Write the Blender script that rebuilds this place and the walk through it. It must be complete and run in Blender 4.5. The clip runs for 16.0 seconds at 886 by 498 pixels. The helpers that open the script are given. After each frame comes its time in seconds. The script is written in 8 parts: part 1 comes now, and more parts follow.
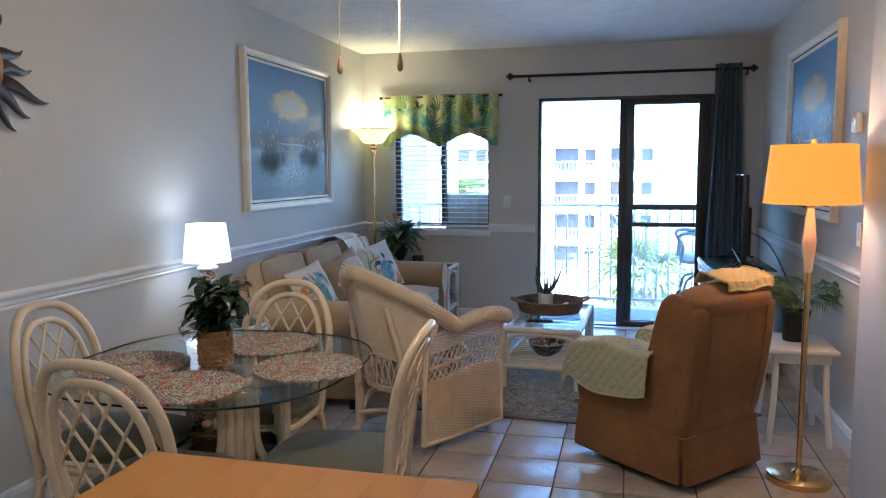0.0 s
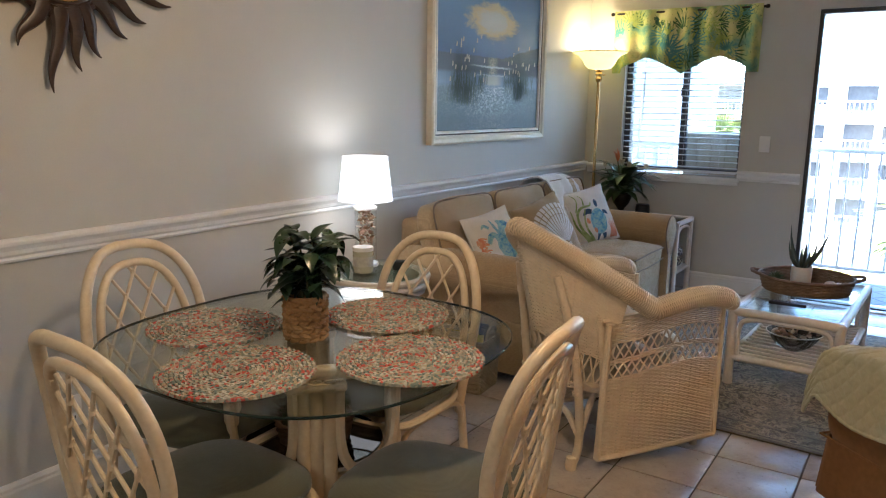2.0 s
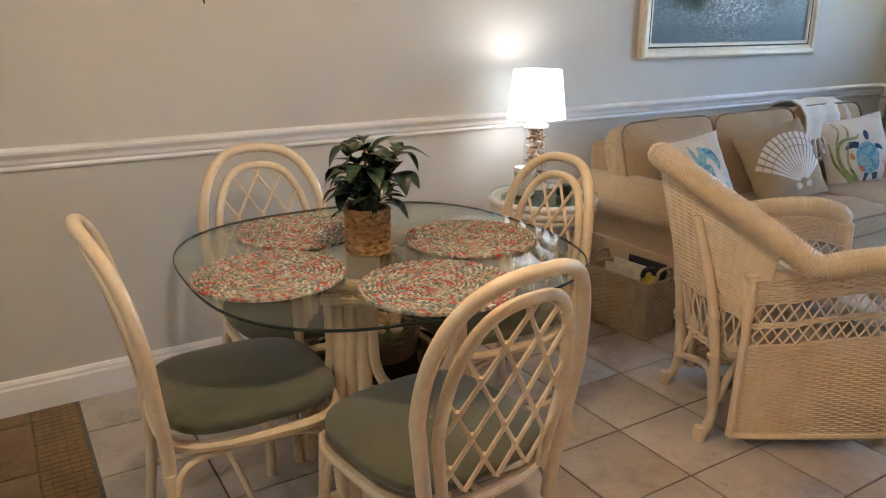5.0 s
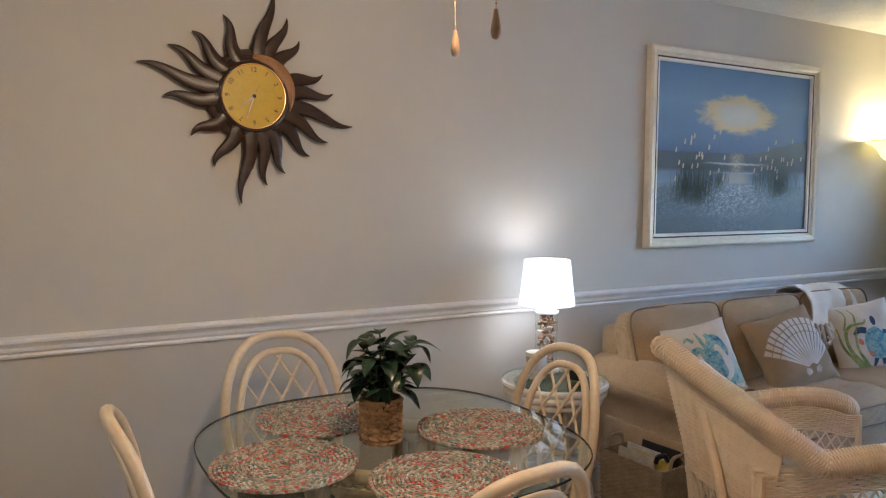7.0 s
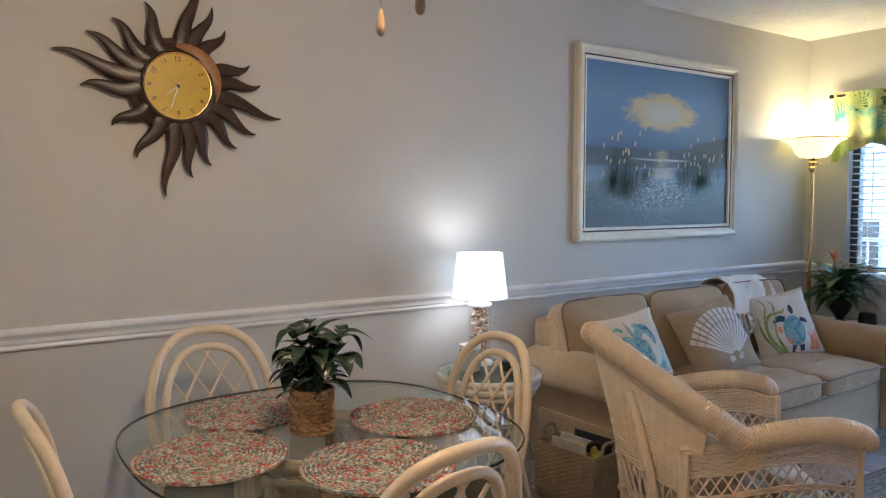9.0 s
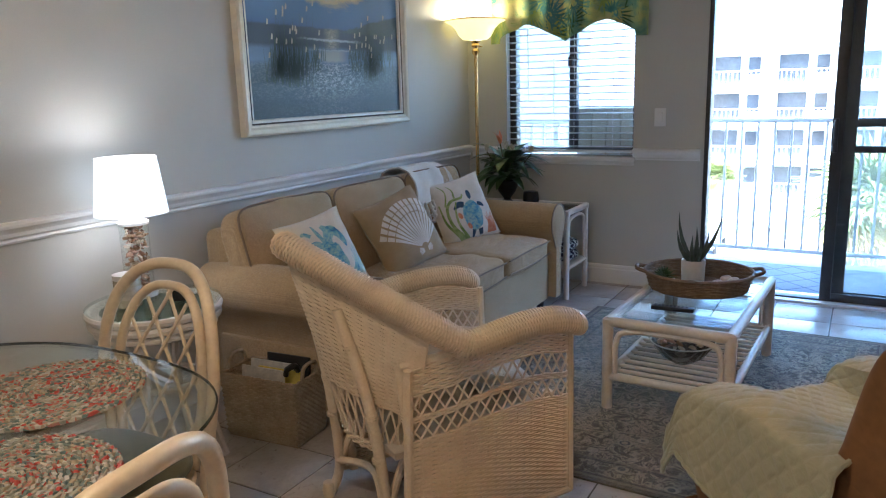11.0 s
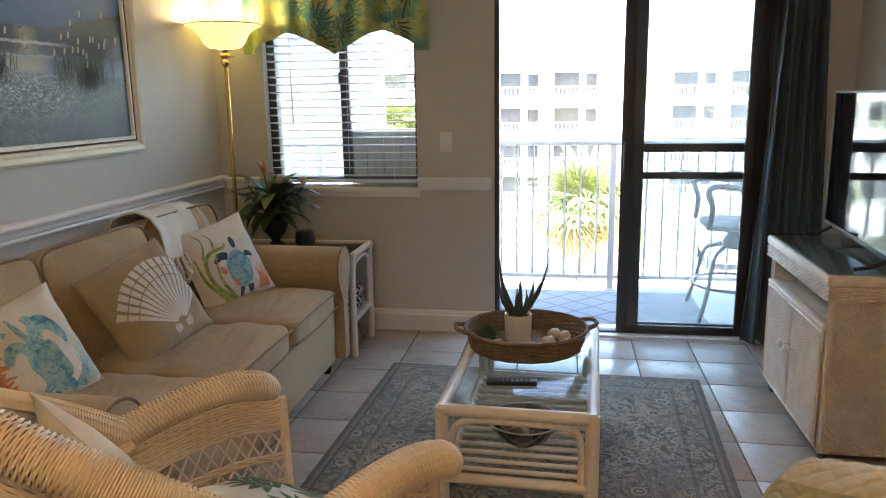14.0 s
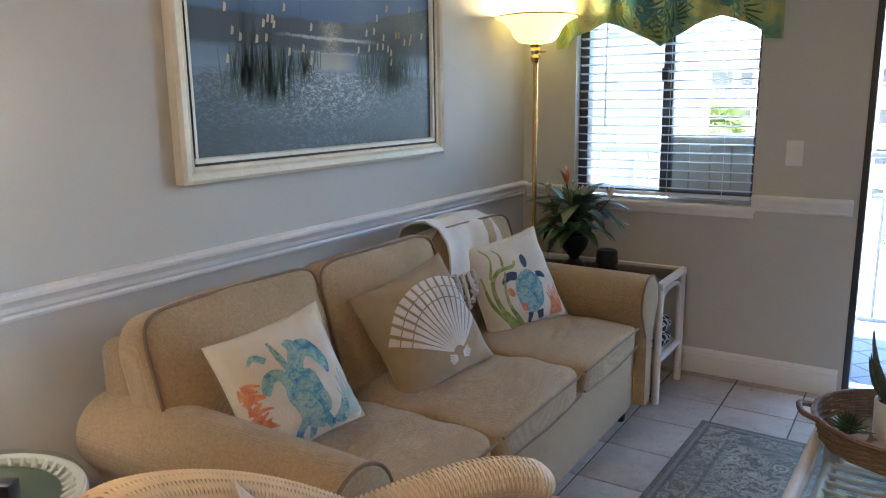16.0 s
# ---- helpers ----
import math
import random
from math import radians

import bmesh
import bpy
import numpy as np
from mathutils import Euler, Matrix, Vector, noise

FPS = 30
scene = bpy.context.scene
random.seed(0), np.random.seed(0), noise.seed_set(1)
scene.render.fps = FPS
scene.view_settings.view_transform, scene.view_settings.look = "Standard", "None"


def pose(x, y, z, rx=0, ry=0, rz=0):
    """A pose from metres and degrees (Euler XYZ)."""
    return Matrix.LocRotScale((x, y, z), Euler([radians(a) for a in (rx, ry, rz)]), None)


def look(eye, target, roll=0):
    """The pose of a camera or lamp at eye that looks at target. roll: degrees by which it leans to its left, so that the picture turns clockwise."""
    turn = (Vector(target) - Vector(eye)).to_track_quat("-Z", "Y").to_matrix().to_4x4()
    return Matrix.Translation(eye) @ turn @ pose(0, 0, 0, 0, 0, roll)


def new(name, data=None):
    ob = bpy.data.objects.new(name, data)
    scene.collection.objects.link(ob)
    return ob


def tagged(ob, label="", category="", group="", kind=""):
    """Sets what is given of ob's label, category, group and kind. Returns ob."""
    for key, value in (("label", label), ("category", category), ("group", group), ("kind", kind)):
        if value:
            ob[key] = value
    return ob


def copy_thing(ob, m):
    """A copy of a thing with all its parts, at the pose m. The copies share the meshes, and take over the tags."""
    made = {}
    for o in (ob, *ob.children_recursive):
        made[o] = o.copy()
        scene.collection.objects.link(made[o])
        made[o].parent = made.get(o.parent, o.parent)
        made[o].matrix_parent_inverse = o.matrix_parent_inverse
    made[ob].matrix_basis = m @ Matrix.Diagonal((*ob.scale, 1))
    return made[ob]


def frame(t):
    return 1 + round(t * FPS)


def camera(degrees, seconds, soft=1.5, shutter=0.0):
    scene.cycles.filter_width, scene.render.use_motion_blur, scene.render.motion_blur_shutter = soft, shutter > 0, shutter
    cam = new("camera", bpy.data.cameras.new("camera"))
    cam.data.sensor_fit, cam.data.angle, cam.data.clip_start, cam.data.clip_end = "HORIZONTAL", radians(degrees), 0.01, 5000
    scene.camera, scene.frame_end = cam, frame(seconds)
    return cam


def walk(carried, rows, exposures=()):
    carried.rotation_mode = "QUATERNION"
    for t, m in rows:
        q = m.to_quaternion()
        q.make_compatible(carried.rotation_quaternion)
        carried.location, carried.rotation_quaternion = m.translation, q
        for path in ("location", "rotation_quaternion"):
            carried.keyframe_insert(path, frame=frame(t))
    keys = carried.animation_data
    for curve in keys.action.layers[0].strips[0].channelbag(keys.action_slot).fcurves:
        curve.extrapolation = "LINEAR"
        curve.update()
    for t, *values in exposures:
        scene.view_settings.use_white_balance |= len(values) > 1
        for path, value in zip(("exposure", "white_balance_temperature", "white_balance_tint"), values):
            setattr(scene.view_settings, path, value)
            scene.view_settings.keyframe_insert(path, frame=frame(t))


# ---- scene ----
cam = camera(61.7, 16.0, soft=1.15)
PATH = [
    (0, (0.395, 0.683, 1.428), (-0.082, 2.613, 1.216), -0.3),
    (0.5, (0.4, 0.79, 1.373), (-0.154, 2.698, 1.148), -0.4),
    (1, (0.347, 1.033, 1.398), (-0.329, 2.894, 1.119), 0.3),
    (1.5, (0.366, 1.3, 1.375), (-0.497, 3.076, 1.056), 0.6),
    (2, (0.385, 1.602, 1.381), (-0.694, 3.243, 1.0), 0.8),
    (2.5, (0.262, 1.895, 1.366), (-0.984, 3.391, 0.907), 1.6),
    (3, (0.262, 2.11, 1.35), (-1.158, 3.413, 0.796), 1.9),
    (3.5, (0.344, 2.262, 1.343), (-1.189, 3.389, 0.728), 1.7),
    (4, (0.53, 2.25, 1.342), (-1.063, 3.283, 0.712), 1.1),
    (6.5, (0.862, 2.219, 1.375), (-0.846, 3.175, 0.966), -0.3),
    (7, (0.888, 2.203, 1.451), (-0.844, 3.19, 1.298), 0.3),
    (7.5, (0.909, 2.205, 1.451), (-0.825, 3.201, 1.443), 0.7),
    (8, (0.912, 2.207, 1.444), (-0.809, 3.227, 1.433), 0.6),
    (10.5, (0.665, 2.366, 1.325), (-0.567, 3.889, 0.925), -1.6),
    (11, (0.501, 2.525, 1.347), (-0.469, 4.223, 0.927), -1.7),
    (11.5, (0.354, 2.623, 1.335), (-0.375, 4.442, 0.936), -1.6),
    (12, (0.224, 2.682, 1.36), (-0.281, 4.578, 0.973), -1.3),
    (12.5, (0.18, 2.706, 1.357), (-0.183, 4.636, 0.978), -1.2),
    (13, (0.125, 2.774, 1.362), (-0.15, 4.717, 0.976), -1.1),
    (13.5, (0.084, 2.96, 1.369), (-0.178, 4.902, 0.973), -1.0),
    (14, (0.013, 3.177, 1.388), (-0.307, 5.11, 0.987), -0.9),
    (14.5, (-0.106, 3.349, 1.411), (-0.594, 5.249, 1.019), -0.6),
    (15, (-0.174, 3.484, 1.405), (-0.886, 5.313, 1.021), -0.5),
    (15.5, (-0.144, 3.625, 1.384), (-1.086, 5.349, 1.011), -0.2),
    (16, (-0.165, 3.676, 1.399), (-1.23, 5.322, 1.003), -0.8),
]
walk(cam, [(t, look(eye, target, roll)) for t, eye, target, roll in PATH],
     exposures=[(0.0, 4.15, 4550, 6), (2.0, 4.25, 5300, 6), (3.5, 4.65, 5350, 6), (4.2, 4.68, 5350, 6),
                (6.3, 4.65, 5350, 6), (7.0, 4.33, 5100, 8), (8.0, 4.28, 5050, 8), (10.5, 4.45, 4800, 5), (11.0, 4.15, 4950, 5), (12.5, 4.20, 5850, 6),
                (13.5, 4.20, 6100, 5), (14.3, 4.10, 6700, 8), (15.0, 4.00, 6700, 8), (16.0, 4.35, 5500, 7)])
# ---- world, sun, large lights ----
world = bpy.data.worlds.new("world")
scene.world = world
world.use_nodes = True
wn = world.node_tree.nodes
sky = wn.new("ShaderNodeTexSky")
sky.sky_type, sky.sun_disc = "NISHITA", False
sky.sun_elevation, sky.sun_rotation = radians(52), radians(160)
sky.air_density, sky.dust_density = 1.0, 2.0
world.node_tree.links.new(sky.outputs[0], wn["Background"].inputs[0])
wn["Background"].inputs[1].default_value = 0.15


def lamp(name, kind, energy, colour, m, size=0.05, angle=0.01):
    d = bpy.data.lights.new(name, kind)
    d.energy, d.color = energy, colour
    if kind == "SUN":
        d.angle = angle
    elif kind == "AREA":
        d.size = size
    else:
        d.shadow_soft_size = size
    ob = new(name, d)
    ob.matrix_world = m
    return ob


SUN_EL, SUN_AZ = radians(52), radians(160)
sun_way = Vector((math.sin(SUN_AZ) * math.cos(SUN_EL), math.cos(SUN_AZ) * math.cos(SUN_EL), math.sin(SUN_EL)))
lamp("sun", "SUN", 4.0, (1.0, 0.95, 0.88), look(sun_way * 50, (0, 0, 0)), angle=radians(0.5))
lamp("torchiere_bulb", "POINT", 0.65, (1.0, 0.74, 0.42), pose(-1.875, 7.215, 1.80), 0.045)
lamp("table_lamp_bulb", "POINT", 0.17, (1.0, 0.83, 0.70), pose(-1.84, 4.322, 1.065), 0.06)
lamp("floor_lamp_bulb", "POINT", 0.75, (1.0, 0.56, 0.24), pose(1.188, 4.255, 1.41), 0.04)
lamp("fan_bulb", "POINT", 1.7, (1.0, 0.64, 0.34), pose(-0.43, 3.025, 2.10), 0.05)
lamp("kitchen_ceiling_light", "AREA", 1.4, (1.0, 0.80, 0.58), pose(-0.3, 0.0, 2.46), 0.5)


# ---- materials ----
def nodes_of(name):
    m = bpy.data.materials.new(name)
    m.use_nodes = True
    nt = m.node_tree
    return m, nt, nt.nodes["Principled BSDF"]


def coords(nt, scale=(1, 1, 1), space="Object", rot=(0, 0, 0)):
    tc = nt.nodes.new("ShaderNodeTexCoord")
    mp = nt.nodes.new("ShaderNodeMapping")
    mp.inputs["Scale"].default_value = scale
    mp.inputs["Rotation"].default_value = rot
    nt.links.new(tc.outputs[space], mp.inputs[0])
    return mp.outputs[0]


def noise_tex(nt, vec, scale, detail=3.0, rough=0.5, distortion=0.0):
    n = nt.nodes.new("ShaderNodeTexNoise")
    n.inputs["Scale"].default_value, n.inputs["Detail"].default_value = scale, detail
    n.inputs["Roughness"].default_value, n.inputs["Distortion"].default_value = rough, distortion
    nt.links.new(vec, n.inputs["Vector"])
    return n.outputs["Fac"]


def ramp(nt, fac, stops, interp="LINEAR"):
    r = nt.nodes.new("ShaderNodeValToRGB")
    r.color_ramp.interpolation = interp
    while len(r.color_ramp.elements) < len(stops):
        r.color_ramp.elements.new(0.5)
    for e, (p, c) in zip(r.color_ramp.elements, stops):
        e.position, e.color = p, (*c, 1.0)
    nt.links.new(fac, r.inputs[0])
    return r.outputs[0]


def mixc(nt, fac, a, b, mode="MIX"):
    m = nt.nodes.new("ShaderNodeMix")
    m.data_type, m.blend_type = "RGBA", mode
    for sock, v in ((m.inputs[0], fac), (m.inputs[6], a), (m.inputs[7], b)):
        if isinstance(v, (int, float)):
            sock.default_value = v
        elif isinstance(v, tuple):
            sock.default_value = (*v, 1.0)
        else:
            nt.links.new(v, sock)
    return m.outputs[2]


def mathn(nt, op, a, b=0.0):
    m = nt.nodes.new("ShaderNodeMath")
    m.operation = op
    for sock, v in zip(m.inputs, (a, b)):
        if isinstance(v, (int, float)):
            sock.default_value = v
        else:
            nt.links.new(v, sock)
    return m.outputs[0]


def bump(nt, bs, height, strength, dist=0.002):
    b = nt.nodes.new("ShaderNodeBump")
    b.inputs["Strength"].default_value, b.inputs["Distance"].default_value = strength, dist
    nt.links.new(height, b.inputs["Height"])
    nt.links.new(b.outputs[0], bs.inputs["Normal"])


def surface(name, dark, light, big=2.0, fine=60.0, rough=0.6, relief=0.2, dist=0.002, metal=0.0, stretch=(1, 1, 1), sheen=0.0, spread=0.12):
    """A surface with stains at one scale and grain at another."""
    m, nt, bs = nodes_of(name)
    v = coords(nt, stretch)
    a, b = noise_tex(nt, v, big, 4, 0.6), noise_tex(nt, v, fine, 3, 0.6)
    f = mathn(nt, "ADD", mathn(nt, "MULTIPLY", a, 0.6), mathn(nt, "MULTIPLY", b, 0.4))
    nt.links.new(ramp(nt, f, [(0.5 - spread * 1.5, dark), (0.5 + spread * 1.5, light)]), bs.inputs["Base Color"])
    nt.links.new(mathn(nt, "ADD", rough - 0.08, mathn(nt, "MULTIPLY", a, 0.16)), bs.inputs["Roughness"])
    bs.inputs["Metallic"].default_value = metal
    if sheen:
        bs.inputs["Sheen Weight"].default_value = sheen
    if relief:
        bump(nt, bs, b, relief, dist)
    return m


def fabric(name, dark, light, thread=420.0, rough=0.9, relief=0.5, sheen=0.3, slub=14.0):
    """Woven cloth: crossing threads, slubs and soft wear."""
    m, nt, bs = nodes_of(name)
    v = coords(nt)
    n1, n2 = noise_tex(nt, v, slub, 4, 0.7), noise_tex(nt, v, 2.2, 3, 0.6)
    w = []
    for ax in ("X", "Y", "Z"):
        t = nt.nodes.new("ShaderNodeTexWave")
        t.bands_direction = ax
        t.inputs["Scale"].default_value, t.inputs["Distortion"].default_value = thread / 6.28, 1.5
        t.inputs["Detail"].default_value = 1.0
        nt.links.new(v, t.inputs["Vector"])
        w.append(t.outputs["Fac"])
    weave = mathn(nt, "MULTIPLY", mathn(nt, "ADD", mathn(nt, "ADD", w[0], w[1]), w[2]), 0.33)
    f = mathn(nt, "ADD", mathn(nt, "MULTIPLY", n1, 0.45), mathn(nt, "ADD", mathn(nt, "MULTIPLY", n2, 0.3), mathn(nt, "MULTIPLY", weave, 0.25)))
    nt.links.new(ramp(nt, f, [(0.35, dark), (0.65, light)]), bs.inputs["Base Color"])
    bs.inputs["Roughness"].default_value = rough
    bs.inputs["Sheen Weight"].default_value = sheen
    bump(nt, bs, weave, relief, 0.0015)
    return m


def glass_pane(name, tint=(1, 1, 1), gloss=0.04, rough=0.0, haze=0.0):
    """Clear glass that mirrors more at a grazing angle; haze: an uneven milky layer."""
    m = bpy.data.materials.new(name)
    m.use_nodes = True
    nt = m.node_tree
    nt.nodes.clear()
    out, mx = nt.nodes.new("ShaderNodeOutputMaterial"), nt.nodes.new("ShaderNodeMixShader")
    tr, gl, lw = nt.nodes.new("ShaderNodeBsdfTransparent"), nt.nodes.new("ShaderNodeBsdfGlossy"), nt.nodes.new("ShaderNodeLayerWeight")
    tr.inputs[0].default_value = (*tint, 1)
    gl.inputs["Roughness"].default_value = rough
    lw.inputs[0].default_value = 0.5
    f = mathn(nt, "ADD", mathn(nt, "MULTIPLY", mathn(nt, "POWER", lw.outputs["Facing"], 5.0), 0.7), gloss)
    nt.links.new(f, mx.inputs[0])
    nt.links.new(tr.outputs[0], mx.inputs[1])
    nt.links.new(gl.outputs[0], mx.inputs[2])
    last = mx.outputs[0]
    if haze:
        df, tl_, ad, m2 = nt.nodes.new("ShaderNodeBsdfDiffuse"), nt.nodes.new("ShaderNodeBsdfTranslucent"), nt.nodes.new("ShaderNodeMixShader"), nt.nodes.new("ShaderNodeMixShader")
        nt.links.new(df.outputs[0], ad.inputs[1])
        nt.links.new(tl_.outputs[0], ad.inputs[2])
        n = noise_tex(nt, coords(nt), 3.0, 4, 0.7)
        nt.links.new(mathn(nt, "MULTIPLY", n, haze * 2), m2.inputs[0])
        nt.links.new(last, m2.inputs[1])
        nt.links.new(ad.outputs[0], m2.inputs[2])
        last = m2.outputs[0]
    nt.links.new(last, out.inputs[0])
    return m


def shade_cloth(name, colour, glow, strength):
    """A lampshade that the bulb within lights through."""
    m, nt, bs = nodes_of(name)
    v = coords(nt, (1, 1, 1))
    n = noise_tex(nt, v, 90, 2, 0.6)
    nt.links.new(ramp(nt, n, [(0.3, tuple(c * 0.93 for c in colour)), (0.7, colour)]), bs.inputs["Base Color"])
    bs.inputs["Roughness"].default_value = 0.8
    bs.inputs["Emission Color"].default_value = (*glow, 1)
    bs.inputs["Emission Strength"].default_value = strength
    bump(nt, bs, n, 0.15, 0.001)
    return m


WALL = surface("wall_paint", (0.515, 0.50, 0.455), (0.575, 0.557, 0.508), 1.3, 180, 0.62, 0.12, 0.001)
CEIL = surface("ceiling_texture", (0.66, 0.64, 0.60), (0.78, 0.76, 0.72), 9, 55, 0.9, 1.0, 0.012)
TRIM = surface("trim_paint", (0.74, 0.73, 0.71), (0.84, 0.83, 0.81), 3, 120, 0.35, 0.06, 0.001)
GROUT = surface("grout", (0.10, 0.085, 0.07), (0.17, 0.15, 0.125), 6, 90, 0.9, 0.4)
RATTAN = surface("rattan_cream", (0.64, 0.51, 0.34), (0.79, 0.67, 0.48), 7, 60, 0.32, 0.12, 0.0015)
RATTAN_WHITE = surface("rattan_whitewash", (0.62, 0.56, 0.48), (0.78, 0.73, 0.66), 8, 70, 0.4, 0.15, 0.0015)
# White wicker; the warm kitchen light on it is put into the colour.
WICKER = surface("wicker_white", (0.66, 0.53, 0.37), (0.82, 0.70, 0.52), 12, 140, 0.45, 0.2, 0.001)
WICKER_SHEET = surface("wicker_ground", (0.50, 0.42, 0.31), (0.62, 0.53, 0.41), 16, 140, 0.6, 0.3, 0.002)
WICKER_CAB = surface("wicker_whitewash", (0.60, 0.54, 0.46), (0.78, 0.73, 0.66), 12, 140, 0.5, 0.2, 0.001)
SOFA = fabric("sofa_chenille", (0.285, 0.190, 0.092), (0.540, 0.392, 0.212), 1100, 0.92, 0.7, 0.25, 120)
PIPING = fabric("sofa_piping", (0.17, 0.12, 0.075), (0.25, 0.185, 0.12), 800, 0.9, 0.4, 0.2, 40)
SUEDE = surface("recliner_suede", (0.145, 0.068, 0.021), (0.240, 0.114, 0.036), 3.5, 45, 0.85, 0.25, 0.002, sheen=0.08)
QUILT = fabric("quilt_sage", (0.36, 0.36, 0.25), (0.47, 0.46, 0.33), 900, 0.9, 0.4, 0.3, 20)
QUILT_Y = fabric("quilt_straw", (0.42, 0.33, 0.13), (0.54, 0.43, 0.19), 900, 0.9, 0.4, 0.3, 20)
SEATPAD = fabric("seat_sage", (0.076, 0.079, 0.049), (0.112, 0.112, 0.067), 800, 0.85, 0.4, 0.3, 10)
CURTAIN = fabric("curtain_teal", (0.028, 0.050, 0.060), (0.050, 0.080, 0.095), 700, 0.8, 0.3, 0.2, 10)
BRONZE = surface("door_bronze", (0.040, 0.041, 0.043), (0.065, 0.066, 0.068), 5, 90, 0.45, 0.08, metal=0.3)
ROD = surface("rod_bronze", (0.018, 0.014, 0.012), (0.04, 0.03, 0.025), 12, 80, 0.4, 0.1, metal=0.6)
BRASS = surface("brass", (0.62, 0.42, 0.16), (0.80, 0.58, 0.26), 8, 60, 0.25, 0.03, metal=1.0)
GLASS = glass_pane("clear_glass", (0.95, 0.97, 0.96), 0.03)
DOOR_GLASS = glass_pane("milky_glass", (0.90, 0.94, 0.95), 0.03, 0.0, 0.13)
TABLE_GLASS = glass_pane("table_glass", (0.92, 0.96, 0.94), 0.06)
GLASS_EDGE = surface("glass_edge", (0.006, 0.014, 0.012), (0.015, 0.03, 0.025), 4, 30, 0.1, 0.0)
FRAME_CREAM = surface("frame_cream", (0.66, 0.60, 0.46), (0.80, 0.74, 0.60), 6, 40, 0.4, 0.15)
SLIP = surface("frame_slip", (0.70, 0.68, 0.60), (0.82, 0.80, 0.74), 10, 80, 0.5, 0.2)
DARK = surface("frame_groove", (0.04, 0.03, 0.02), (0.08, 0.06, 0.04), 10, 80, 0.6, 0.1)
BLACK = surface("black_plastic", (0.008, 0.008, 0.009), (0.014, 0.014, 0.015), 8, 120, 0.35, 0.05)
SCREEN = surface("tv_screen", (0.004, 0.004, 0.005), (0.006, 0.006, 0.007), 3, 50, 0.04, 0.0)
PLASTIC_W = surface("white_plastic", (0.74, 0.73, 0.70), (0.80, 0.79, 0.76), 6, 120, 0.3, 0.03)
BUTCHER_A = surface("butcher_block", (0.48, 0.20, 0.014), (0.57, 0.255, 0.022), 1.5, 25, 0.8, 0.03, stretch=(4, 0.5, 4), spread=0.4)
WOOD_DARK = surface("carved_dark_wood", (0.022, 0.012, 0.008), (0.055, 0.030, 0.018), 10, 70, 0.32, 0.25, stretch=(1, 1, 3))
WOOD_TAN = surface("carved_sapwood", (0.24, 0.11, 0.035), (0.36, 0.18, 0.06), 12, 70, 0.35, 0.2)


# ---- mesh helpers ----
def thing(name, m, label, category, group="", kind=""):
    ob = new(name)
    ob.empty_display_size = 0.1
    ob.matrix_basis = m
    return tagged(ob, label, category, group, kind)


def part(name, bm, material, parent=None, label="", smooth=True):
    me = bpy.data.meshes.new(name)
    bmesh.ops.recalc_face_normals(bm, faces=bm.faces[:])
    bm.to_mesh(me)
    bm.free()
    me.materials.append(material)
    if smooth:
        me.shade_smooth()
        me.set_sharp_from_angle(angle=radians(38))
    ob = new(name, me)
    ob.parent = parent
    return tagged(ob, label)


def solo(name, bm, material, label, category, m=None, group="", kind="", smooth=True):
    ob = part(name, bm, material, None, label, smooth)
    if m is not None:
        ob.matrix_basis = m
    return tagged(ob, label, category, group, kind)


def struct(name, bm, material, label, category, smooth=True):
    return solo(name, bm, material, label, category, kind="structure", smooth=smooth)


def box(bm, lo, hi, bevel=0.0, m=None, seg=2):
    r = bmesh.ops.create_cube(bm, size=1.0)
    vs = r["verts"]
    c, s = [(a + b) / 2 for a, b in zip(lo, hi)], [abs(b - a) for a, b in zip(lo, hi)]
    bmesh.ops.scale(bm, vec=s, verts=vs)
    bmesh.ops.translate(bm, vec=c, verts=vs)
    if bevel:
        es = list({e for v in vs for e in v.link_edges})
        r = bmesh.ops.bevel(bm, geom=es, offset=bevel, segments=seg, affect="EDGES", profile=0.5)
        vs = list({v for f in r["faces"] for v in f.verts} | {v for v in vs if v.is_valid})
    if m is not None:
        bmesh.ops.transform(bm, matrix=m, verts=vs)
    return bm


def bx(lo, hi, bevel=0.0, m=None):
    return box(bmesh.new(), lo, hi, bevel, m)


def spline(pts, n, closed=False):
    """Points along a smooth curve through pts."""
    P = [Vector(p) for p in pts]
    k = len(P)
    out = []
    segs = k if closed else k - 1
    for i in range(segs):
        p1, p2 = P[i], P[(i + 1) % k]
        p0 = P[i - 1] if (i > 0 or closed) else p1 * 2 - p2
        p3 = P[(i + 2) % k] if (i + 2 < k or closed) else p2 * 2 - p1
        for j in range(n):
            t = j / n
            out.append(0.5 * (2 * p1 + (p2 - p0) * t + (2 * p0 - 5 * p1 + 4 * p2 - p3) * t * t + (3 * p1 - p0 - 3 * p2 + p3) * t ** 3))
    if not closed:
        out.append(P[-1])
    return out


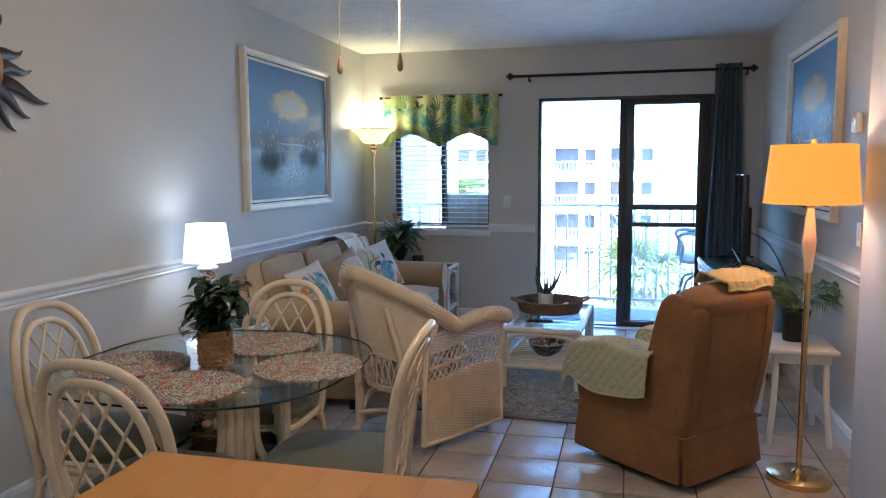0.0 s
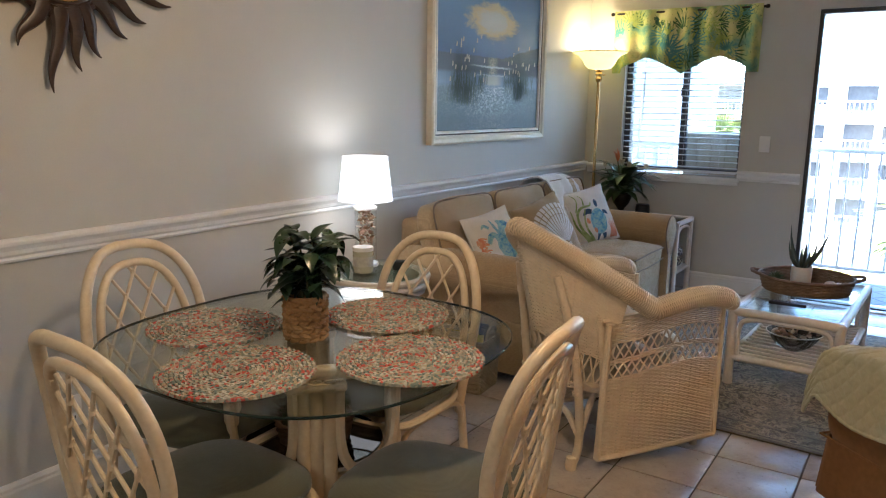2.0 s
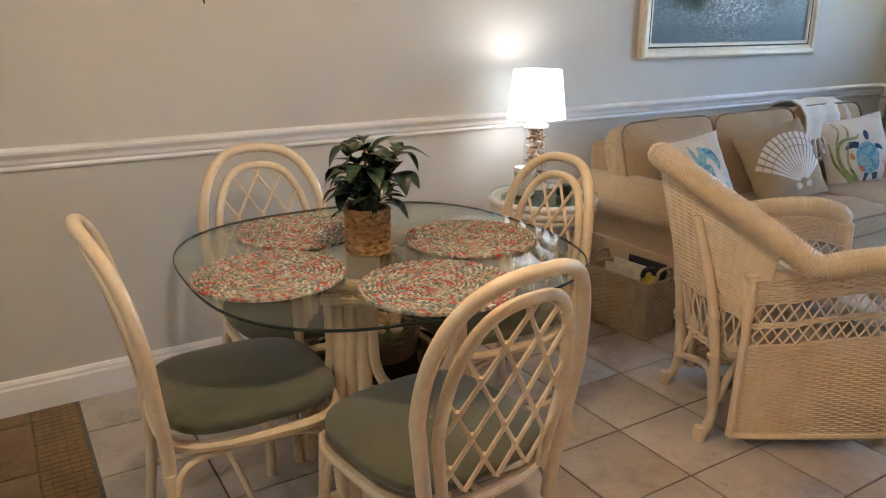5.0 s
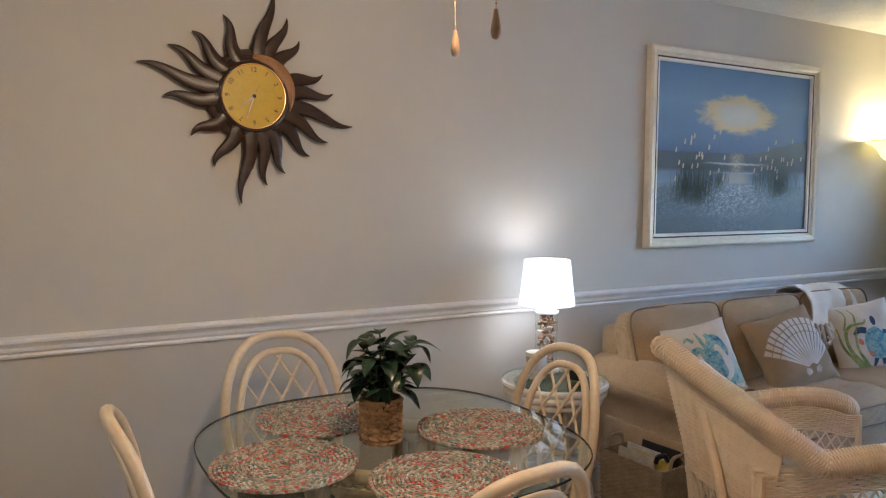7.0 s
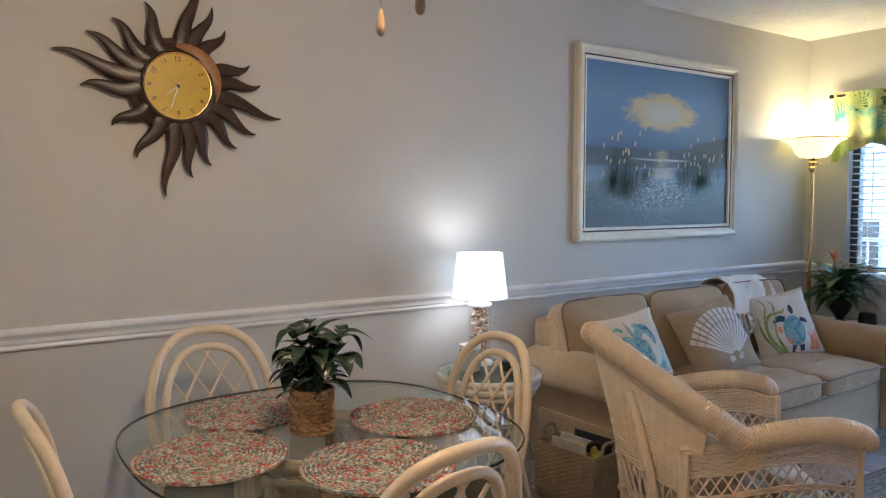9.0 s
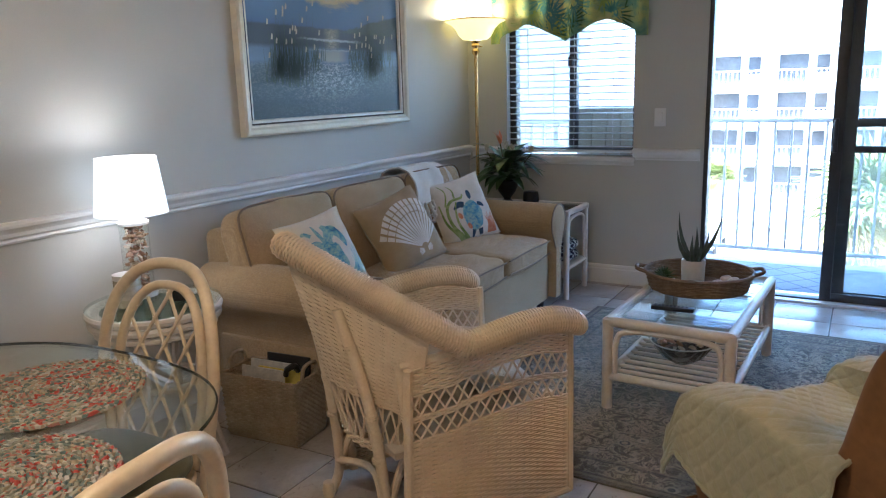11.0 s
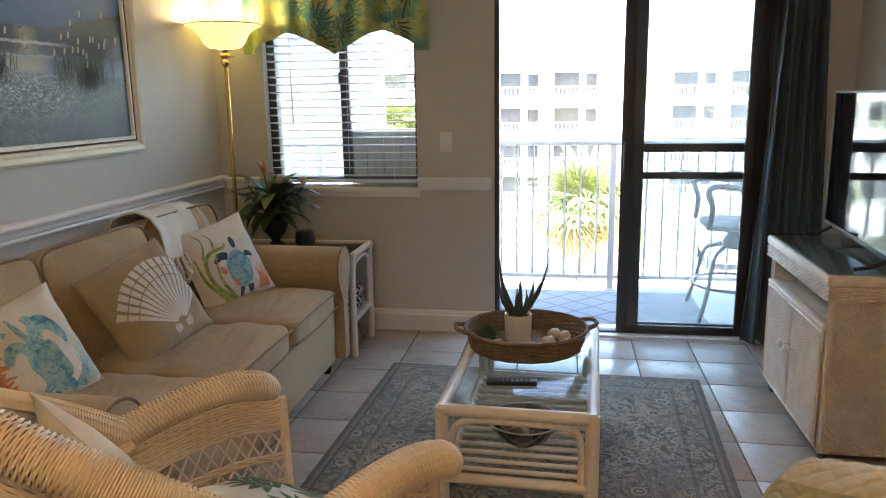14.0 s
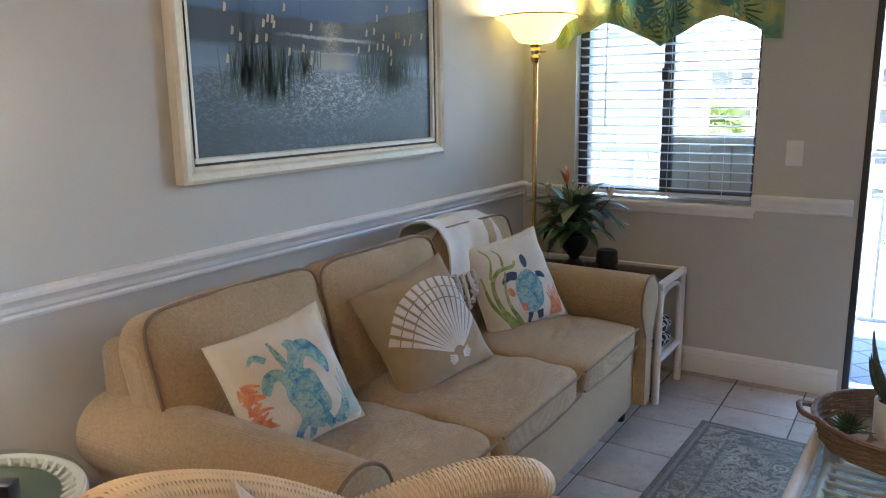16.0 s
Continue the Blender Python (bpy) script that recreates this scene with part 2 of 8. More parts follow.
def tube(bm, pts, r, n=8, closed=False, radii=None, cap=True):
    """A round bar along pts."""
    pts = [Vector(p) for p in pts]
    k = len(pts)
    rings = []
    up = None
    for i, p in enumerate(pts):
        a = pts[(i - 1) % k] if (i or closed) else p
        b = pts[(i + 1) % k] if (i < k - 1 or closed) else p
        d = (b - a).normalized()
        if up is None:
            up = d.orthogonal().normalized()
        up = (up - d * up.dot(d)).normalized()
        side = d.cross(up)
        rr = radii[i] if radii else r
        rings.append([bm.verts.new(p + (up * math.cos(w) + side * math.sin(w)) * rr) for w in (2 * math.pi * j / n for j in range(n))])
    for i in range(k if closed else k - 1):
        A, B = rings[i], rings[(i + 1) % k]
        off = 0
        if closed and i == k - 1:
            off = min(range(n), key=lambda o: (A[0].co - B[o].co).length)
        for j in range(n):
            bm.faces.new((A[j], A[(j + 1) % n], B[(j + 1 + off) % n], B[(j + off) % n]))
    if cap and not closed:
        bm.faces.new(rings[0][::-1])
        bm.faces.new(rings[-1])
    return bm


def bar(pts, r, n=8, closed=False, smooth=0):
    p = spline(pts, smooth, closed) if smooth else pts
    return tube(bmesh.new(), p, r, n, closed)


def lathe(bm, prof, n=24, c=(0, 0, 0), sx=1.0, sy=1.0):
    """Turn a profile of (radius, height) about the upright."""
    rings = []
    for r, z in prof:
        if r < 1e-5:
            rings.append([bm.verts.new((c[0], c[1], c[2] + z))])
        else:
            rings.append([bm.verts.new((c[0] + sx * r * math.cos(2 * math.pi * j / n), c[1] + sy * r * math.sin(2 * math.pi * j / n), c[2] + z)) for j in range(n)])
    for A, B in zip(rings, rings[1:]):
        for j in range(n):
            q = (j + 1) % n
            f = ([A[0], B[q], B[j]] if len(A) == 1 else [A[j], A[q], B[0]] if len(B) == 1 else [A[j], A[q], B[q], B[j]])
            if len(A) > 1 or len(B) > 1:
                bm.faces.new(f)
    return bm


def turned(prof, n=24, c=(0, 0, 0), sx=1.0, sy=1.0):
    return lathe(bmesh.new(), prof, n, c, sx, sy)


def sheet(bm, fn, nu, nv, wrap=False):
    """A net of points fn(u, v), u and v from 0 to 1."""
    g = [[bm.verts.new(fn(i / nu, j / nv)) for j in range(nv + 1)] for i in range(nu if wrap else nu + 1)]
    for i in range(nu):
        for j in range(nv):
            a, b = g[i], g[(i + 1) % len(g)]
            bm.faces.new((a[j], b[j], b[j + 1], a[j + 1]))
    return bm


def thick(bm, d):
    """Give a sheet thickness: a second skin along the normals, joined at the edges."""
    bmesh.ops.recalc_face_normals(bm, faces=bm.faces[:])
    bm.normal_update()
    faces, rim = bm.faces[:], [e for e in bm.edges if e.is_boundary]
    twin = {v: bm.verts.new(v.co - v.normal * d) for v in bm.verts[:]}
    for f in faces:
        bm.faces.new([twin[v] for v in reversed(f.verts)])
    for e in rim:
        p, q = e.verts
        bm.faces.new((p, q, twin[q], twin[p]))
    return bm


def cushion(size, power=4.0, puff=0.35, n=12, wrinkle=0.0, seed=0.0, m=None):
    """A stuffed cushion: a rounded block, fuller in the middle."""
    bm = bmesh.new()
    bmesh.ops.create_cube(bm, size=2.0)
    bmesh.ops.subdivide_edges(bm, edges=bm.edges[:], cuts=n, use_grid_fill=True)
    a, b, c = (s / 2 for s in size)
    for v in bm.verts:
        x, y, z = v.co
        k = (abs(x) ** power + abs(y) ** power + abs(z) ** power) ** (1 / power)
        x, y, z = x / k, y / k, z / k
        full = 1.0 - puff + puff * (1 - min(1, abs(x)) ** 2.5) * (1 - min(1, abs(y)) ** 2.5)
        p = Vector((x * a, y * b, z * c * full))
        if wrinkle:
            p.z += wrinkle * noise.noise(Vector((p.x * 9 + seed, p.y * 4, p.z * 5 + seed)))
            p.x += 0.5 * wrinkle * noise.noise(Vector((p.x * 6, p.y * 7 + seed, p.z * 6)))
        v.co = p
    if m is not None:
        bmesh.ops.transform(bm, matrix=m, verts=bm.verts[:])
    return bm


def weave(bm, P, spokes, rows, r, amp, u0=0.0, u1=1.0, v0=0.0, v1=1.0, closed=False):
    """Strands along u that pass before and behind upright spokes, row on row of v."""
    def at(u, v):
        p = Vector(P(u, v))
        e = 1e-3
        n = (Vector(P(min(u + e, 1.5), v)) - Vector(P(u - e, v))).cross(Vector(P(u, v + e)) - Vector(P(u, v - e)))
        return p, n.normalized() if n.length > 1e-12 else Vector((0, 0, 1))
    for j in range(rows):
        v = v0 + (v1 - v0) * (j + 0.5) / rows
        pts = []
        k = spokes * 2
        for i in range(k if closed else k + 1):
            u = u0 + (u1 - u0) * i / k
            p, n = at(u, v)
            s = (0 if i % 2 else 1) * (1 if (i // 2 + j) % 2 else -1)
            pts.append(p + n * amp * s)
        tube(bm, pts, r, 4, closed, cap=False)
    return bm


def lattice(bm, P, nu, r, u0, u1, v0, v1, lift=0.0, steps=6):
    """Crossing diagonal strands over a net."""
    du = (u1 - u0) / nu
    for s in (1, -1):
        for i in range(-1, nu + 1):
            pts = []
            for k in range(steps + 1):
                f = k / steps
                u = u0 + du * (i + (f if s > 0 else 1 - f) * 1.0)
                if u0 - 1e-6 <= u <= u1 + 1e-6:
                    pts.append(Vector(P(u, v0 + (v1 - v0) * f)))
            if len(pts) > 1:
                tube(bm, pts, r, 4, cap=False)
    return bm


# ---- the room ----
XL, XR, YB, YN, ZC = -2.05, 1.505, 7.435, -1.6, 2.515
T = 0.13
DOOR = (-0.385, 1.12, 0.0, 2.06)
WIN = (-1.745, -0.835, 0.895, 2.06)

struct("floor", bx((XL - T, YN - T, -0.15), (XR + T + 1.0, YB + T, -0.004)), GROUT, "dark grout bed under the floor tiles", "floor", False)
struct("ceiling", bx((XL - T, YN - T, ZC), (XR + T + 1.0, YB + T, ZC + 0.15)), CEIL, "off-white sprayed popcorn ceiling", "ceiling", False)
struct("wall_west", bx((XL - T, YN - T, -0.15), (XL, YB + T, ZC)), WALL, "warm grey painted wall with a chair rail", "wall", False)
struct("wall_east", bx((XR, 4.16, -0.15), (XR + T, YB + T, ZC)), WALL, "warm grey painted wall beside the television", "wall", False)
struct("wall_pier", bx((1.37, YN, -0.15), (XR + T + 1.0, 4.16, ZC), 0.012), WALL, "warm grey painted wall end with rounded corner", "wall")
struct("wall_south", bx((XL, YN - T, -0.15), (1.37, YN, ZC)), WALL, "warm grey painted kitchen wall", "wall", False)
bm = bmesh.new()
for lo, hi in (((XL, WIN[0]), (-0.15, ZC)), ((WIN[1], DOOR[0]), (-0.15, ZC)), ((DOOR[1], XR), (-0.15, ZC))):
    box(bm, (lo[0], YB, hi[0]), (lo[1], YB + T, hi[1]))
box(bm, (WIN[0], YB, -0.15), (WIN[1], YB + T, WIN[2] - 0.02))
box(bm, (WIN[0], YB, WIN[3]), (WIN[1], YB + T, ZC))
box(bm, (DOOR[0], YB, DOOR[3]), (DOOR[1], YB + T, ZC))
struct("wall_north", bm, WALL, "warm grey painted wall with window and sliding door", "wall", False)


def moulding(name, prof, runs, label):
    """Sweep a profile (out, up) along runs of (start, end, out way)."""
    bm = bmesh.new()
    for a, b, o in runs:
        a, b, o = Vector(a), Vector(b), Vector(o)
        A = [bm.verts.new(a + o * x + Vector((0, 0, z))) for x, z in prof]
        B = [bm.verts.new(b + o * x + Vector((0, 0, z))) for x, z in prof]
        for i in range(len(prof)):
            j = (i + 1) % len(prof)
            bm.faces.new((A[i], A[j], B[j], B[i]))
        bm.faces.new(A)
        bm.faces.new(B[::-1])
    return struct(name, bm, TRIM, label, "trim", False)


RAIL = [(0, 0), (0.010, 0.0), (0.013, 0.008), (0.010, 0.016), (0.016, 0.024), (0.018, 0.038), (0.024, 0.048), (0.030, 0.056), (0.030, 0.066), (0.024, 0.072), (0, 0.076)]
BASE = [(0, 0), (0.016, 0), (0.016, 0.098), (0.012, 0.106), (0.012, 0.116), (0.006, 0.128), (0, 0.130)]
w, e, n = (1, 0, 0), (-1, 0, 0), (0, -1, 0)
moulding("trim_chair_rail", RAIL, [((XL, YN, 0.868), (XL, YB, 0.868), w), ((XL + 0.03, YB, 0.856), (WIN[0] - 0.06, YB, 0.856), n), ((WIN[1] + 0.002, YB, 0.856), (DOOR[0] - 0.02, YB, 0.856), n),
                                   ((XR, 4.17, 0.856), (XR, YB, 0.856), e)], "white moulded chair rail on grey wall")
moulding("baseboard", BASE, [((XL, 0.0, 0), (XL, YB, 0), w), ((XL + 0.016, YB, 0), (DOOR[0] - 0.02, YB, 0), n), ((DOOR[1] + 0.02, YB, 0), (XR, YB, 0), n), ((XR, 4.17, 0), (XR, YB - 0.016, 0), e)],
         "white painted baseboard along grey wall")

# ---- balcony and what lies beyond ----
CONC = surface("balcony_concrete", (0.42, 0.42, 0.41), (0.55, 0.55, 0.53), 3, 60, 0.85, 0.3)
STUCCO = surface("white_stucco", (0.54, 0.54, 0.53), (0.64, 0.635, 0.62), 1.2, 40, 0.8, 0.4, 0.004)
# Paler than real asphalt, raised to bounce more daylight into the room.
ASPHALT = surface("asphalt", (0.30, 0.295, 0.285), (0.38, 0.375, 0.36), 0.3, 20, 0.9, 0.4, 0.01)
GRASS = surface("dry_grass", (0.10, 0.13, 0.035), (0.26, 0.24, 0.08), 0.4, 12, 0.95, 0.6, 0.03)
RAILING = surface("railing_white", (0.54, 0.53, 0.51), (0.63, 0.62, 0.60), 6, 80, 0.4, 0.05)
DARKGLASS = surface("far_window", (0.035, 0.038, 0.045), (0.06, 0.065, 0.075), 0.5, 5, 0.15, 0.0)
# White siding with the blue cast of open shade mixed into its colour.
SIDING = surface("balcony_siding", (0.60, 0.64, 0.70), (0.72, 0.75, 0.80), 2, 60, 0.6, 0.2)

struct("balcony_floor", bx((-3.4, YB + T, -0.25), (3.2, 8.80, -0.045)), CONC, "pale concrete balcony slab", "balcony")
struct("door_sill", bx((DOOR[0], YB - 0.03, -0.02), (DOOR[1], YB + T + 0.06, 0.014), 0.004), TRIM, "pale door threshold", "sill")
struct("balcony_wall_east", bx((2.6, YB + T, -0.25), (2.8, 8.95, 2.44)), STUCCO, "white stucco balcony side wall", "wall", False)
bm = bmesh.new()
for i in range(14):
    box(bm, (-2.62, YB + T + i * 0.1, -0.045), (-2.50, YB + T + i * 0.1 + 0.094, 2.44), 0.006)
struct("balcony_wall_west", bm, SIDING, "white vertical plank siding on balcony, bluish shade in its colour", "wall", False)

rail = thing("balcony_railing", pose(0, 8.70, -0.045), "white metal balcony railing with slim balusters", "railing")
part("top_rail", bx((-2.5, -0.025, 1.075), (2.6, 0.025, 1.11), 0.008), RAILING, rail)
part("bottom_rail", bx((-2.5, -0.018, 0.085), (2.6, 0.018, 0.115), 0.005), RAILING, rail)
first = None
for i in range(43):
    x = -2.44 + i * 0.117
    if abs(x - 0.36) < 0.05:
        continue
    if first is None:
        first = part("baluster", bx((-0.0085, -0.0085, 0.115), (0.0085, 0.0085, 1.075)), RAILING, rail)
        first.location.x = x
    else:
        o = new("baluster", first.data)
        o.parent, o.location.x = rail, x
for x in (-1.85, 0.36, 2.3):
    part("post", bx((x - 0.024, -0.024, 0.0), (x + 0.024, 0.024, 1.075), 0.005), RAILING, rail)
    part("base_plate", bx((x - 0.045, -0.045, 0.0), (x + 0.045, 0.045, 0.012), 0.003), RAILING, rail)

ZG = -7.2
struct("ground", bx((-900, 9.5, ZG - 1), (900, 2500, ZG)), ASPHALT, "pale parking lot asphalt below the balcony", "ground", False)
struct("grass_verge", bx((-60, 45.5, ZG), (45, 51.0, ZG + 0.12)), GRASS, "dry yellow-green lawn strip before the building", "grass", False)
struct("kerb", bx((-60, 45.3, ZG), (45, 45.5, ZG + 0.15)), surface("kerb_yellow", (0.5, 0.36, 0.06), (0.6, 0.45, 0.1), 2, 30, 0.8), "yellow painted kerb of the parking lot", "kerb", False)
bm = bmesh.new()
for i in range(14):
    box(bm, (-26 + i * 2.8, 39.5, ZG), (-25.88 + i * 2.8, 45.0, ZG + 0.006))
struct("road_marking", bm, STUCCO, "white parking bay lines", "marking", False)


def far_building(name, m, w, floors, bay, label):
    """A white block of flats: storeys with balconies, dark openings and a roof."""
    b = thing(name, m, label, "building")
    fh, d = 2.75, 9.0
    H = fh * floors
    part("wall", bx((-w / 2, 1.6, 0), (w / 2, d, H)), STUCCO, b, smooth=False)
    part("roof", bx((-w / 2 - 0.3, -0.3, H), (w / 2 + 0.3, d + 0.3, H + 1.15), 0.08), STUCCO, b, smooth=False)
    for i in range(5):
        x = -w / 2 + w * (i + 0.5) / 5
        part("roof_unit", bx((x, 3.0, H + 1.15), (x + 1.3, 4.2, H + 2.0), 0.05), SIDING, b, smooth=False)
    nb = int(w / bay)
    win = gl = bal = wall = None
    for k in range(floors):
        z = k * fh
        part("slab", bx((-w / 2, 0, z + fh - 0.35), (w / 2, 1.6, z + fh)), STUCCO, b, smooth=False)
        for i in range(nb):
            x = -w / 2 + (i + 0.5) * bay
            if win is None:
                win = part("window", bx((-bay * 0.36, 1.50, 0.15), (bay * 0.06, 1.64, 2.1)), DARKGLASS, b, smooth=False)
                gl = part("window", bx((bay * 0.18, 1.50, 0.75), (bay * 0.36, 1.64, 2.0)), DARKGLASS, b, smooth=False)
                wall = part("partition", bx((bay * 0.46, 0.0, 0), (bay * 0.54, 1.6, fh - 0.35)), STUCCO, b, smooth=False)
                bb = bx((-bay * 0.46, 0.02, 0.95), (bay * 0.46, 0.08, 1.03))
                for q in range(14):
                    xx = -bay * 0.45 + q * bay * 0.9 / 13
                    box(bb, (xx - 0.025, 0.03, 0.1), (xx + 0.025, 0.07, 0.95))
                bal = part("balcony", bb, RAILING, b, smooth=False)
                for o in (win, gl, wall, bal):
                    o.location = (x, 0, z)
            else:
                for src in (win, gl, wall, bal):
                    o = new(src.name.split(".")[0], src.data)
                    o.parent, o.location = b, (x, 0, z)
    return b


far_building("apartment_building", pose(-12.0, 62, ZG, 0, 0, 4), 34.0, 4, 4.6, "white three-storey apartment block with balconies across the parking lot")
far_building("apartment_building", pose(24.0, 66, ZG, 0, 0, -8), 32.0, 4, 4.6, "white apartment block wing behind the palm tree")

# Unseen mass above the flat, added to keep direct sun off the wing.
struct("sun_blocking_mass", bx((-14, -9, 2.70), (14, YB + T, 9.6)), STUCCO, "unseen block over the flat, added to shade the wing", "building", False)
wing = thing("building_wing", pose(-6.2, 12.0, ZG), "white wing of the same building, bluish shade in its colour", "building")
part("wall", bx((-3.4, 0, 0), (3.55, 2.2, 13.0)), SIDING, wing, smooth=False)
for k in range(4):
    for x in (1.2, 2.9):
        part("trim", bx((x, -0.06, 0.3 + 3.0 * k), (x + 0.16, 0.0, 2.9 + 3.0 * k)), STUCCO, wing, smooth=False)
    part("window", bx((1.75, -0.03, 0.9 + 3.0 * k), (2.55, 0.02, 2.3 + 3.0 * k)), DARKGLASS, wing, smooth=False)

# Leaf green paled and yellowed: the distance haze is put into the colour.
PALM = surface("palm_leaf", (0.085, 0.11, 0.030), (0.22, 0.24, 0.08), 3, 30, 0.5, 0.1)
PALM_DRY = surface("palm_leaf_dry", (0.22, 0.16, 0.06), (0.36, 0.27, 0.11), 3, 30, 0.7, 0.1)
BARK = surface("palm_bark", (0.16, 0.12, 0.08), (0.30, 0.24, 0.17), 4, 20, 0.9, 0.8, 0.03)


def fan_frond(bm, m, size, blades, rnd):
    """A fan of narrow blades that spread from one stalk and droop at the tips."""
    stalk = size * 0.75
    a = m @ Vector((0, 0, 0))
    tube(bm, [a, m @ Vector((stalk * 0.5, 0, stalk * 0.10)), m @ Vector((stalk, 0, 0))], size * 0.012, 4)
    for i in range(blades):
        w = radians(-105 + 210 * i / (blades - 1))
        L = size * (0.75 + 0.25 * math.cos(w)) * rnd.uniform(0.9, 1.05)
        d, s = Vector((math.cos(w), math.sin(w), 0)), Vector((-math.sin(w), math.cos(w), 0))
        c = Vector((stalk, 0, 0))
        wd = size * 0.035
        rows = []
        for f, k in ((0, 0.5), (0.45, 1.0), (0.8, 0.6), (1.0, 0.05)):
            p = c + d * L * f + Vector((0, 0, -size * 0.28 * f ** 2.4))
            rows.append((bm.verts.new(m @ (p - s * wd * k)), bm.verts.new(m @ (p + Vector((0, 0, wd * 0.3)))), bm.verts.new(m @ (p + s * wd * k))))
        for A, B in zip(rows, rows[1:]):
            bm.faces.new((A[0], A[1], B[1], B[0]))
            bm.faces.new((A[1], A[2], B[2], B[1]))


def palm_tree(m, height, size, label, seed):
    rnd = random.Random(seed)
    t = thing("palm_tree", m, label, "tree")
    prof = []
    for i in range(22):
        f = i / 21
        prof.append((0.36 - 0.08 * f + (0.03 if i % 2 else 0.0), height * f))
    part("trunk", turned(prof, 12), BARK, t)
    for nm, cnt, lo, hi, mat, sc in (("crown", 44, -15, 78, PALM, 1.0), ("dry_crown", 16, -68, -25, PALM_DRY, 0.9)):
        bm = bmesh.new()
        for i in range(cnt):
            az, el = i * 137.5 + rnd.uniform(-15, 15), rnd.uniform(lo, hi)
            fm = Matrix.Translation((0, 0, height)) @ Euler((rnd.uniform(-0.5, 0.5), 0, 0)).to_matrix().to_4x4()
            fm = Matrix.Translation((0, 0, height)) @ pose(0, 0, 0, 0, 0, az) @ pose(0, 0, 0, 0, -el, 0) @ pose(0, 0, 0, rnd.uniform(-30, 30), 0, 0)
            fan_frond(bm, fm, size * sc * rnd.uniform(0.8, 1.05), 17, rnd)
        part(nm, bm, mat, t, "" if nm == "crown" else "dry hanging fronds")
    return t


palm_tree(pose(1.0, 38, ZG), 3.4, 2.0, "fan palm with shaggy green crown and dry fronds", 3)
palm_tree(pose(-8.4, 40, ZG), 7.1, 1.2, "tall fan palm seen beyond the window", 9)
palm_tree(pose(-7.5, 52, ZG), 2.6, 1.0, "low fan palm on the lawn before the building", 5)

CARPAINT = surface("car_silver", (0.30, 0.31, 0.32), (0.36, 0.37, 0.38), 2, 30, 0.3, 0.0, metal=0.5)


def parked_car(m, label):
    c = thing("car", m, label, "car")
    bm = bmesh.new()
    prof = [(-2.2, 0.35), (-2.25, 0.75), (-1.5, 0.95), (-0.8, 1.42), (0.7, 1.45), (1.5, 0.98), (2.15, 0.88), (2.2, 0.38)]
    A = [bm.verts.new((x, -0.85 + (0.12 if z > 1.2 else 0), z)) for x, z in prof]
    B = [bm.verts.new((x, 0.85 - (0.12 if z > 1.2 else 0), z)) for x, z in prof]
    for i in range(len(prof)):
        j = (i + 1) % len(prof)
        bm.faces.new((A[i], A[j], B[j], B[i]))
    bm.faces.new(A)
    bm.faces.new(B[::-1])
    bmesh.ops.bevel(bm, geom=bm.edges[:], offset=0.08, segments=2, affect="EDGES")
    part("body", bm, CARPAINT, c)
    for x in (-1.35, 1.35):
        for y in (-0.82, 0.82):
            part("wheel", bar([(x, y - 0.09, 0.32), (x, y + 0.09, 0.32)], 0.32, 16), BLACK, c)
    part("windscreen", bx((-0.35, -0.66, -0.012), (0.35, 0.66, 0.012), 0.01, pose(-1.14, 0, 1.20, 0, -33, 0)), DARKGLASS, c)
    for y in (-0.6, 0.6):
        part("headlight", bx((-2.29, y - 0.16, 0.62), (-2.2, y + 0.16, 0.75), 0.02), PLASTIC_W, c, "clear headlight")
    return c


parked_car(pose(8.0, 42.5, ZG, 0, 0, 90), "silver car parked in the lot below")
parked_car(pose(-6.5, 42.5, ZG, 0, 0, 90), "silver car parked beside the lawn")


# ---- sliding door, window, curtain, valance ----
door = tagged(new("door_1"), "dark bronze sliding glass door standing half open", "door", kind="structure")
door.matrix_basis = pose(0, YB + 0.05, 0)
x0, x1 = DOOR[0], DOOR[1]
part("jamb", bx((x0, -0.045, 0.014), (x0 + 0.028, 0.06, 2.03), 0.003), BRONZE, door)
part("jamb", bx((x1 - 0.03, -0.045, 0.014), (x1, 0.06, 2.03), 0.003), BRONZE, door)
part("head", bx((x0, -0.045, 2.03), (x1, 0.06, 2.06), 0.003), BRONZE, door)
part("track", bx((x0 + 0.028, -0.02, 0.014), (x1 - 0.03, 0.05, 0.024), 0.003), BRONZE, door)


def sash(name, a, b, y, z0, z1, stile, rails, parent, mat):
    s = part(name, box(box(bmesh.new(), (a, y - 0.017, z0), (a + stile[0], y + 0.017, z1), 0.003), (b - stile[1], y - 0.017, z0), (b, y + 0.017, z1), 0.003), mat, parent)
    for r0, r1 in rails:
        part("rail", bx((a + stile[0], y - 0.014, r0), (b - stile[1], y + 0.014, r1), 0.003), mat, s)
    p = part("pane", bx((a + stile[0], y - 0.003, z0), (b - stile[1], y + 0.003, z1)), DOOR_GLASS if name == "fixed_panel" else GLASS, s, "clear glass", False)
    p.visible_shadow = False
    return s


sash("fixed_panel", 0.385, 1.09, 0.035, 0.024, 2.03, (0.068, 0.075), ((0.024, 0.07), (0.915, 0.955), (1.065, 1.115), (1.985, 2.03)), door, BRONZE)
sash("sliding_panel", 0.325, 1.04, -0.012, 0.024, 2.03, (0.062, 0.055), ((0.024, 0.065), (1.985, 2.03)), door, BRONZE)
part("pull_handle", bx((0.335, -0.065, 0.92), (0.36, -0.028, 1.12), 0.008), BRONZE, door, "dark pull handle")

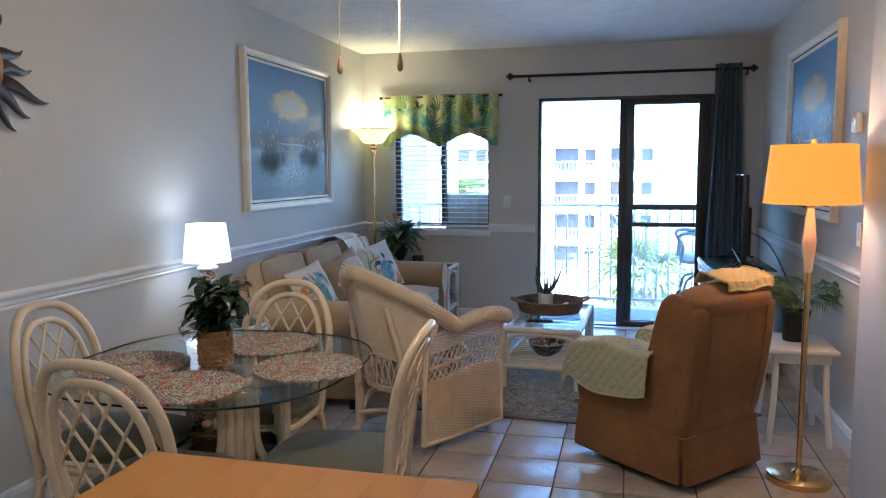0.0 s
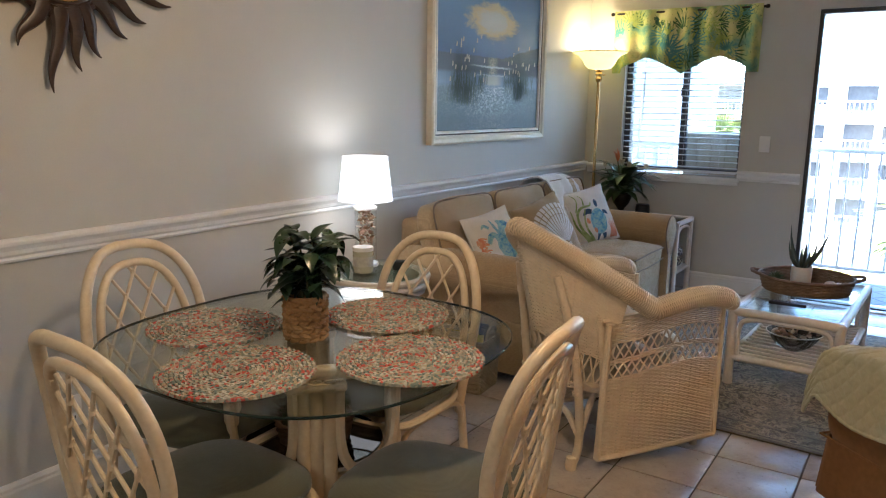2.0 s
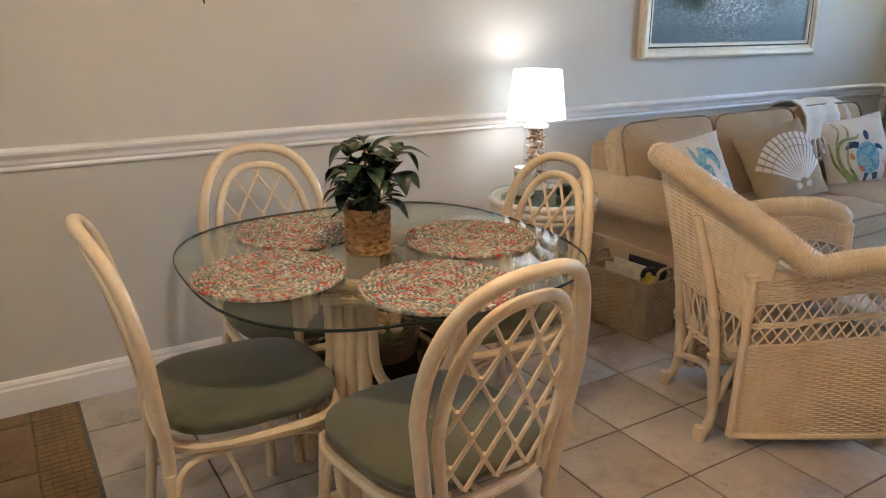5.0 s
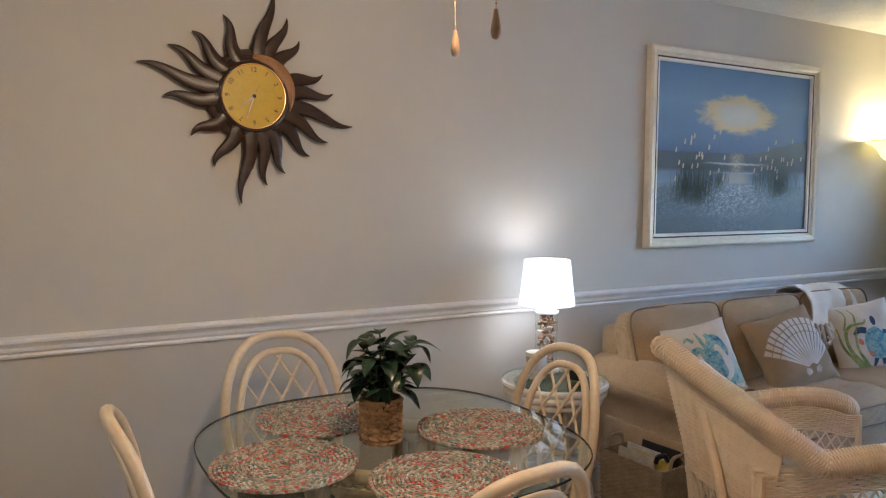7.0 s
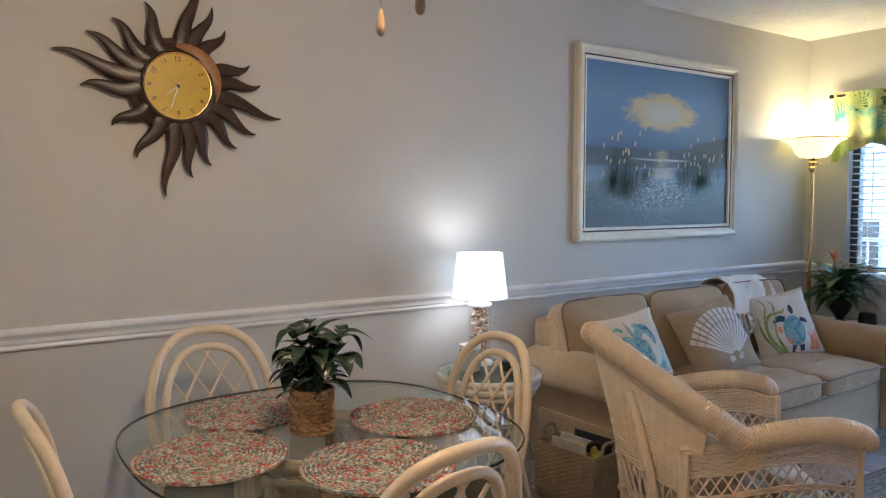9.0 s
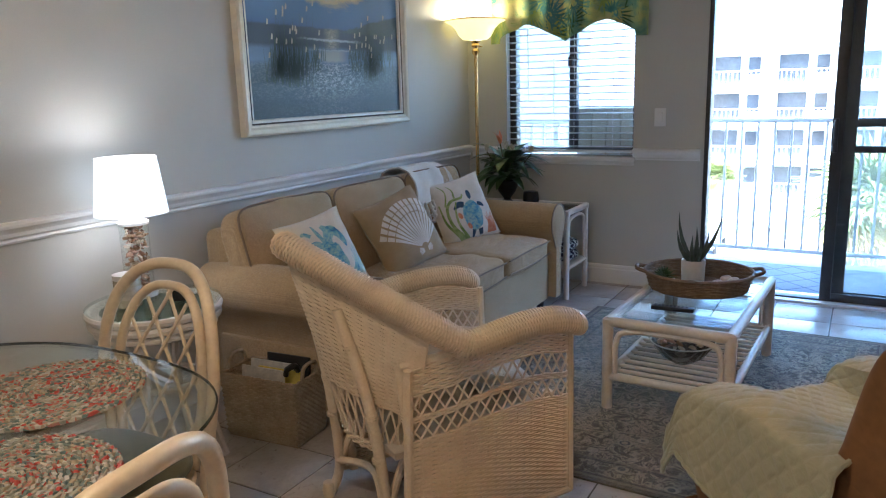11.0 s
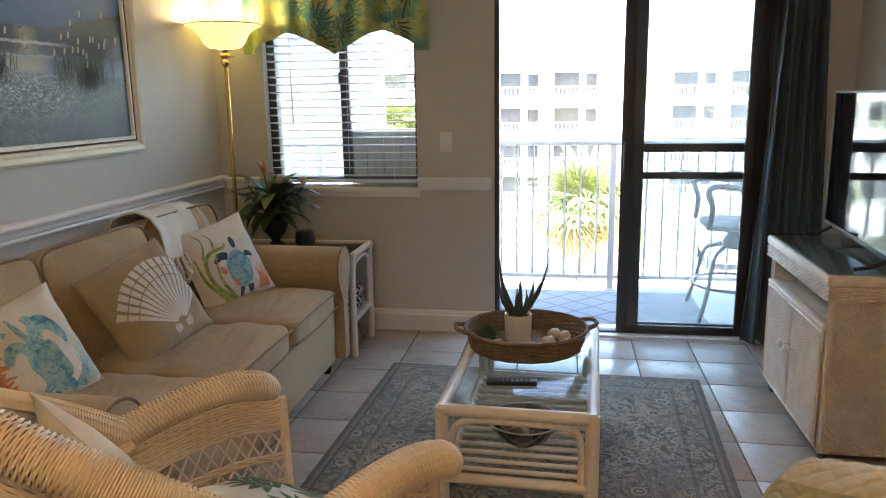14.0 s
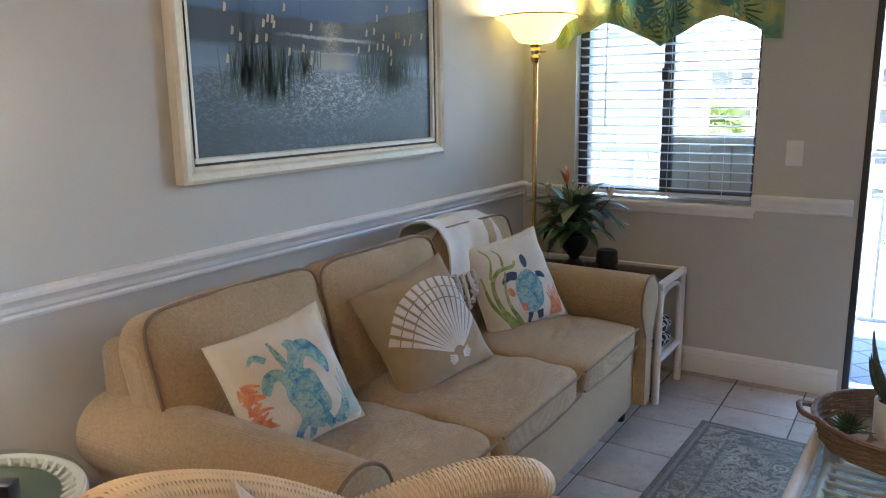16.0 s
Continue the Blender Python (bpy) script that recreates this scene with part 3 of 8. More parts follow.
window = tagged(new("window_1"), "dark-framed sliding window behind half-open white blinds", "window", kind="structure")
window.matrix_basis = pose(0, YB + 0.085, 0)
a, b, z0, z1 = WIN
for nm, lo, hi in (("window_frame", (a, z0), (a + 0.05, z1)), ("window_frame", (b - 0.02, z0), (b, z1)), ("window_frame", (a + 0.05, z0), (b - 0.02, z0 + 0.03)), ("window_frame", (a + 0.05, z1 - 0.04), (b - 0.02, z1))):
    part(nm, bx((lo[0], -0.03, lo[1]), (hi[0], 0.04, hi[1]), 0.003), BRONZE, window)
mid = -1.275
part("mullion", bx((mid - 0.026, -0.025, z0 + 0.03), (mid + 0.026, 0.025, z1 - 0.04), 0.003), BRONZE, window)
part("latch", bx((mid - 0.03, -0.05, 1.47), (mid + 0.005, -0.025, 1.54), 0.006), BRONZE, window)
for q0, q1 in ((a + 0.05, mid - 0.026), (mid + 0.026, b - 0.02)):
    p = part("pane", bx((q0, -0.003, z0 + 0.03), (q1, 0.003, z1 - 0.04)), GLASS, window, smooth=False)
    p.visible_shadow = False
struct("window_sill", bx((a - 0.06, YB - 0.032, z0 - 0.05), (b + 0.02, YB + 0.05, z0 - 0.022), 0.006), TRIM, "white painted window sill", "sill")
struct("window_apron", bx((a - 0.05, YB - 0.015, z0 - 0.078), (b + 0.012, YB, z0 - 0.05), 0.004), TRIM, "white moulding under the window sill", "trim")

SLAT = surface("blind_slat", (0.72, 0.72, 0.71), (0.82, 0.82, 0.81), 5, 90, 0.4, 0.05)
blind = thing("window_blind", pose(0, YB + 0.028, 0), "white horizontal slat blinds tilted open", "blinds")
slat = None
for i in range(25):
    z = z0 + 0.045 + i * 0.0445
    if slat is None:
        bm = bmesh.new()
        sheet(bm, lambda u, v: (a + 0.012 + (b - a - 0.024) * u, -0.024 + 0.048 * v, 0.004 * math.sin(math.pi * v)), 8, 4)
        slat = part("slat", thick(bm, 0.0028), SLAT, blind)
        slat.location.z = z
        slat.rotation_euler.x = radians(-6)
    else:
        o = new("slat", slat.data)
        o.parent, o.location.z = blind, z
        o.rotation_euler.x = radians(-6)
part("bottom_rail", bx((a + 0.012, -0.022, z0 + 0.004), (b - 0.012, 0.022, z0 + 0.02), 0.004), SLAT, blind)
for x in (a + 0.14, mid + 0.03, b - 0.14):
    part("ladder_cord", bar([(x, -0.026, z0 + 0.01), (x, -0.026, z1)], 0.0012, 5), SLAT, blind)
part("tilt_wand", bar([(a + 0.17, -0.04, 1.25), (a + 0.165, -0.035, z1)], 0.004, 6), SLAT, blind)

# curtain rod and curtain
rod = thing("curtain_rod", pose(0, YB - 0.085, 2.25), "dark bronze curtain rod with ball finials", "curtain rod")
part("rod", bar([(-0.62, 0, 0), (1.385, 0, 0)], 0.013, 10), ROD, rod)
for x in (-0.625, 1.39):
    s = -1 if x < 0 else 1
    part("finial", lathe(bmesh.new(), [(0, -0.03), (0.018, -0.028), (0.014, -0.018), (0.03, -0.004), (0.032, 0.01), (0.02, 0.026), (0.01, 0.03), (0.012, 0.038), (0, 0.044)], 16), ROD, rod).matrix_basis = pose(x, 0, 0, 0, 90 * s, 0)
for x in (-0.46, 1.345):
    part("bracket", box(bx((x - 0.008, -0.005, -0.05), (x + 0.008, 0.083, -0.03), 0.003), (x - 0.008, -0.012, -0.05), (x + 0.008, 0.0, 0.0), 0.003), ROD, rod)


def drape(name, m, w0, w1, h, folds, mat, label):
    def fn(u, v):
        w = w0 + (w1 - w0) * v ** 1.5
        ph = folds * 2 * math.pi * u
        dep = 0.030 + 0.016 * v
        return (w * (u - 0.5) + 0.008 * math.sin(ph * 0.5 + 4 * v), dep * math.sin(ph) * (0.8 + 0.2 * math.sin(7 * u)), -h * v)
    ob = solo(name, thick(sheet(bmesh.new(), fn, 96, 24), 0.003), mat, label, "curtain", m)
    return ob


drape("curtain", pose(1.20, YB - 0.085, 2.295), 0.21, 0.40, 2.27, 6, CURTAIN, "dark teal curtain drawn to the side of the sliding door")


def print_mat(name, stops, scale):
    """Printed cotton: soft patches of colour."""
    m, nt, bs = nodes_of(name)
    v = coords(nt)
    n = mathn(nt, "ADD", mathn(nt, "MULTIPLY", noise_tex(nt, v, scale, 3, 0.55, 0.6), 0.8), mathn(nt, "MULTIPLY", noise_tex(nt, v, 300, 2, 0.6), 0.2))
    k = len(stops)
    nt.links.new(ramp(nt, n, [(0.32 + 0.36 * i / (k - 1), c) for i, c in enumerate(stops)]), bs.inputs["Base Color"])
    bs.inputs["Roughness"].default_value = 0.9
    return m


VALANCE = print_mat("valance_ground", [(0.05, 0.16, 0.16), (0.16, 0.30, 0.20), (0.40, 0.42, 0.14), (0.50, 0.46, 0.22), (0.14, 0.26, 0.10)], 5.5)
VAL_LEAF = [print_mat("valance_leaf_dark", [(0.02, 0.07, 0.035), (0.06, 0.14, 0.05)], 9), print_mat("valance_leaf_lime", [(0.20, 0.29, 0.06), (0.38, 0.42, 0.12)], 9), print_mat("valance_leaf_teal", [(0.03, 0.14, 0.15), (0.12, 0.28, 0.27)], 9)]


def valance_fn(u, v):
    x = -0.545 + 1.09 * u
    k = abs(((u * 2) % 1.0) - 0.5) * 2
    low = 0.355 + 0.125 * (k ** 1.3)
    if u > 0.93 or u < 0.07:
        low = 0.47
    z = -low * v
    return (x, 0.016 * math.sin(u * 44) * (0.4 + 0.6 * v) + 0.008 * math.sin(u * 23 + 3 * v) - 0.012 * v, z)


val = thing("valance", pose(-1.285, YB - 0.06, 2.115), "green palm-leaf print scalloped valance", "valance")
part("cloth", thick(sheet(bmesh.new(), valance_fn, 120, 16), 0.003), VALANCE, val)
rnd = random.Random(17)
leaves = [bmesh.new() for _ in VAL_LEAF]
for i in range(34):
    u0, v0, a0, L0 = rnd.uniform(0.02, 0.98), rnd.uniform(0.05, 0.95), rnd.uniform(0, 6.28), rnd.uniform(0.10, 0.20)
    for k in range(13):
        w = a0 + radians(-95 + 190 * k / 12)
        L = L0 * (0.65 + 0.35 * math.cos(w - a0))
        row = None
        for f in (0.12, 0.4, 0.75, 1.0):
            q = []
            for e_ in (-1, 1):
                du = (L * f * math.cos(w) - e_ * 0.006 * math.sin(math.pi * min(1, f * 0.9 + 0.05)) * math.sin(w)) / 1.09
                dv = (L * f * math.sin(w) + e_ * 0.006 * math.sin(math.pi * min(1, f * 0.9 + 0.05)) * math.cos(w)) / 0.42
                uu, vv = min(0.995, max(0.005, u0 + du)), min(0.985, max(0.01, v0 + dv))
                q.append(Vector(valance_fn(uu, vv)) + Vector((0, -0.0032 - 0.0004 * (i % 3), 0)))
            q = [leaves[i % 3].verts.new(p_) for p_ in q]
            if row:
                leaves[i % 3].faces.new((row[0], row[1], q[1], q[0]))
            row = q
for b_, m_ in zip(leaves, VAL_LEAF):
    tagged(part("printed_leaves", b_, m_, val, "printed palm leaves", False), kind="stuff")
part("rod", bar([(-0.56, 0.012, -0.02), (0.56, 0.012, -0.02)], 0.009, 8), ROD, val, "dark bronze rod")
for s in (-1, 1):
    part("finial", turned([(0, -0.016), (0.012, -0.012), (0.016, 0), (0.012, 0.012), (0, 0.016)], 12, (s * 0.568, 0.012, -0.02)), ROD, val)


# ---- sofa ----
sofa = thing("sofa", pose(-2.0, 4.57, 0), "tan chenille three-seat sofa with rolled arms", "sofa")
SY = 2.29
part("base", bx((0.10, 0.16, 0.06), (0.865, SY - 0.16, 0.335), 0.015), SOFA, sofa)
part("back_frame", box(bmesh.new(), (0.02, 0.19, 0.07), (0.15, SY - 0.15, 0.785), 0.04, seg=4), SOFA, sofa)


def arm_profile(k, sg):
    """Rolled arm with its panel set in under the roll; sg is the side's inward way."""
    prof = [(0.042, 0.07), (0.044, 0.38), (0.07, 0.425)]
    for i in range(25):
        w = 2.2 - i * (4.6 / 24)
        prof.append((0.112 * k * math.sin(w), 0.530 + 0.114 * k * math.cos(w)))
    prof += [(-0.045, 0.40), (-0.030, 0.34), (-0.028, 0.07)]
    return [(sg * p, z) for p, z in prof]


def arm_mesh(y, sg):
    bm = bmesh.new()
    xs = [0.03, 0.035, 0.06, 0.40, 0.80, 0.895, 0.91, 0.915]
    ks = [0.86, 0.94, 1.0, 1.0, 1.0, 1.0, 0.97, 0.90]
    rows = [[bm.verts.new((x, y + p, z + 0.012 * math.sin(3 * x))) for p, z in arm_profile(k, sg)] for x, k in zip(xs, ks)]
    n = len(rows[0])
    for A, B in zip(rows, rows[1:]):
        for i in range(n - 1):
            bm.faces.new((A[i], A[i + 1], B[i + 1], B[i]))
    bm.faces.new(rows[0][::-1])
    bm.faces.new(rows[-1])
    bmesh.ops.recalc_face_normals(bm, faces=bm.faces[:])
    return bm


for y, sg in ((0.205, 1), (SY - 0.125, -1)):
    arm = part("arm", arm_mesh(y, sg), SOFA, sofa)
    c = [(0.910, y + p, z + 0.005) for p, z in arm_profile(1.0, sg)[1:]]
    part("piping", bar(c, 0.005, 6), PIPING, arm)
seat_w = (SY - 0.44) / 3
for i in range(3):
    y = 0.22 + seat_w * (i + 0.5)
    bm = cushion((0.70, seat_w - 0.004, 0.175), 9, 0.28, 44, 0.013, i * 3.1, pose(0.555, y, 0.405))
    for v in bm.verts:
        if v.co.z > 0.43:
            pull = max(0.0, 1 - ((v.co.y - y) / (seat_w * 0.42)) ** 2) * max(0.0, 1 - ((v.co.x - 0.62) / 0.26) ** 2)
            v.co.z -= 0.024 * pull * max(0.0, noise.noise(Vector((v.co.x * 30 + v.co.y * 6, v.co.y * 5, i * 7.0)))) ** 0.8
    s = part("seat_cushion", bm, SOFA, sofa)
    c = spline([(0.90, y - seat_w / 2 + 0.02, 0.442), (0.908, y, 0.452), (0.90, y + seat_w / 2 - 0.02, 0.442)], 8)
    part("piping", tube(bmesh.new(), c, 0.005, 6), PIPING, s)
    c = spline([(0.90, y - seat_w / 2 + 0.02, 0.368), (0.908, y, 0.362), (0.90, y + seat_w / 2 - 0.02, 0.368)], 8)
    part("piping", tube(bmesh.new(), c, 0.005, 6), PIPING, s)
for i, (y0, y1) in enumerate(((0.175, 0.835), (0.83, 1.495), (1.49, 2.11))):
    y, bw = (y0 + y1) / 2, y1 - y0
    bm_ = pose(0.235, y, 0.650, 0, -106 + i, 1.5 - 1.5 * i)
    bk = part("back_cushion", cushion((0.47, bw + 0.01, 0.220), 7.5, 0.42, 30, 0.020, 20 + i * 2.7, bm_), SOFA, sofa)
    ring = []
    for k in range(40):
        w = 2 * math.pi * k / 40
        cx, cy = math.copysign(abs(math.cos(w)) ** 0.26, math.cos(w)) * 0.229, math.copysign(abs(math.sin(w)) ** 0.26, math.sin(w)) * (bw / 2)
        ring.append(bm_ @ Vector((cx, cy, -0.060)))
    part("piping", tube(bmesh.new(), ring, 0.005, 6, True), PIPING, bk)
for x in (0.15, 0.82):
    for y in (0.2, SY - 0.2):
        part("foot", turned([(0.02, 0), (0.03, 0.065)], 12, (x, y, 0)), BLACK, sofa, "dark block foot")


# ---- wicker armchair ----
def woven(*args):
    return tagged(part(*args), kind="stuff")


def wicker_chair():
    ch = thing("wicker_armchair", pose(-0.761, 4.328, 0, 0, 0, 58), "white woven wicker armchair with rolled rim and openwork sides", "chair")
    W = 0.25

    def rim(s):
        """The rolled rim, from one arm's front over the back to the other's: s from -1 to 1."""
        t = abs(s)
        sg = 1 if s > 0 else -1
        if t > 0.62:
            f = (t - 0.62) / 0.38
            x = 0.12 + 0.38 * f
            z = 0.645 + 0.030 * math.sin(math.pi * 0.72 * f) - 0.02 * f ** 6
            y = 0.328 - 0.012 * f
        else:
            f = t / 0.62
            x = -0.277 + 0.397 * f ** 1.15
            z = 0.928 - 0.283 * f ** 1.12
            y = 0.328 * math.sin(math.pi / 2 * f) ** 0.85
        return Vector((x, sg * y, z))

    def rim_tube(r):
        def P(u, v):
            s = -1 + 2 * v
            c, d = rim(s), (rim(min(1, s + 0.01)) - rim(max(-1, s - 0.01))).normalized()
            n = d.cross(Vector((0, 0, 1))).normalized()
            b = n.cross(d)
            w = 2 * math.pi * u
            rr = r * (1.0 if abs(s) < 0.97 else 0.96)
            return c + (n * math.cos(w) * rr * 1.05 + b * math.sin(w) * rr)
        return P
    R = rim_tube(0.037)
    part("rim_core", sheet(bmesh.new(), lambda u, v: rim_tube(0.0345)(u, v), 16, 140, True), WICKER_SHEET, ch)
    woven("rim", weave(bmesh.new(), R, 14, 400, 0.0029, 0.0024, closed=True), WICKER, ch)
    for s in (-1, 1):
        c, d = rim(s), (rim(s) - rim(s * 0.98)).normalized()
        bm = bmesh.new()
        for k in range(7):
            rr = 0.037 * math.cos(k / 7 * 1.45)
            q = [c + d * 0.045 * math.sin(k / 7 * 1.5) + Vector((0, math.cos(w) * rr, 0)) + Vector((0, 0, math.sin(w) * rr)) for w in (2 * math.pi * j / 14 for j in range(14))]
            tube(bm, q, 0.006, 5, True)
        woven("arm_end", bm, WICKER, ch)

    # side panels, back panel: woven bands with open lattice between
    def side(sg):
        def P(u, v):
            x = -0.045 + 0.57 * u
            f = max(0.0, min(1.0, (x - 0.12) / 0.36))
            bow = 0.04 * math.sin(math.pi * (0.25 + 0.65 * u))
            zt = 0.60 + 0.10 * x if x < 0.12 else rim(0.62 + 0.38 * f).z - 0.025
            return Vector((x + 0.02 * (1 - v) * (u - 0.5), sg * (W + 0.005 + bow * (0.4 + 0.6 * v)), 0.055 + (zt - 0.055) * v))
        return P
    for sg in (-1, 1):
        P = side(sg)
        p = woven("side_panel", weave(weave(bmesh.new(), P, 22, 46, 0.0040, 0.0028, v0=0.0, v1=0.60), P, 22, 11, 0.0038, 0.0028, v0=0.845, v1=1.0), WICKER, ch)
        bm = weave(bmesh.new(), P, 22, 3, 0.004, 0.003, v0=0.70, v1=0.735)
        lattice(bm, P, 15, 0.0035, 0, 1, 0.60, 0.70)
        lattice(bm, P, 15, 0.0035, 0, 1, 0.735, 0.845)
        for i in range(23):
            u = i / 22
            if i % 2 == 0:
                tube(bm, [P(u, 0.0), P(u, 0.3), P(u, 0.60)], 0.003, 4)
        woven("lattice_band", bm, WICKER, p)
        part("edge_braid", tube(bmesh.new(), [P(0, v / 12) for v in range(13)], 0.014, 8), WICKER, p)
        part("edge_braid", tube(bmesh.new(), [P(1, v / 12) for v in range(13)], 0.012, 8), WICKER, p)
        part("edge_braid", tube(bmesh.new(), [P(u / 12, 0) for u in range(13)], 0.012, 8), WICKER, p)
        part("front_leg", tube(bmesh.new(), [(0.47, sg * (W - 0.03), 0), (0.47, sg * (W - 0.025), 0.4)], 0.017, 10), WICKER, ch)
        part("rear_leg", tube(bmesh.new(), spline([(-0.13, sg * 0.205, 0), (-0.09, sg * 0.195, 0.12), (-0.12, sg * 0.185, 0.45), (-0.185, sg * 0.14, 0.76)], 6), 0.017, 10), WICKER, ch)
        part("rear_leg_foot", turned([(0, 0), (0.02, 0), (0.024, 0.02), (0.019, 0.05), (0, 0.052)], 12, (-0.13, sg * 0.205, 0)), WICKER, ch)
        part("post", tube(bmesh.new(), [(-0.02, sg * W, 0.05), (-0.035, sg * (W + 0.004), 0.40), (-0.06, sg * (W - 0.02), 0.72)], 0.016, 10), WICKER, ch)
        for nm, pts, hs in (("post_binding", ((-0.02, W, 0.05), (-0.035, W + 0.004, 0.40), (-0.06, W - 0.02, 0.72)), (0.30, 0.62, 0.88)), ("leg_binding", ((-0.105, 0.190, 0.28), (-0.12, 0.185, 0.45), (-0.185, 0.14, 0.76)), (0.10, 0.50, 0.85))):
            bm = bmesh.new()
            c = spline([(x, sg * y, z) for x, y, z in pts], 10)
            for h in hs:
                i = int(h * (len(c) - 2))
                for q in range(3):
                    p0, p1 = c[i].lerp(c[i + 1], q * 0.28), c[i].lerp(c[i + 1], q * 0.28 + 0.2)
                    tube(bm, [p0, p1], 0.0195, 10)
            woven(nm, bm, WICKER, ch)
        part("brace", tube(bmesh.new(), spline([(-0.09, sg * 0.195, 0.12), (-0.02, sg * 0.17, 0.26), (0.08, sg * 0.10, 0.30)], 6), 0.013, 8), WICKER, ch)
        part("arm_rail", tube(bmesh.new(), spline([(-0.055, sg * W, 0.60), (0.05, sg * (W + 0.03), 0.612), (0.13, sg * (W + 0.04), 0.63)], 5), 0.016, 8), WICKER, ch)
    part("stretcher", tube(bmesh.new(), spline([(-0.095, 0.195, 0.13), (-0.05, 0, 0.17), (-0.095, -0.195, 0.13)], 8), 0.013, 8), WICKER, ch)

    def back(u, v):
        t = rim(-0.47 + 0.94 * u)
        w = (u - 0.5) * 2
        low = Vector((-0.12 + 0.10 * w * w, w * 0.23, 0.30))
        return low.lerp(t - Vector((0, 0, 0.03)), v)
    bm = weave(bmesh.new(), back, 24, 52, 0.0042, 0.0028, v0=0.34, v1=1.0)
    bp = woven("back_panel", bm, WICKER, ch)
    bm = lattice(bmesh.new(), back, 16, 0.0035, 0, 1, 0.06, 0.34)
    weave(bm, back, 24, 4, 0.0042, 0.003, v0=0.0, v1=0.06)
    for i in range(13):
        u = i / 12
        tube(bm, [back(u, 0), back(u, 0.5), back(u, 1)], 0.003, 4)
    woven("lattice_band", bm, WICKER, bp)

    def seat(u, v):
        return Vector((-0.08 + 0.57 * u, (v - 0.5) * 0.50, 0.34 + 0.015 * math.sin(math.pi * u)))
    part("seat", thick(sheet(bmesh.new(), seat, 10, 10), 0.02), WICKER_SHEET, ch)
    woven("front_apron", weave(bmesh.new(), lambda u, v: Vector((0.50, (u - 0.5) * 0.50, 0.12 + 0.22 * v)), 24, 26, 0.004, 0.0026), WICKER, ch)
    return ch


wicker_chair()


# ---- dining set ----
def rattan_chair(m, label):
    """Bent rattan side chair: two nested back loops, diamond lattice, padded seat."""
    ch = thing("dining_chair", m, label, "chair", "chairs round the dining table")
    LEAN = 0.16

    def bp(y, z):
        """A point of the back: leans to the rear above the seat."""
        h = max(0.0, z - 0.40)
        return Vector((-0.205 - LEAN * h - 0.10 * h * h + 0.05 * (y / 0.23) ** 2 * min(1, h * 2), y, z))

    def loop(hw, z0, z1, flare):
        pts = []
        for k in range(33):
            w = math.pi * k / 32
            c, s = math.cos(w), math.sin(w)
            y = math.copysign(abs(c) ** 0.72, c) * hw
            z = (z1 - 0.30) + 0.30 * s ** 0.9
            pts.append((y, z))
        left = [(hw - flare * (1 - t), z0 + (z1 - 0.30 - z0) * t) for t in (0.0, 0.2, 0.4, 0.6, 0.8)]
        right = [(-y, z) for y, z in left[::-1]]
        return [bp(y, z) for y, z in left + pts + right]
    part("back_frame", tube(bmesh.new(), loop(0.217, 0.30, 0.945, 0.05), 0.0165, 10), RATTAN, ch)
    part("back_loop", tube(bmesh.new(), loop(0.168, 0.40, 0.885, 0.03), 0.0135, 10), RATTAN, ch)
    bm, kn = bmesh.new(), bmesh.new()

    def inside(y, z):
        if z < 0.585:
            return abs(y) < 0.158
        return (abs(y) / 0.163) ** 2.4 + ((z - 0.585) / 0.295) ** 2.2 < 1
    step = 0.088
    for s in (1, -1):
        for i in range(-7, 8):
            run = []
            for k in range(60):
                z = 0.43 + k * 0.0078
                y = s * (z - 0.43) * 0.62 + i * step
                if inside(y, z):
                    run.append(bp(y, z) + Vector((0.003 * s, 0, 0)))
            if len(run) > 2:
                tube(bm, [run[0], run[len(run) // 2], run[-1]], 0.0055, 6)
    for i in range(-4, 5):
        for j in range(8):
            y, z = (i + (j % 2) * 0.5) * step, 0.43 + j * step * 0.5 / 0.62
            if inside(y, z) and j > 0:
                p = bp(y, z)
                tube(kn, [p + Vector((0, 0, -0.009)), p, p + Vector((0, 0, 0.009))], 0.008, 7)
    lat = part("back_lattice", bm, RATTAN, ch)
    tagged(part("binding", kn, RATTAN, lat), kind="stuff")
    ring = []
    for k in range(36):
        w = 2 * math.pi * k / 36
        ring.append((0.015 + 0.225 * math.copysign(abs(math.cos(w)) ** 0.55, math.cos(w)), (0.215 + 0.02 * math.cos(w)) * math.copysign(abs(math.sin(w)) ** 0.6, math.sin(w)), 0.395))
    part("seat_frame", tube(bmesh.new(), ring, 0.015, 8, True), RATTAN, ch)
    part("seat", cushion((0.46, 0.45, 0.115), 3.2, 0.45, 12, 0.003, 1.0, pose(0.018, 0, 0.448)), SEATPAD, ch, "sage green padded seat")
    for sg in (-1, 1):
        part("leg", tube(bmesh.new(), spline([bp(sg * 0.178, 0.33), (-0.205, sg * 0.19, 0.2), (-0.225, sg * 0.20, 0.0)], 6), 0.0155, 10), RATTAN, ch)
        part("leg", tube(bmesh.new(), spline([(0.20, sg * 0.19, 0.40), (0.212, sg * 0.195, 0.2), (0.228, sg * 0.205, 0.0)], 6), 0.0155, 10), RATTAN, ch)
        part("stretcher", tube(bmesh.new(), [(-0.212, sg * 0.193, 0.14), (0.216, sg * 0.197, 0.14)], 0.0095, 8), RATTAN, ch)
        part("brace", tube(bmesh.new(), spline([(-0.205, sg * 0.188, 0.24), (-0.16, sg * 0.19, 0.35), (0.0, sg * 0.20, 0.375), (0.16, sg * 0.195, 0.35), (0.208, sg * 0.193, 0.22)], 6), 0.0095, 8), RATTAN, ch)
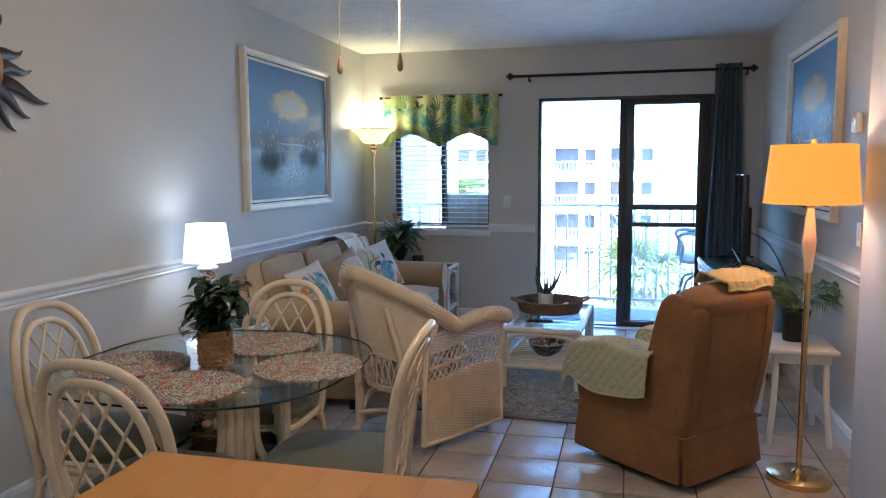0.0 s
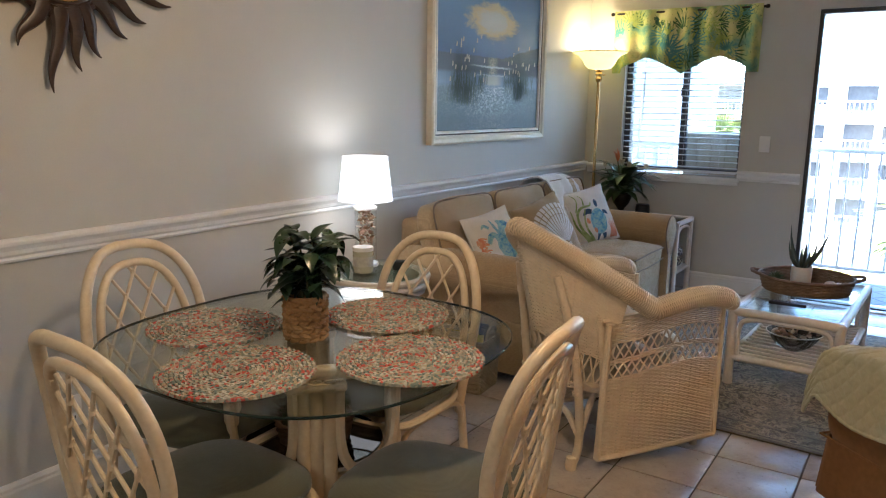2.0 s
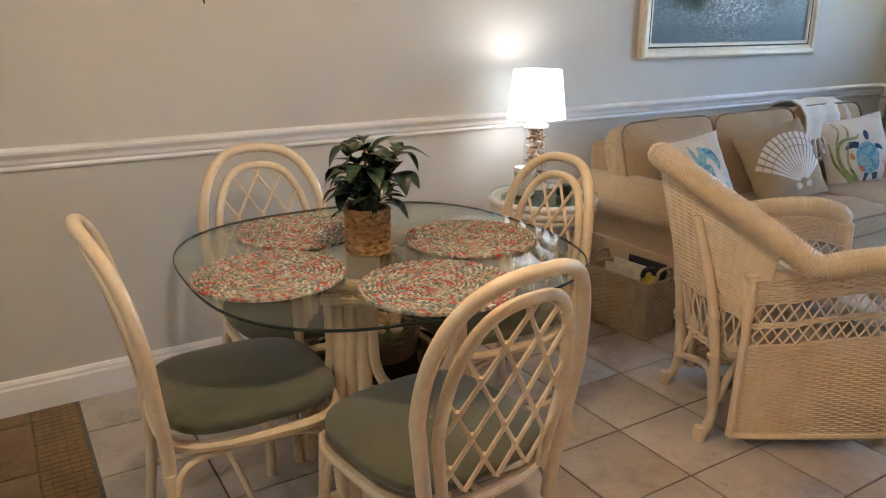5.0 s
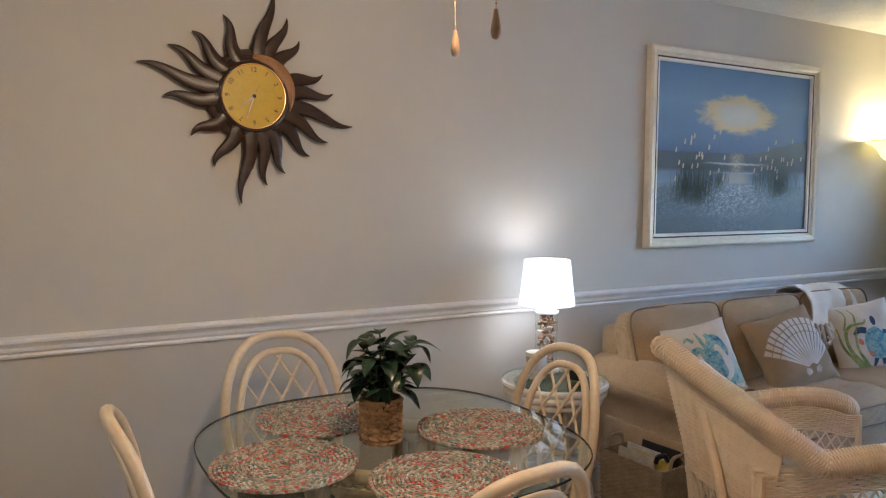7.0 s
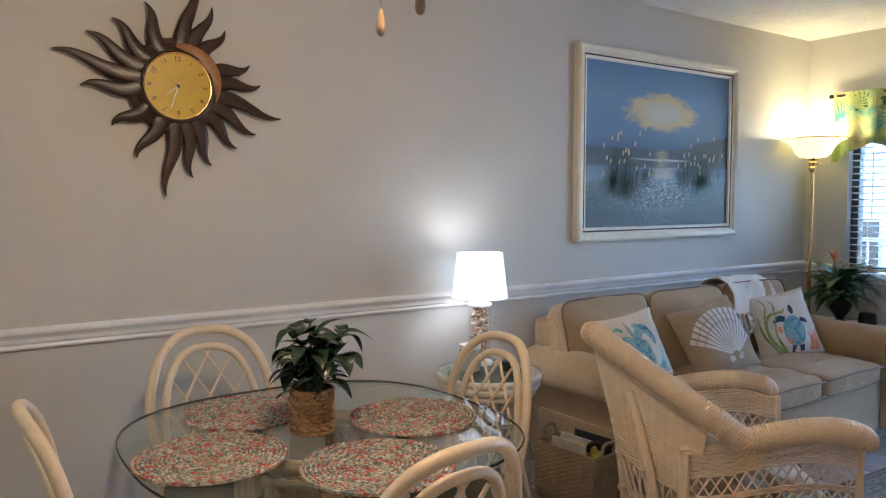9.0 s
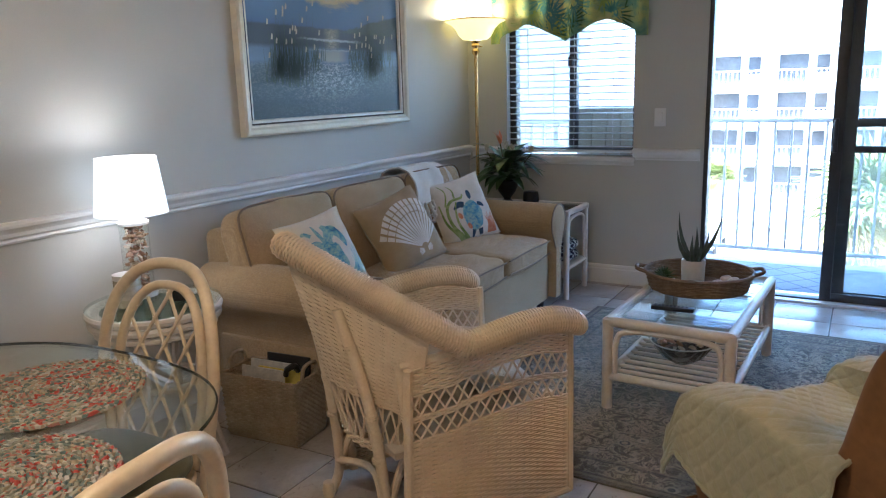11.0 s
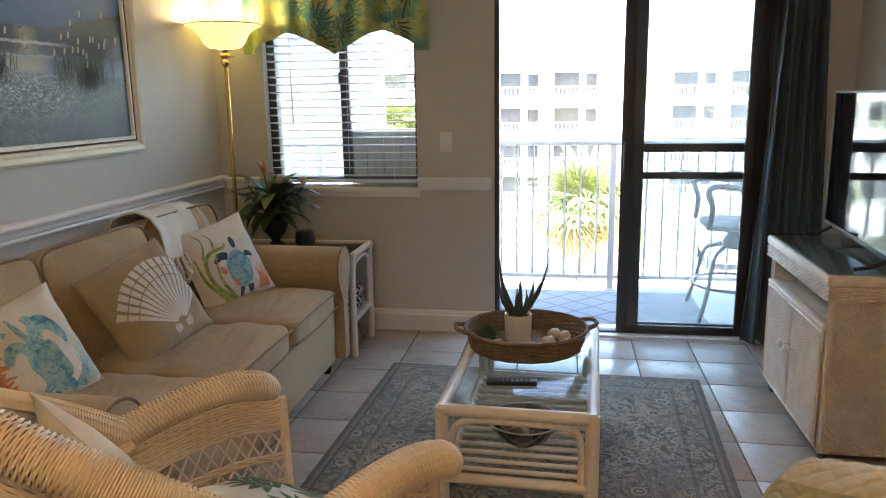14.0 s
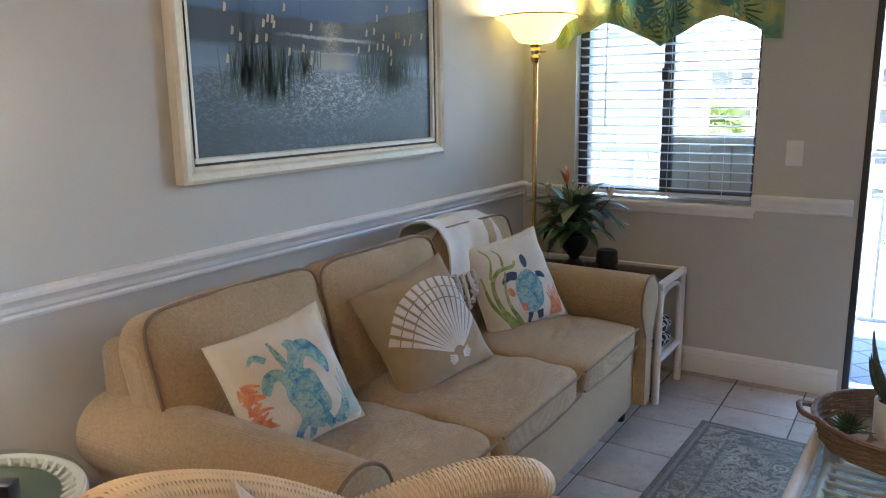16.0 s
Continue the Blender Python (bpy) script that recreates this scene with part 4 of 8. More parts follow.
    part("brace", tube(bmesh.new(), spline([(0.208, -0.193, 0.22), (0.21, -0.15, 0.35), (0.215, 0, 0.378), (0.21, 0.15, 0.35), (0.208, 0.193, 0.22)], 6), 0.0095, 8), RATTAN, ch)
    part("stretcher", tube(bmesh.new(), [(0.0, -0.195, 0.14), (0.0, 0.195, 0.14)], 0.0095, 8), RATTAN, ch)
    return ch


CHAIRS = [(-1.445, 3.02, 2), (-1.125, 3.556, -90), (-1.04, 2.69, 88), (-0.56, 3.03, 186)]
SHORT = Matrix.Diagonal((1, 1, 0.978, 1))
first_chair = rattan_chair(pose(*CHAIRS[0][:2], 0, 0, 0, CHAIRS[0][2]) @ SHORT, "cream bent-rattan dining chair with lattice back and sage seat")
for x, y, r in CHAIRS[1:]:
    copy_thing(first_chair, pose(x, y, 0, 0, 0, r) @ SHORT)

TC = (-1.09, 3.15)
ZT = 0.712
table = thing("dining_table", pose(TC[0], TC[1], 0), "rounded glass-topped dining table on a bent rattan base", "table")


def squircle(a, p, k, n=96):
    w = 2 * math.pi * k / n
    c, s = math.cos(w), math.sin(w)
    r = a / (abs(c) ** p + abs(s) ** p) ** (1 / p)
    return r * c, r * s


def slab(prof, p=2.75, n=96):
    bm = bmesh.new()
    rings = [[bm.verts.new((*squircle(a, p, k, n), z)) for k in range(n)] for a, z in prof]
    for A, B in zip(rings, rings[1:]):
        for k in range(n):
            bm.faces.new((A[k], A[(k + 1) % n], B[(k + 1) % n], B[k]))
    return bm, rings


bm, rings = slab([(0.543, ZT - 0.009), (0.543, ZT)])
bm.faces.new(rings[0][::-1])
bm.faces.new(rings[-1])
top = part("tabletop", bm, TABLE_GLASS, table, "clear glass top", False)
top.visible_shadow = False
bm, rings = slab([(0.5435, ZT - 0.0085), (0.5460, ZT - 0.007), (0.5468, ZT - 0.0045), (0.5460, ZT - 0.002), (0.5435, ZT - 0.0005)])
part("edge", bm, GLASS_EDGE, table, "dark green polished glass edge")
for k in range(4):
    r = part("leg", tube(bmesh.new(), [(0.235, -0.034, 0.0), (0.235, -0.034, ZT - 0.05)], 0.021, 10), RATTAN, table)
    tube_bm = bmesh.new()
    for dy in (0.0, 0.034):
        tube(tube_bm, [(0.238, dy, 0.0), (0.238, dy, ZT - 0.05)], 0.021, 10)
    r2 = part("leg", tube_bm, RATTAN, table)
    br = bmesh.new()
    for sg in (-1, 1):
        tube(br, spline([(0.24, sg * 0.062, 0.66), (0.236, sg * 0.064, 0.47), (0.215, sg * 0.10, 0.385), (0.155, sg * 0.155, 0.365)], 8), 0.015, 8)
    b2 = part("brace", br, RATTAN, table)
    bd = part("binding", bx((0.212, -0.082, 0.625), (0.264, 0.082, 0.655), 0.012), RATTAN, table)
    rail_k = part("top_rail", tube(bmesh.new(), [(0.235, -0.235, ZT - 0.036), (0.235, 0.235, ZT - 0.036)], 0.022, 10), RATTAN, table)
    for o in (r, r2, b2, bd, rail_k):
        o.matrix_basis = pose(0, 0, 0, 0, 0, 90 * k - 45)
part("shelf_ring", tube(bmesh.new(), [(0.225 * math.cos(w), 0.225 * math.sin(w), 0.362) for w in (2 * math.pi * k / 40 for k in range(40))], 0.014, 8, True), RATTAN, table)
sh = part("shelf", turned([(0, 0.378), (0.205, 0.378), (0.207, 0.382), (0.205, 0.386), (0, 0.386)], 40), glass_pane("smoked_glass", (0.22, 0.20, 0.18), 0.08), table, "smoked glass lower shelf")


def braid_mat():
    m, nt, bs = nodes_of("braided_placemat")
    v = coords(nt, (1, 1, 1))
    vo = nt.nodes.new("ShaderNodeTexVoronoi")
    vo.inputs["Scale"].default_value = 105.0
    nt.links.new(v, vo.inputs["Vector"])
    sep = nt.nodes.new("ShaderNodeSeparateColor")
    nt.links.new(vo.outputs["Color"], sep.inputs[0])
    big = noise_tex(nt, v, 11, 2, 0.6)
    f = mathn(nt, "ADD", mathn(nt, "MULTIPLY", sep.outputs[0], 0.72), mathn(nt, "MULTIPLY", big, 0.5))
    c = ramp(nt, f, [(0.0, (0.30, 0.30, 0.25)), (0.30, (0.17, 0.22, 0.20)), (0.45, (0.40, 0.37, 0.30)), (0.56, (0.52, 0.50, 0.44)), (0.67, (0.42, 0.36, 0.25)), (0.74, (0.44, 0.22, 0.17)), (0.80, (0.36, 0.36, 0.30)), (0.86, (0.48, 0.09, 0.07)), (1.0, (0.40, 0.20, 0.18))], "CONSTANT")
    nt.links.new(c, bs.inputs["Base Color"])
    bs.inputs["Roughness"].default_value = 0.9
    bump(nt, bs, vo.outputs["Distance"], 0.5, 0.002)
    return m


BRAID = braid_mat()


def placemat(x, y, r):
    """Braided cord laid in rings, each cord plaited."""
    bm, rim = bmesh.new(), bmesh.new()
    rings = int(r / 0.0115)
    for i in range(rings):
        R = r - 0.0065 - i * 0.0115
        if R < 0.008:
            break
        n = max(16, int(R * 2 * math.pi / 0.009))
        pts = [(R * math.cos(w) + 0.0018 * math.cos(w) * (1 if k % 2 else -1), R * math.sin(w) + 0.0018 * math.sin(w) * (1 if k % 2 else -1), 0.0055 + 0.0014 * (1 if (k + i) % 2 else -1)) for k, w in ((k, 2 * math.pi * k / n) for k in range(n))]
        tube(rim if i == 0 else bm, pts, 0.0058, 5, True)
    t = tagged(thing("placemat", pose(x, y, ZT), "round braided rag placemat in red, sage and cream", "placemat"), group="placemats on the dining table")
    part("braid", bm, BRAID, t)
    part("edge_braid", rim, BRAID, t)
    return t


mat0 = placemat(-1.365, 3.022, 0.198)
for x, y, r in ((-1.028, 3.432, 40), (-1.018, 2.80, 110), (-0.716, 3.128, 200)):
    copy_thing(mat0, pose(x, y, ZT, 0, 0, r))

# ---- coffee table ----
ct = thing("coffee_table", pose(-0.11, 5.883, 0, 0, 0, -2.2), "whitewashed rattan coffee table with glass top and slatted shelf", "table")
cw, cl, cz = 0.255, 0.49, 0.40
for sx in (-1, 1):
    for sy in (-1, 1):
        part("leg", tube(bmesh.new(), [(sx * (cw - 0.012), sy * (cl - 0.012), 0), (sx * (cw - 0.012), sy * (cl - 0.012), cz)], 0.023, 10), RATTAN_WHITE, ct)
for sy in (-1, 1):
    part("top_rail", tube(bmesh.new(), [(-cw, sy * (cl - 0.012), cz - 0.012), (cw, sy * (cl - 0.012), cz - 0.012)], 0.022, 10), RATTAN_WHITE, ct)
    part("shelf_rail", tube(bmesh.new(), [(-cw + 0.012, sy * (cl - 0.012), 0.15), (cw - 0.012, sy * (cl - 0.012), 0.15)], 0.018, 10), RATTAN_WHITE, ct)
    part("arch", tube(bmesh.new(), spline([(-cw + 0.045, sy * (cl - 0.012), 0.16), (-cw + 0.047, sy * (cl - 0.012), 0.30), (-cw + 0.09, sy * (cl - 0.012), 0.352), (0, sy * (cl - 0.012), 0.360), (cw - 0.09, sy * (cl - 0.012), 0.352), (cw - 0.047, sy * (cl - 0.012), 0.30), (cw - 0.045, sy * (cl - 0.012), 0.16)], 6), 0.0125, 8), RATTAN_WHITE, ct)
for sx in (-1, 1):
    part("top_rail", tube(bmesh.new(), [(sx * (cw - 0.012), -cl, cz - 0.012), (sx * (cw - 0.012), cl, cz - 0.012)], 0.022, 10), RATTAN_WHITE, ct)
    part("shelf_rail", tube(bmesh.new(), [(sx * (cw - 0.012), -cl + 0.01, 0.15), (sx * (cw - 0.012), cl - 0.01, 0.15)], 0.018, 10), RATTAN_WHITE, ct)
sl = None
for i in range(15):
    y = -cl + 0.06 + i * (2 * cl - 0.12) / 14
    o = part("slat", tube(bmesh.new(), [(-cw + 0.02, 0, 0.162), (cw - 0.02, 0, 0.162)], 0.0085, 7), RATTAN_WHITE, ct) if sl is None else new("slat", sl.data)
    sl = sl or o
    o.parent, o.location.y = ct, y
p = part("glass_top", bx((-cw + 0.012, -cl + 0.012, cz - 0.002), (cw - 0.012, cl - 0.012, cz + 0.006), 0.002), TABLE_GLASS, ct, "clear glass top")
p.visible_shadow = False

# ---- rug ----
def rug_mat():
    m, nt, bs = nodes_of("rug_pile")
    v = coords(nt)
    vo = nt.nodes.new("ShaderNodeTexVoronoi")
    vo.inputs["Scale"].default_value = 7.5
    nt.links.new(v, vo.inputs["Vector"])
    vo2 = nt.nodes.new("ShaderNodeTexVoronoi")
    vo2.inputs["Scale"].default_value = 30
    nt.links.new(v, vo2.inputs["Vector"])
    n1, n2, n3 = noise_tex(nt, v, 17, 5, 0.75, 0.9), noise_tex(nt, v, 240, 2, 0.6), noise_tex(nt, v, 3, 2, 0.5)
    field = ramp(nt, n1, [(0.36, (0.048, 0.046, 0.040)), (0.45, (0.10, 0.092, 0.070)), (0.50, (0.40, 0.37, 0.29)), (0.54, (0.42, 0.39, 0.31)), (0.56, (0.072, 0.070, 0.060)), (0.63, (0.085, 0.085, 0.075)), (0.66, (0.50, 0.46, 0.37))])
    flower = ramp(nt, vo.outputs["Distance"], [(0.02, (0.40, 0.36, 0.28)), (0.09, (0.05, 0.065, 0.09)), (0.15, (0.44, 0.41, 0.33)), (0.22, (0.075, 0.08, 0.09))], "CONSTANT")
    fm = ramp(nt, vo.outputs["Distance"], [(0.21, (0.75, 0.75, 0.75)), (0.25, (0, 0, 0))])
    small = ramp(nt, vo2.outputs["Distance"], [(0.12, (0.40, 0.37, 0.29)), (0.2, (0.12, 0.12, 0.115))], "CONSTANT")
    sm = ramp(nt, n3, [(0.45, (0, 0, 0)), (0.6, (0.55, 0.55, 0.55))])
    c = mixc(nt, fm, mixc(nt, sm, field, small), flower)
    # border bands
    tc = nt.nodes.new("ShaderNodeSeparateXYZ")
    nt.links.new(v, tc.inputs[0])
    ex = mathn(nt, "SUBTRACT", 0.775, mathn(nt, "ABSOLUTE", tc.outputs[0]))
    ey = mathn(nt, "SUBTRACT", 1.0, mathn(nt, "ABSOLUTE", tc.outputs[1]))
    edge = mathn(nt, "MINIMUM", ex, ey)
    band = ramp(nt, edge, [(0.0, (0.085, 0.075, 0.06)), (0.016, (0.20, 0.18, 0.14)), (0.032, (0.06, 0.06, 0.06)), (0.043, (0.16, 0.15, 0.115)), (0.135, (0.05, 0.055, 0.06)), (0.15, (0.22, 0.20, 0.155)), (0.165, (0.1, 0.1, 0.09))], "CONSTANT")
    bmask = ramp(nt, edge, [(0.0, (0.8, 0.8, 0.8)), (0.043, (0.15, 0.15, 0.15)), (0.135, (0.6, 0.6, 0.6)), (0.165, (0, 0, 0))], "CONSTANT")
    c = mixc(nt, bmask, c, band)
    nt.links.new(mixc(nt, 0.55, c, ramp(nt, n2, [(0.3, (0.37, 0.31, 0.22)), (0.7, (1.0, 0.90, 0.71))]), "MULTIPLY"), bs.inputs["Base Color"])
    bs.inputs["Roughness"].default_value = 0.95
    bs.inputs["Sheen Weight"].default_value = 0.2
    bump(nt, bs, n2, 0.8, 0.004)
    return m


bm = bmesh.new()
sheet(bm, lambda u, v: (-0.775 + 1.55 * u, -1.0 + 2.0 * v, 0.009 + 0.0012 * noise.noise(Vector((u * 5, v * 7, 0)))), 24, 30)
solo("rug", thick(bm, 0.008), rug_mat(), "grey-blue faded oriental pattern area rug", "rug", pose(-0.13, 5.80, 0, 0, 0, -2.2))

# ---- recliner ----
rc = thing("recliner", pose(0.572, 4.42, 0, 0, 0, 138), "brown suede swivel recliner with quilted throws on arms and seat", "armchair")


def skirt(u, v):
    """Flared cloth skirt with an inverted pleat at each corner."""
    n = 14.0
    w = 2 * math.pi * u
    c, s = math.cos(w), math.sin(w)
    r = 1 / (abs(c) ** n + abs(s) ** n) ** (1 / n)
    dw = (w - math.pi / 4 + math.pi / 4) % (math.pi / 2) - math.pi / 4
    k = 1 + 0.06 * (1 - v) + 0.008 * math.sin(w * 5 + 0.4) * (1 - v) - 0.10 * (1 - v) ** 0.7 * math.exp(-(dw / 0.022) ** 2)
    return (0.336 * r * c * k - 0.037, 0.288 * r * s * k, 0.045 + 0.21 * v)


part("skirt", thick(sheet(bmesh.new(), skirt, 480, 10, True), 0.006), SUEDE, rc)
part("base", cushion((0.67, 0.575, 0.30), 9, 0.0, 12, m=pose(-0.04, 0, 0.36)), SUEDE, rc)
part("seat_cushion", cushion((0.50, 0.40, 0.17), 4.5, 0.3, 10, 0.006, 2.0, pose(0.10, 0, 0.425)), SUEDE, rc)
band = [((0.335 * k - 0.037, 0.287 * q, 0.255)) for k, q in ((-1, -1), (1, -1), (1, 1), (-1, 1))]
part("skirt_seam", tube(bmesh.new(), band, 0.005, 6, True), SUEDE, rc)
for sg in (-1, 1):
    bm = cushion((0.62, 0.15, 0.36), 5.0, 0.0, 14, 0.005, 5 + sg, pose(-0.01, sg * 0.222, 0.408))
    for v in bm.verts:
        if v.co.z > 0.45:
            v.co.z -= 0.03 * max(0.0, (v.co.x - 0.05) / 0.25) ** 2
            v.co.y += sg * 0.012 * min(1, (v.co.z - 0.45) * 8)
    part("arm", bm, SUEDE, rc)
back_m = pose(-0.300, 0, 0.558, 0, -10, 0)
# a flat-backed shell, wider towards the top, with the padded pillow in front of it
bm = cushion((0.14, 0.575, 0.60), 11, 0.0, 16, 0.004, 8.0)
for v in bm.verts:
    f = (v.co.z + 0.30) / 0.60
    v.co.y *= 0.975 + 0.045 * f
    v.co.x += -0.012 * math.sin(math.pi * f) * (1 if v.co.x < 0 else 0)
bmesh.ops.transform(bm, matrix=pose(-0.328, 0, 0.552, 0, -8, 0), verts=bm.verts[:])
bk = part("backrest", bm, SUEDE, rc)
bm = cushion((0.56, 0.50, 0.17), 4.2, 0.3, 14, 0.012, 3.0)
for v in bm.verts:
    v.co.z *= 1 + 0.10 * math.cos(v.co.x * 9)
bmesh.ops.transform(bm, matrix=pose(-0.268, 0, 0.635, 0, 78, 0), verts=bm.verts[:])
part("back_pillow", bm, SUEDE, bk)
part("headrest_roll", cushion((0.20, 0.545, 0.13), 3.6, 0.2, 12, 0.008, 6.0, pose(-0.352, 0, 0.842, 0, -8, 0)), SUEDE, bk)
for sg in (-1, 1):
    bm = cushion((0.20, 0.075, 0.44), 4.0, 0.1, 10, 0.006, 1.0 + sg, pose(-0.275, sg * 0.258, 0.665, 0, -14, 0))
    for v in bm.verts:
        v.co.x += 0.05 * max(0.0, 0.62 - v.co.z) / 0.2
    part("wing", bm, SUEDE, bk)
    sh = pose(-0.328, 0, 0.552, 0, -8, 0)
    part("seam", tube(bmesh.new(), [sh @ Vector((-0.0755 - 0.012 * math.sin(math.pi * t), sg * 0.20, -0.27 + 0.54 * t)) for t in (0, 0.2, 0.4, 0.6, 0.8, 1.0)], 0.003, 6), SUEDE, bk)
    part("piping", tube(bmesh.new(), spline([(-0.205, sg * 0.243, 0.48), (-0.190, sg * 0.247, 0.60), (-0.222, sg * 0.247, 0.76), (-0.285, sg * 0.237, 0.895)], 6), 0.006, 6), SUEDE, bk)
part("swivel_base", tube(bmesh.new(), [(0.25 * math.cos(w), 0.25 * math.sin(w), 0.022) for w in (2 * math.pi * k / 32 for k in range(32))], 0.02, 8, True), BLACK, rc, "black steel swivel ring")
part("swivel_post", turned([(0.05, 0.02), (0.05, 0.24)], 16), BLACK, rc)
for k in range(4):
    w = math.pi / 2 * k + 0.78
    part("swivel_spoke", tube(bmesh.new(), [(0, 0, 0.05), (0.29 * math.cos(w), 0.29 * math.sin(w), 0.018)], 0.017, 8), BLACK, rc)


def quilted(name, fn, nu, nv, cell, mat, m, label, du, dv):
    """A quilted throw: a draped sheet with stitched diamonds."""
    def P(u, v):
        p = Vector(fn(u, v))
        e = 2e-3
        n = (Vector(fn(u + e, v)) - Vector(fn(u - e, v))).cross(Vector(fn(u, v + e)) - Vector(fn(u, v - e)))
        n = n.normalized() if n.length > 1e-12 else Vector((0, 0, 1))
        a, b = (u * du + v * dv) / cell, (u * du - v * dv) / cell
        q = min(abs(a - round(a)), abs(b - round(b)))
        return p + n * (0.006 * min(1, q * 4.0) ** 0.55)
    t = thing(name, m, label, "throw")
    part("cloth", thick(sheet(bmesh.new(), P, nu, nv), 0.006), mat, t)
    for edge in ([P(i / 60, 0) for i in range(61)], [P(i / 60, 1) for i in range(61)], [P(0, i / 60) for i in range(61)], [P(1, i / 60) for i in range(61)]):
        part("binding", tube(bmesh.new(), edge, 0.006, 6), mat, t)
    return t


RM = pose(0.572, 4.42, 0, 0, 0, 138)


def seat_throw(u, v):
    """Over the seat and both arms, hanging outside them."""
    s = (v - 0.5) * 2
    x = -0.20 + 0.525 * u
    a = abs(s)
    sg = 1 if s > 0 else -1
    if a < 0.34:
        y, z = 0.155 * a / 0.34, 0.538 - 0.02 * u
    elif a < 0.50:
        f = (a - 0.34) / 0.16
        y, z = 0.155 + 0.02 * f, 0.538 - 0.02 * u + 0.062 * f ** 1.2
    elif a < 0.68:
        f = (a - 0.50) / 0.18
        y, z = 0.175 + 0.148 * f, 0.600 + 0.012 * math.sin(math.pi * f) - 0.026 * max(0.0, (x - 0.05) / 0.25) ** 2
    else:
        f = (a - 0.68) / 0.32
        y, z = 0.323 + 0.022 * f ** 0.5, 0.60 - 0.026 * max(0.0, (x - 0.05) / 0.25) ** 2 - (0.235 if sg > 0 else 0.12) * f * (0.55 + 0.45 * math.sin(math.pi * min(1, 0.15 + 0.8 * u)))
    if u > 0.90:
        z -= 0.10 * ((u - 0.90) / 0.10) ** 1.6
    z += 0.008 * math.sin(9 * u + 5 * s)
    return (x, sg * y, z)


quilted("quilted_throw", seat_throw, 120, 280, 0.062, QUILT, RM, "sage green quilted throw spread over the recliner seat and arms", 0.60, 1.35)


def back_throw(u, v):
    s = (v - 0.5) * 0.32 - 0.10
    w = -0.9 + 1.9 * u
    x, z = 0.125 * math.sin(w), 0.375 + 0.012 * math.cos(w) * 1 - 0.20 * max(0, abs(w) - 0.75)
    p = back_m @ Vector((x + 0.03, s + 0.02 * math.sin(3 * u + 2), z + 0.005 * math.sin(9 * v + 4 * u)))
    return p


quilted("quilted_throw", back_throw, 50, 70, 0.07, QUILT_Y, RM, "pale straw quilted cloth laid over the recliner's headrest", 0.35, 0.42)


# ---- television cabinet, television ----
cab = thing("tv_cabinet", pose(0.942, 5.925, 0), "whitewashed wicker television cabinet with glass top and two doors", "cabinet")
CD, CL, CZ = 0.44, 0.82, 0.752
part("body", bx((0.03, 0.03, 0.045), (CD - 0.005, CL - 0.03, 0.535), 0.006), WICKER_CAB, cab)
for y in (0.03, CL - 0.055):
    part("side_panel", bx((0.03, y, 0.5375), (CD - 0.005, y + 0.025, CZ - 0.052), 0.003), WICKER_CAB, cab)
part("back_panel", bx((CD - 0.03, 0.058, 0.5375), (CD - 0.01, CL - 0.058, CZ - 0.052), 0.003), WICKER_CAB, cab)
part("top", bx((0, 0, CZ - 0.05), (CD, CL, CZ - 0.008), 0.014), WICKER_CAB, cab)
p = part("glass_top", bx((0.01, 0.01, CZ - 0.008), (CD - 0.005, CL - 0.01, CZ), 0.003), glass_pane("cabinet_glass", (0.55, 0.60, 0.58), 0.10), cab, "glass sheet on top")
woven("top_braid", weave(bmesh.new(), lambda u, v: Vector((0.012, CL * u, CZ - 0.105 + 0.055 * v)), 40, 6, 0.005, 0.003), WICKER_CAB, cab)
woven("top_braid", weave(bmesh.new(), lambda u, v: Vector((0.01 + (CD - 0.02) * u, 0.012, CZ - 0.105 + 0.055 * v)), 26, 6, 0.005, 0.003), WICKER_CAB, cab)
woven("end_panel", weave(bmesh.new(), lambda u, v: Vector((0.045 + (CD - 0.07) * v, 0.024, 0.055 + 0.58 * u)), 60, 46, 0.0044, 0.0036), WICKER_CAB, cab)
for x in (0.035, CD - 0.02):
    part("corner_post", tube(bmesh.new(), [(x, 0.028, 0.06), (x, 0.028, CZ - 0.06)], 0.013, 8), WICKER_CAB, cab)
part("corner_post", tube(bmesh.new(), [(0.035, CL - 0.03, 0.06), (0.035, CL - 0.03, CZ - 0.06)], 0.013, 8), WICKER_CAB, cab)
part("shelf_edge", bx((0.010, 0.04, 0.525), (0.05, CL - 0.04, 0.548), 0.006), WICKER_CAB, cab)
for i in range(2):
    y0 = 0.045 + i * (CL - 0.09) / 2
    y1 = y0 + (CL - 0.09) / 2 - 0.006
    d = woven("door", weave(bmesh.new(), lambda u, v: Vector((0.018, y0 + (y1 - y0) * u, 0.085 + 0.435 * v)), 36, 46, 0.0046, 0.0036), WICKER_CAB, cab)
    part("door_frame", tube(bmesh.new(), [(0.016, y0, 0.085), (0.016, y1, 0.085), (0.016, y1, 0.52), (0.016, y0, 0.52)], 0.008, 6, True), WICKER_CAB, d)
    ky = y1 - 0.035 if i == 0 else y0 + 0.035
    part("knob", turned([(0, 0), (0.008, 0), (0.007, 0.012), (0.018, 0.022), (0.019, 0.030), (0.012, 0.036), (0, 0.038)], 14), PLASTIC_W, d, "white round knob").matrix_basis = pose(0.012, ky, 0.345, 0, -90, 0)
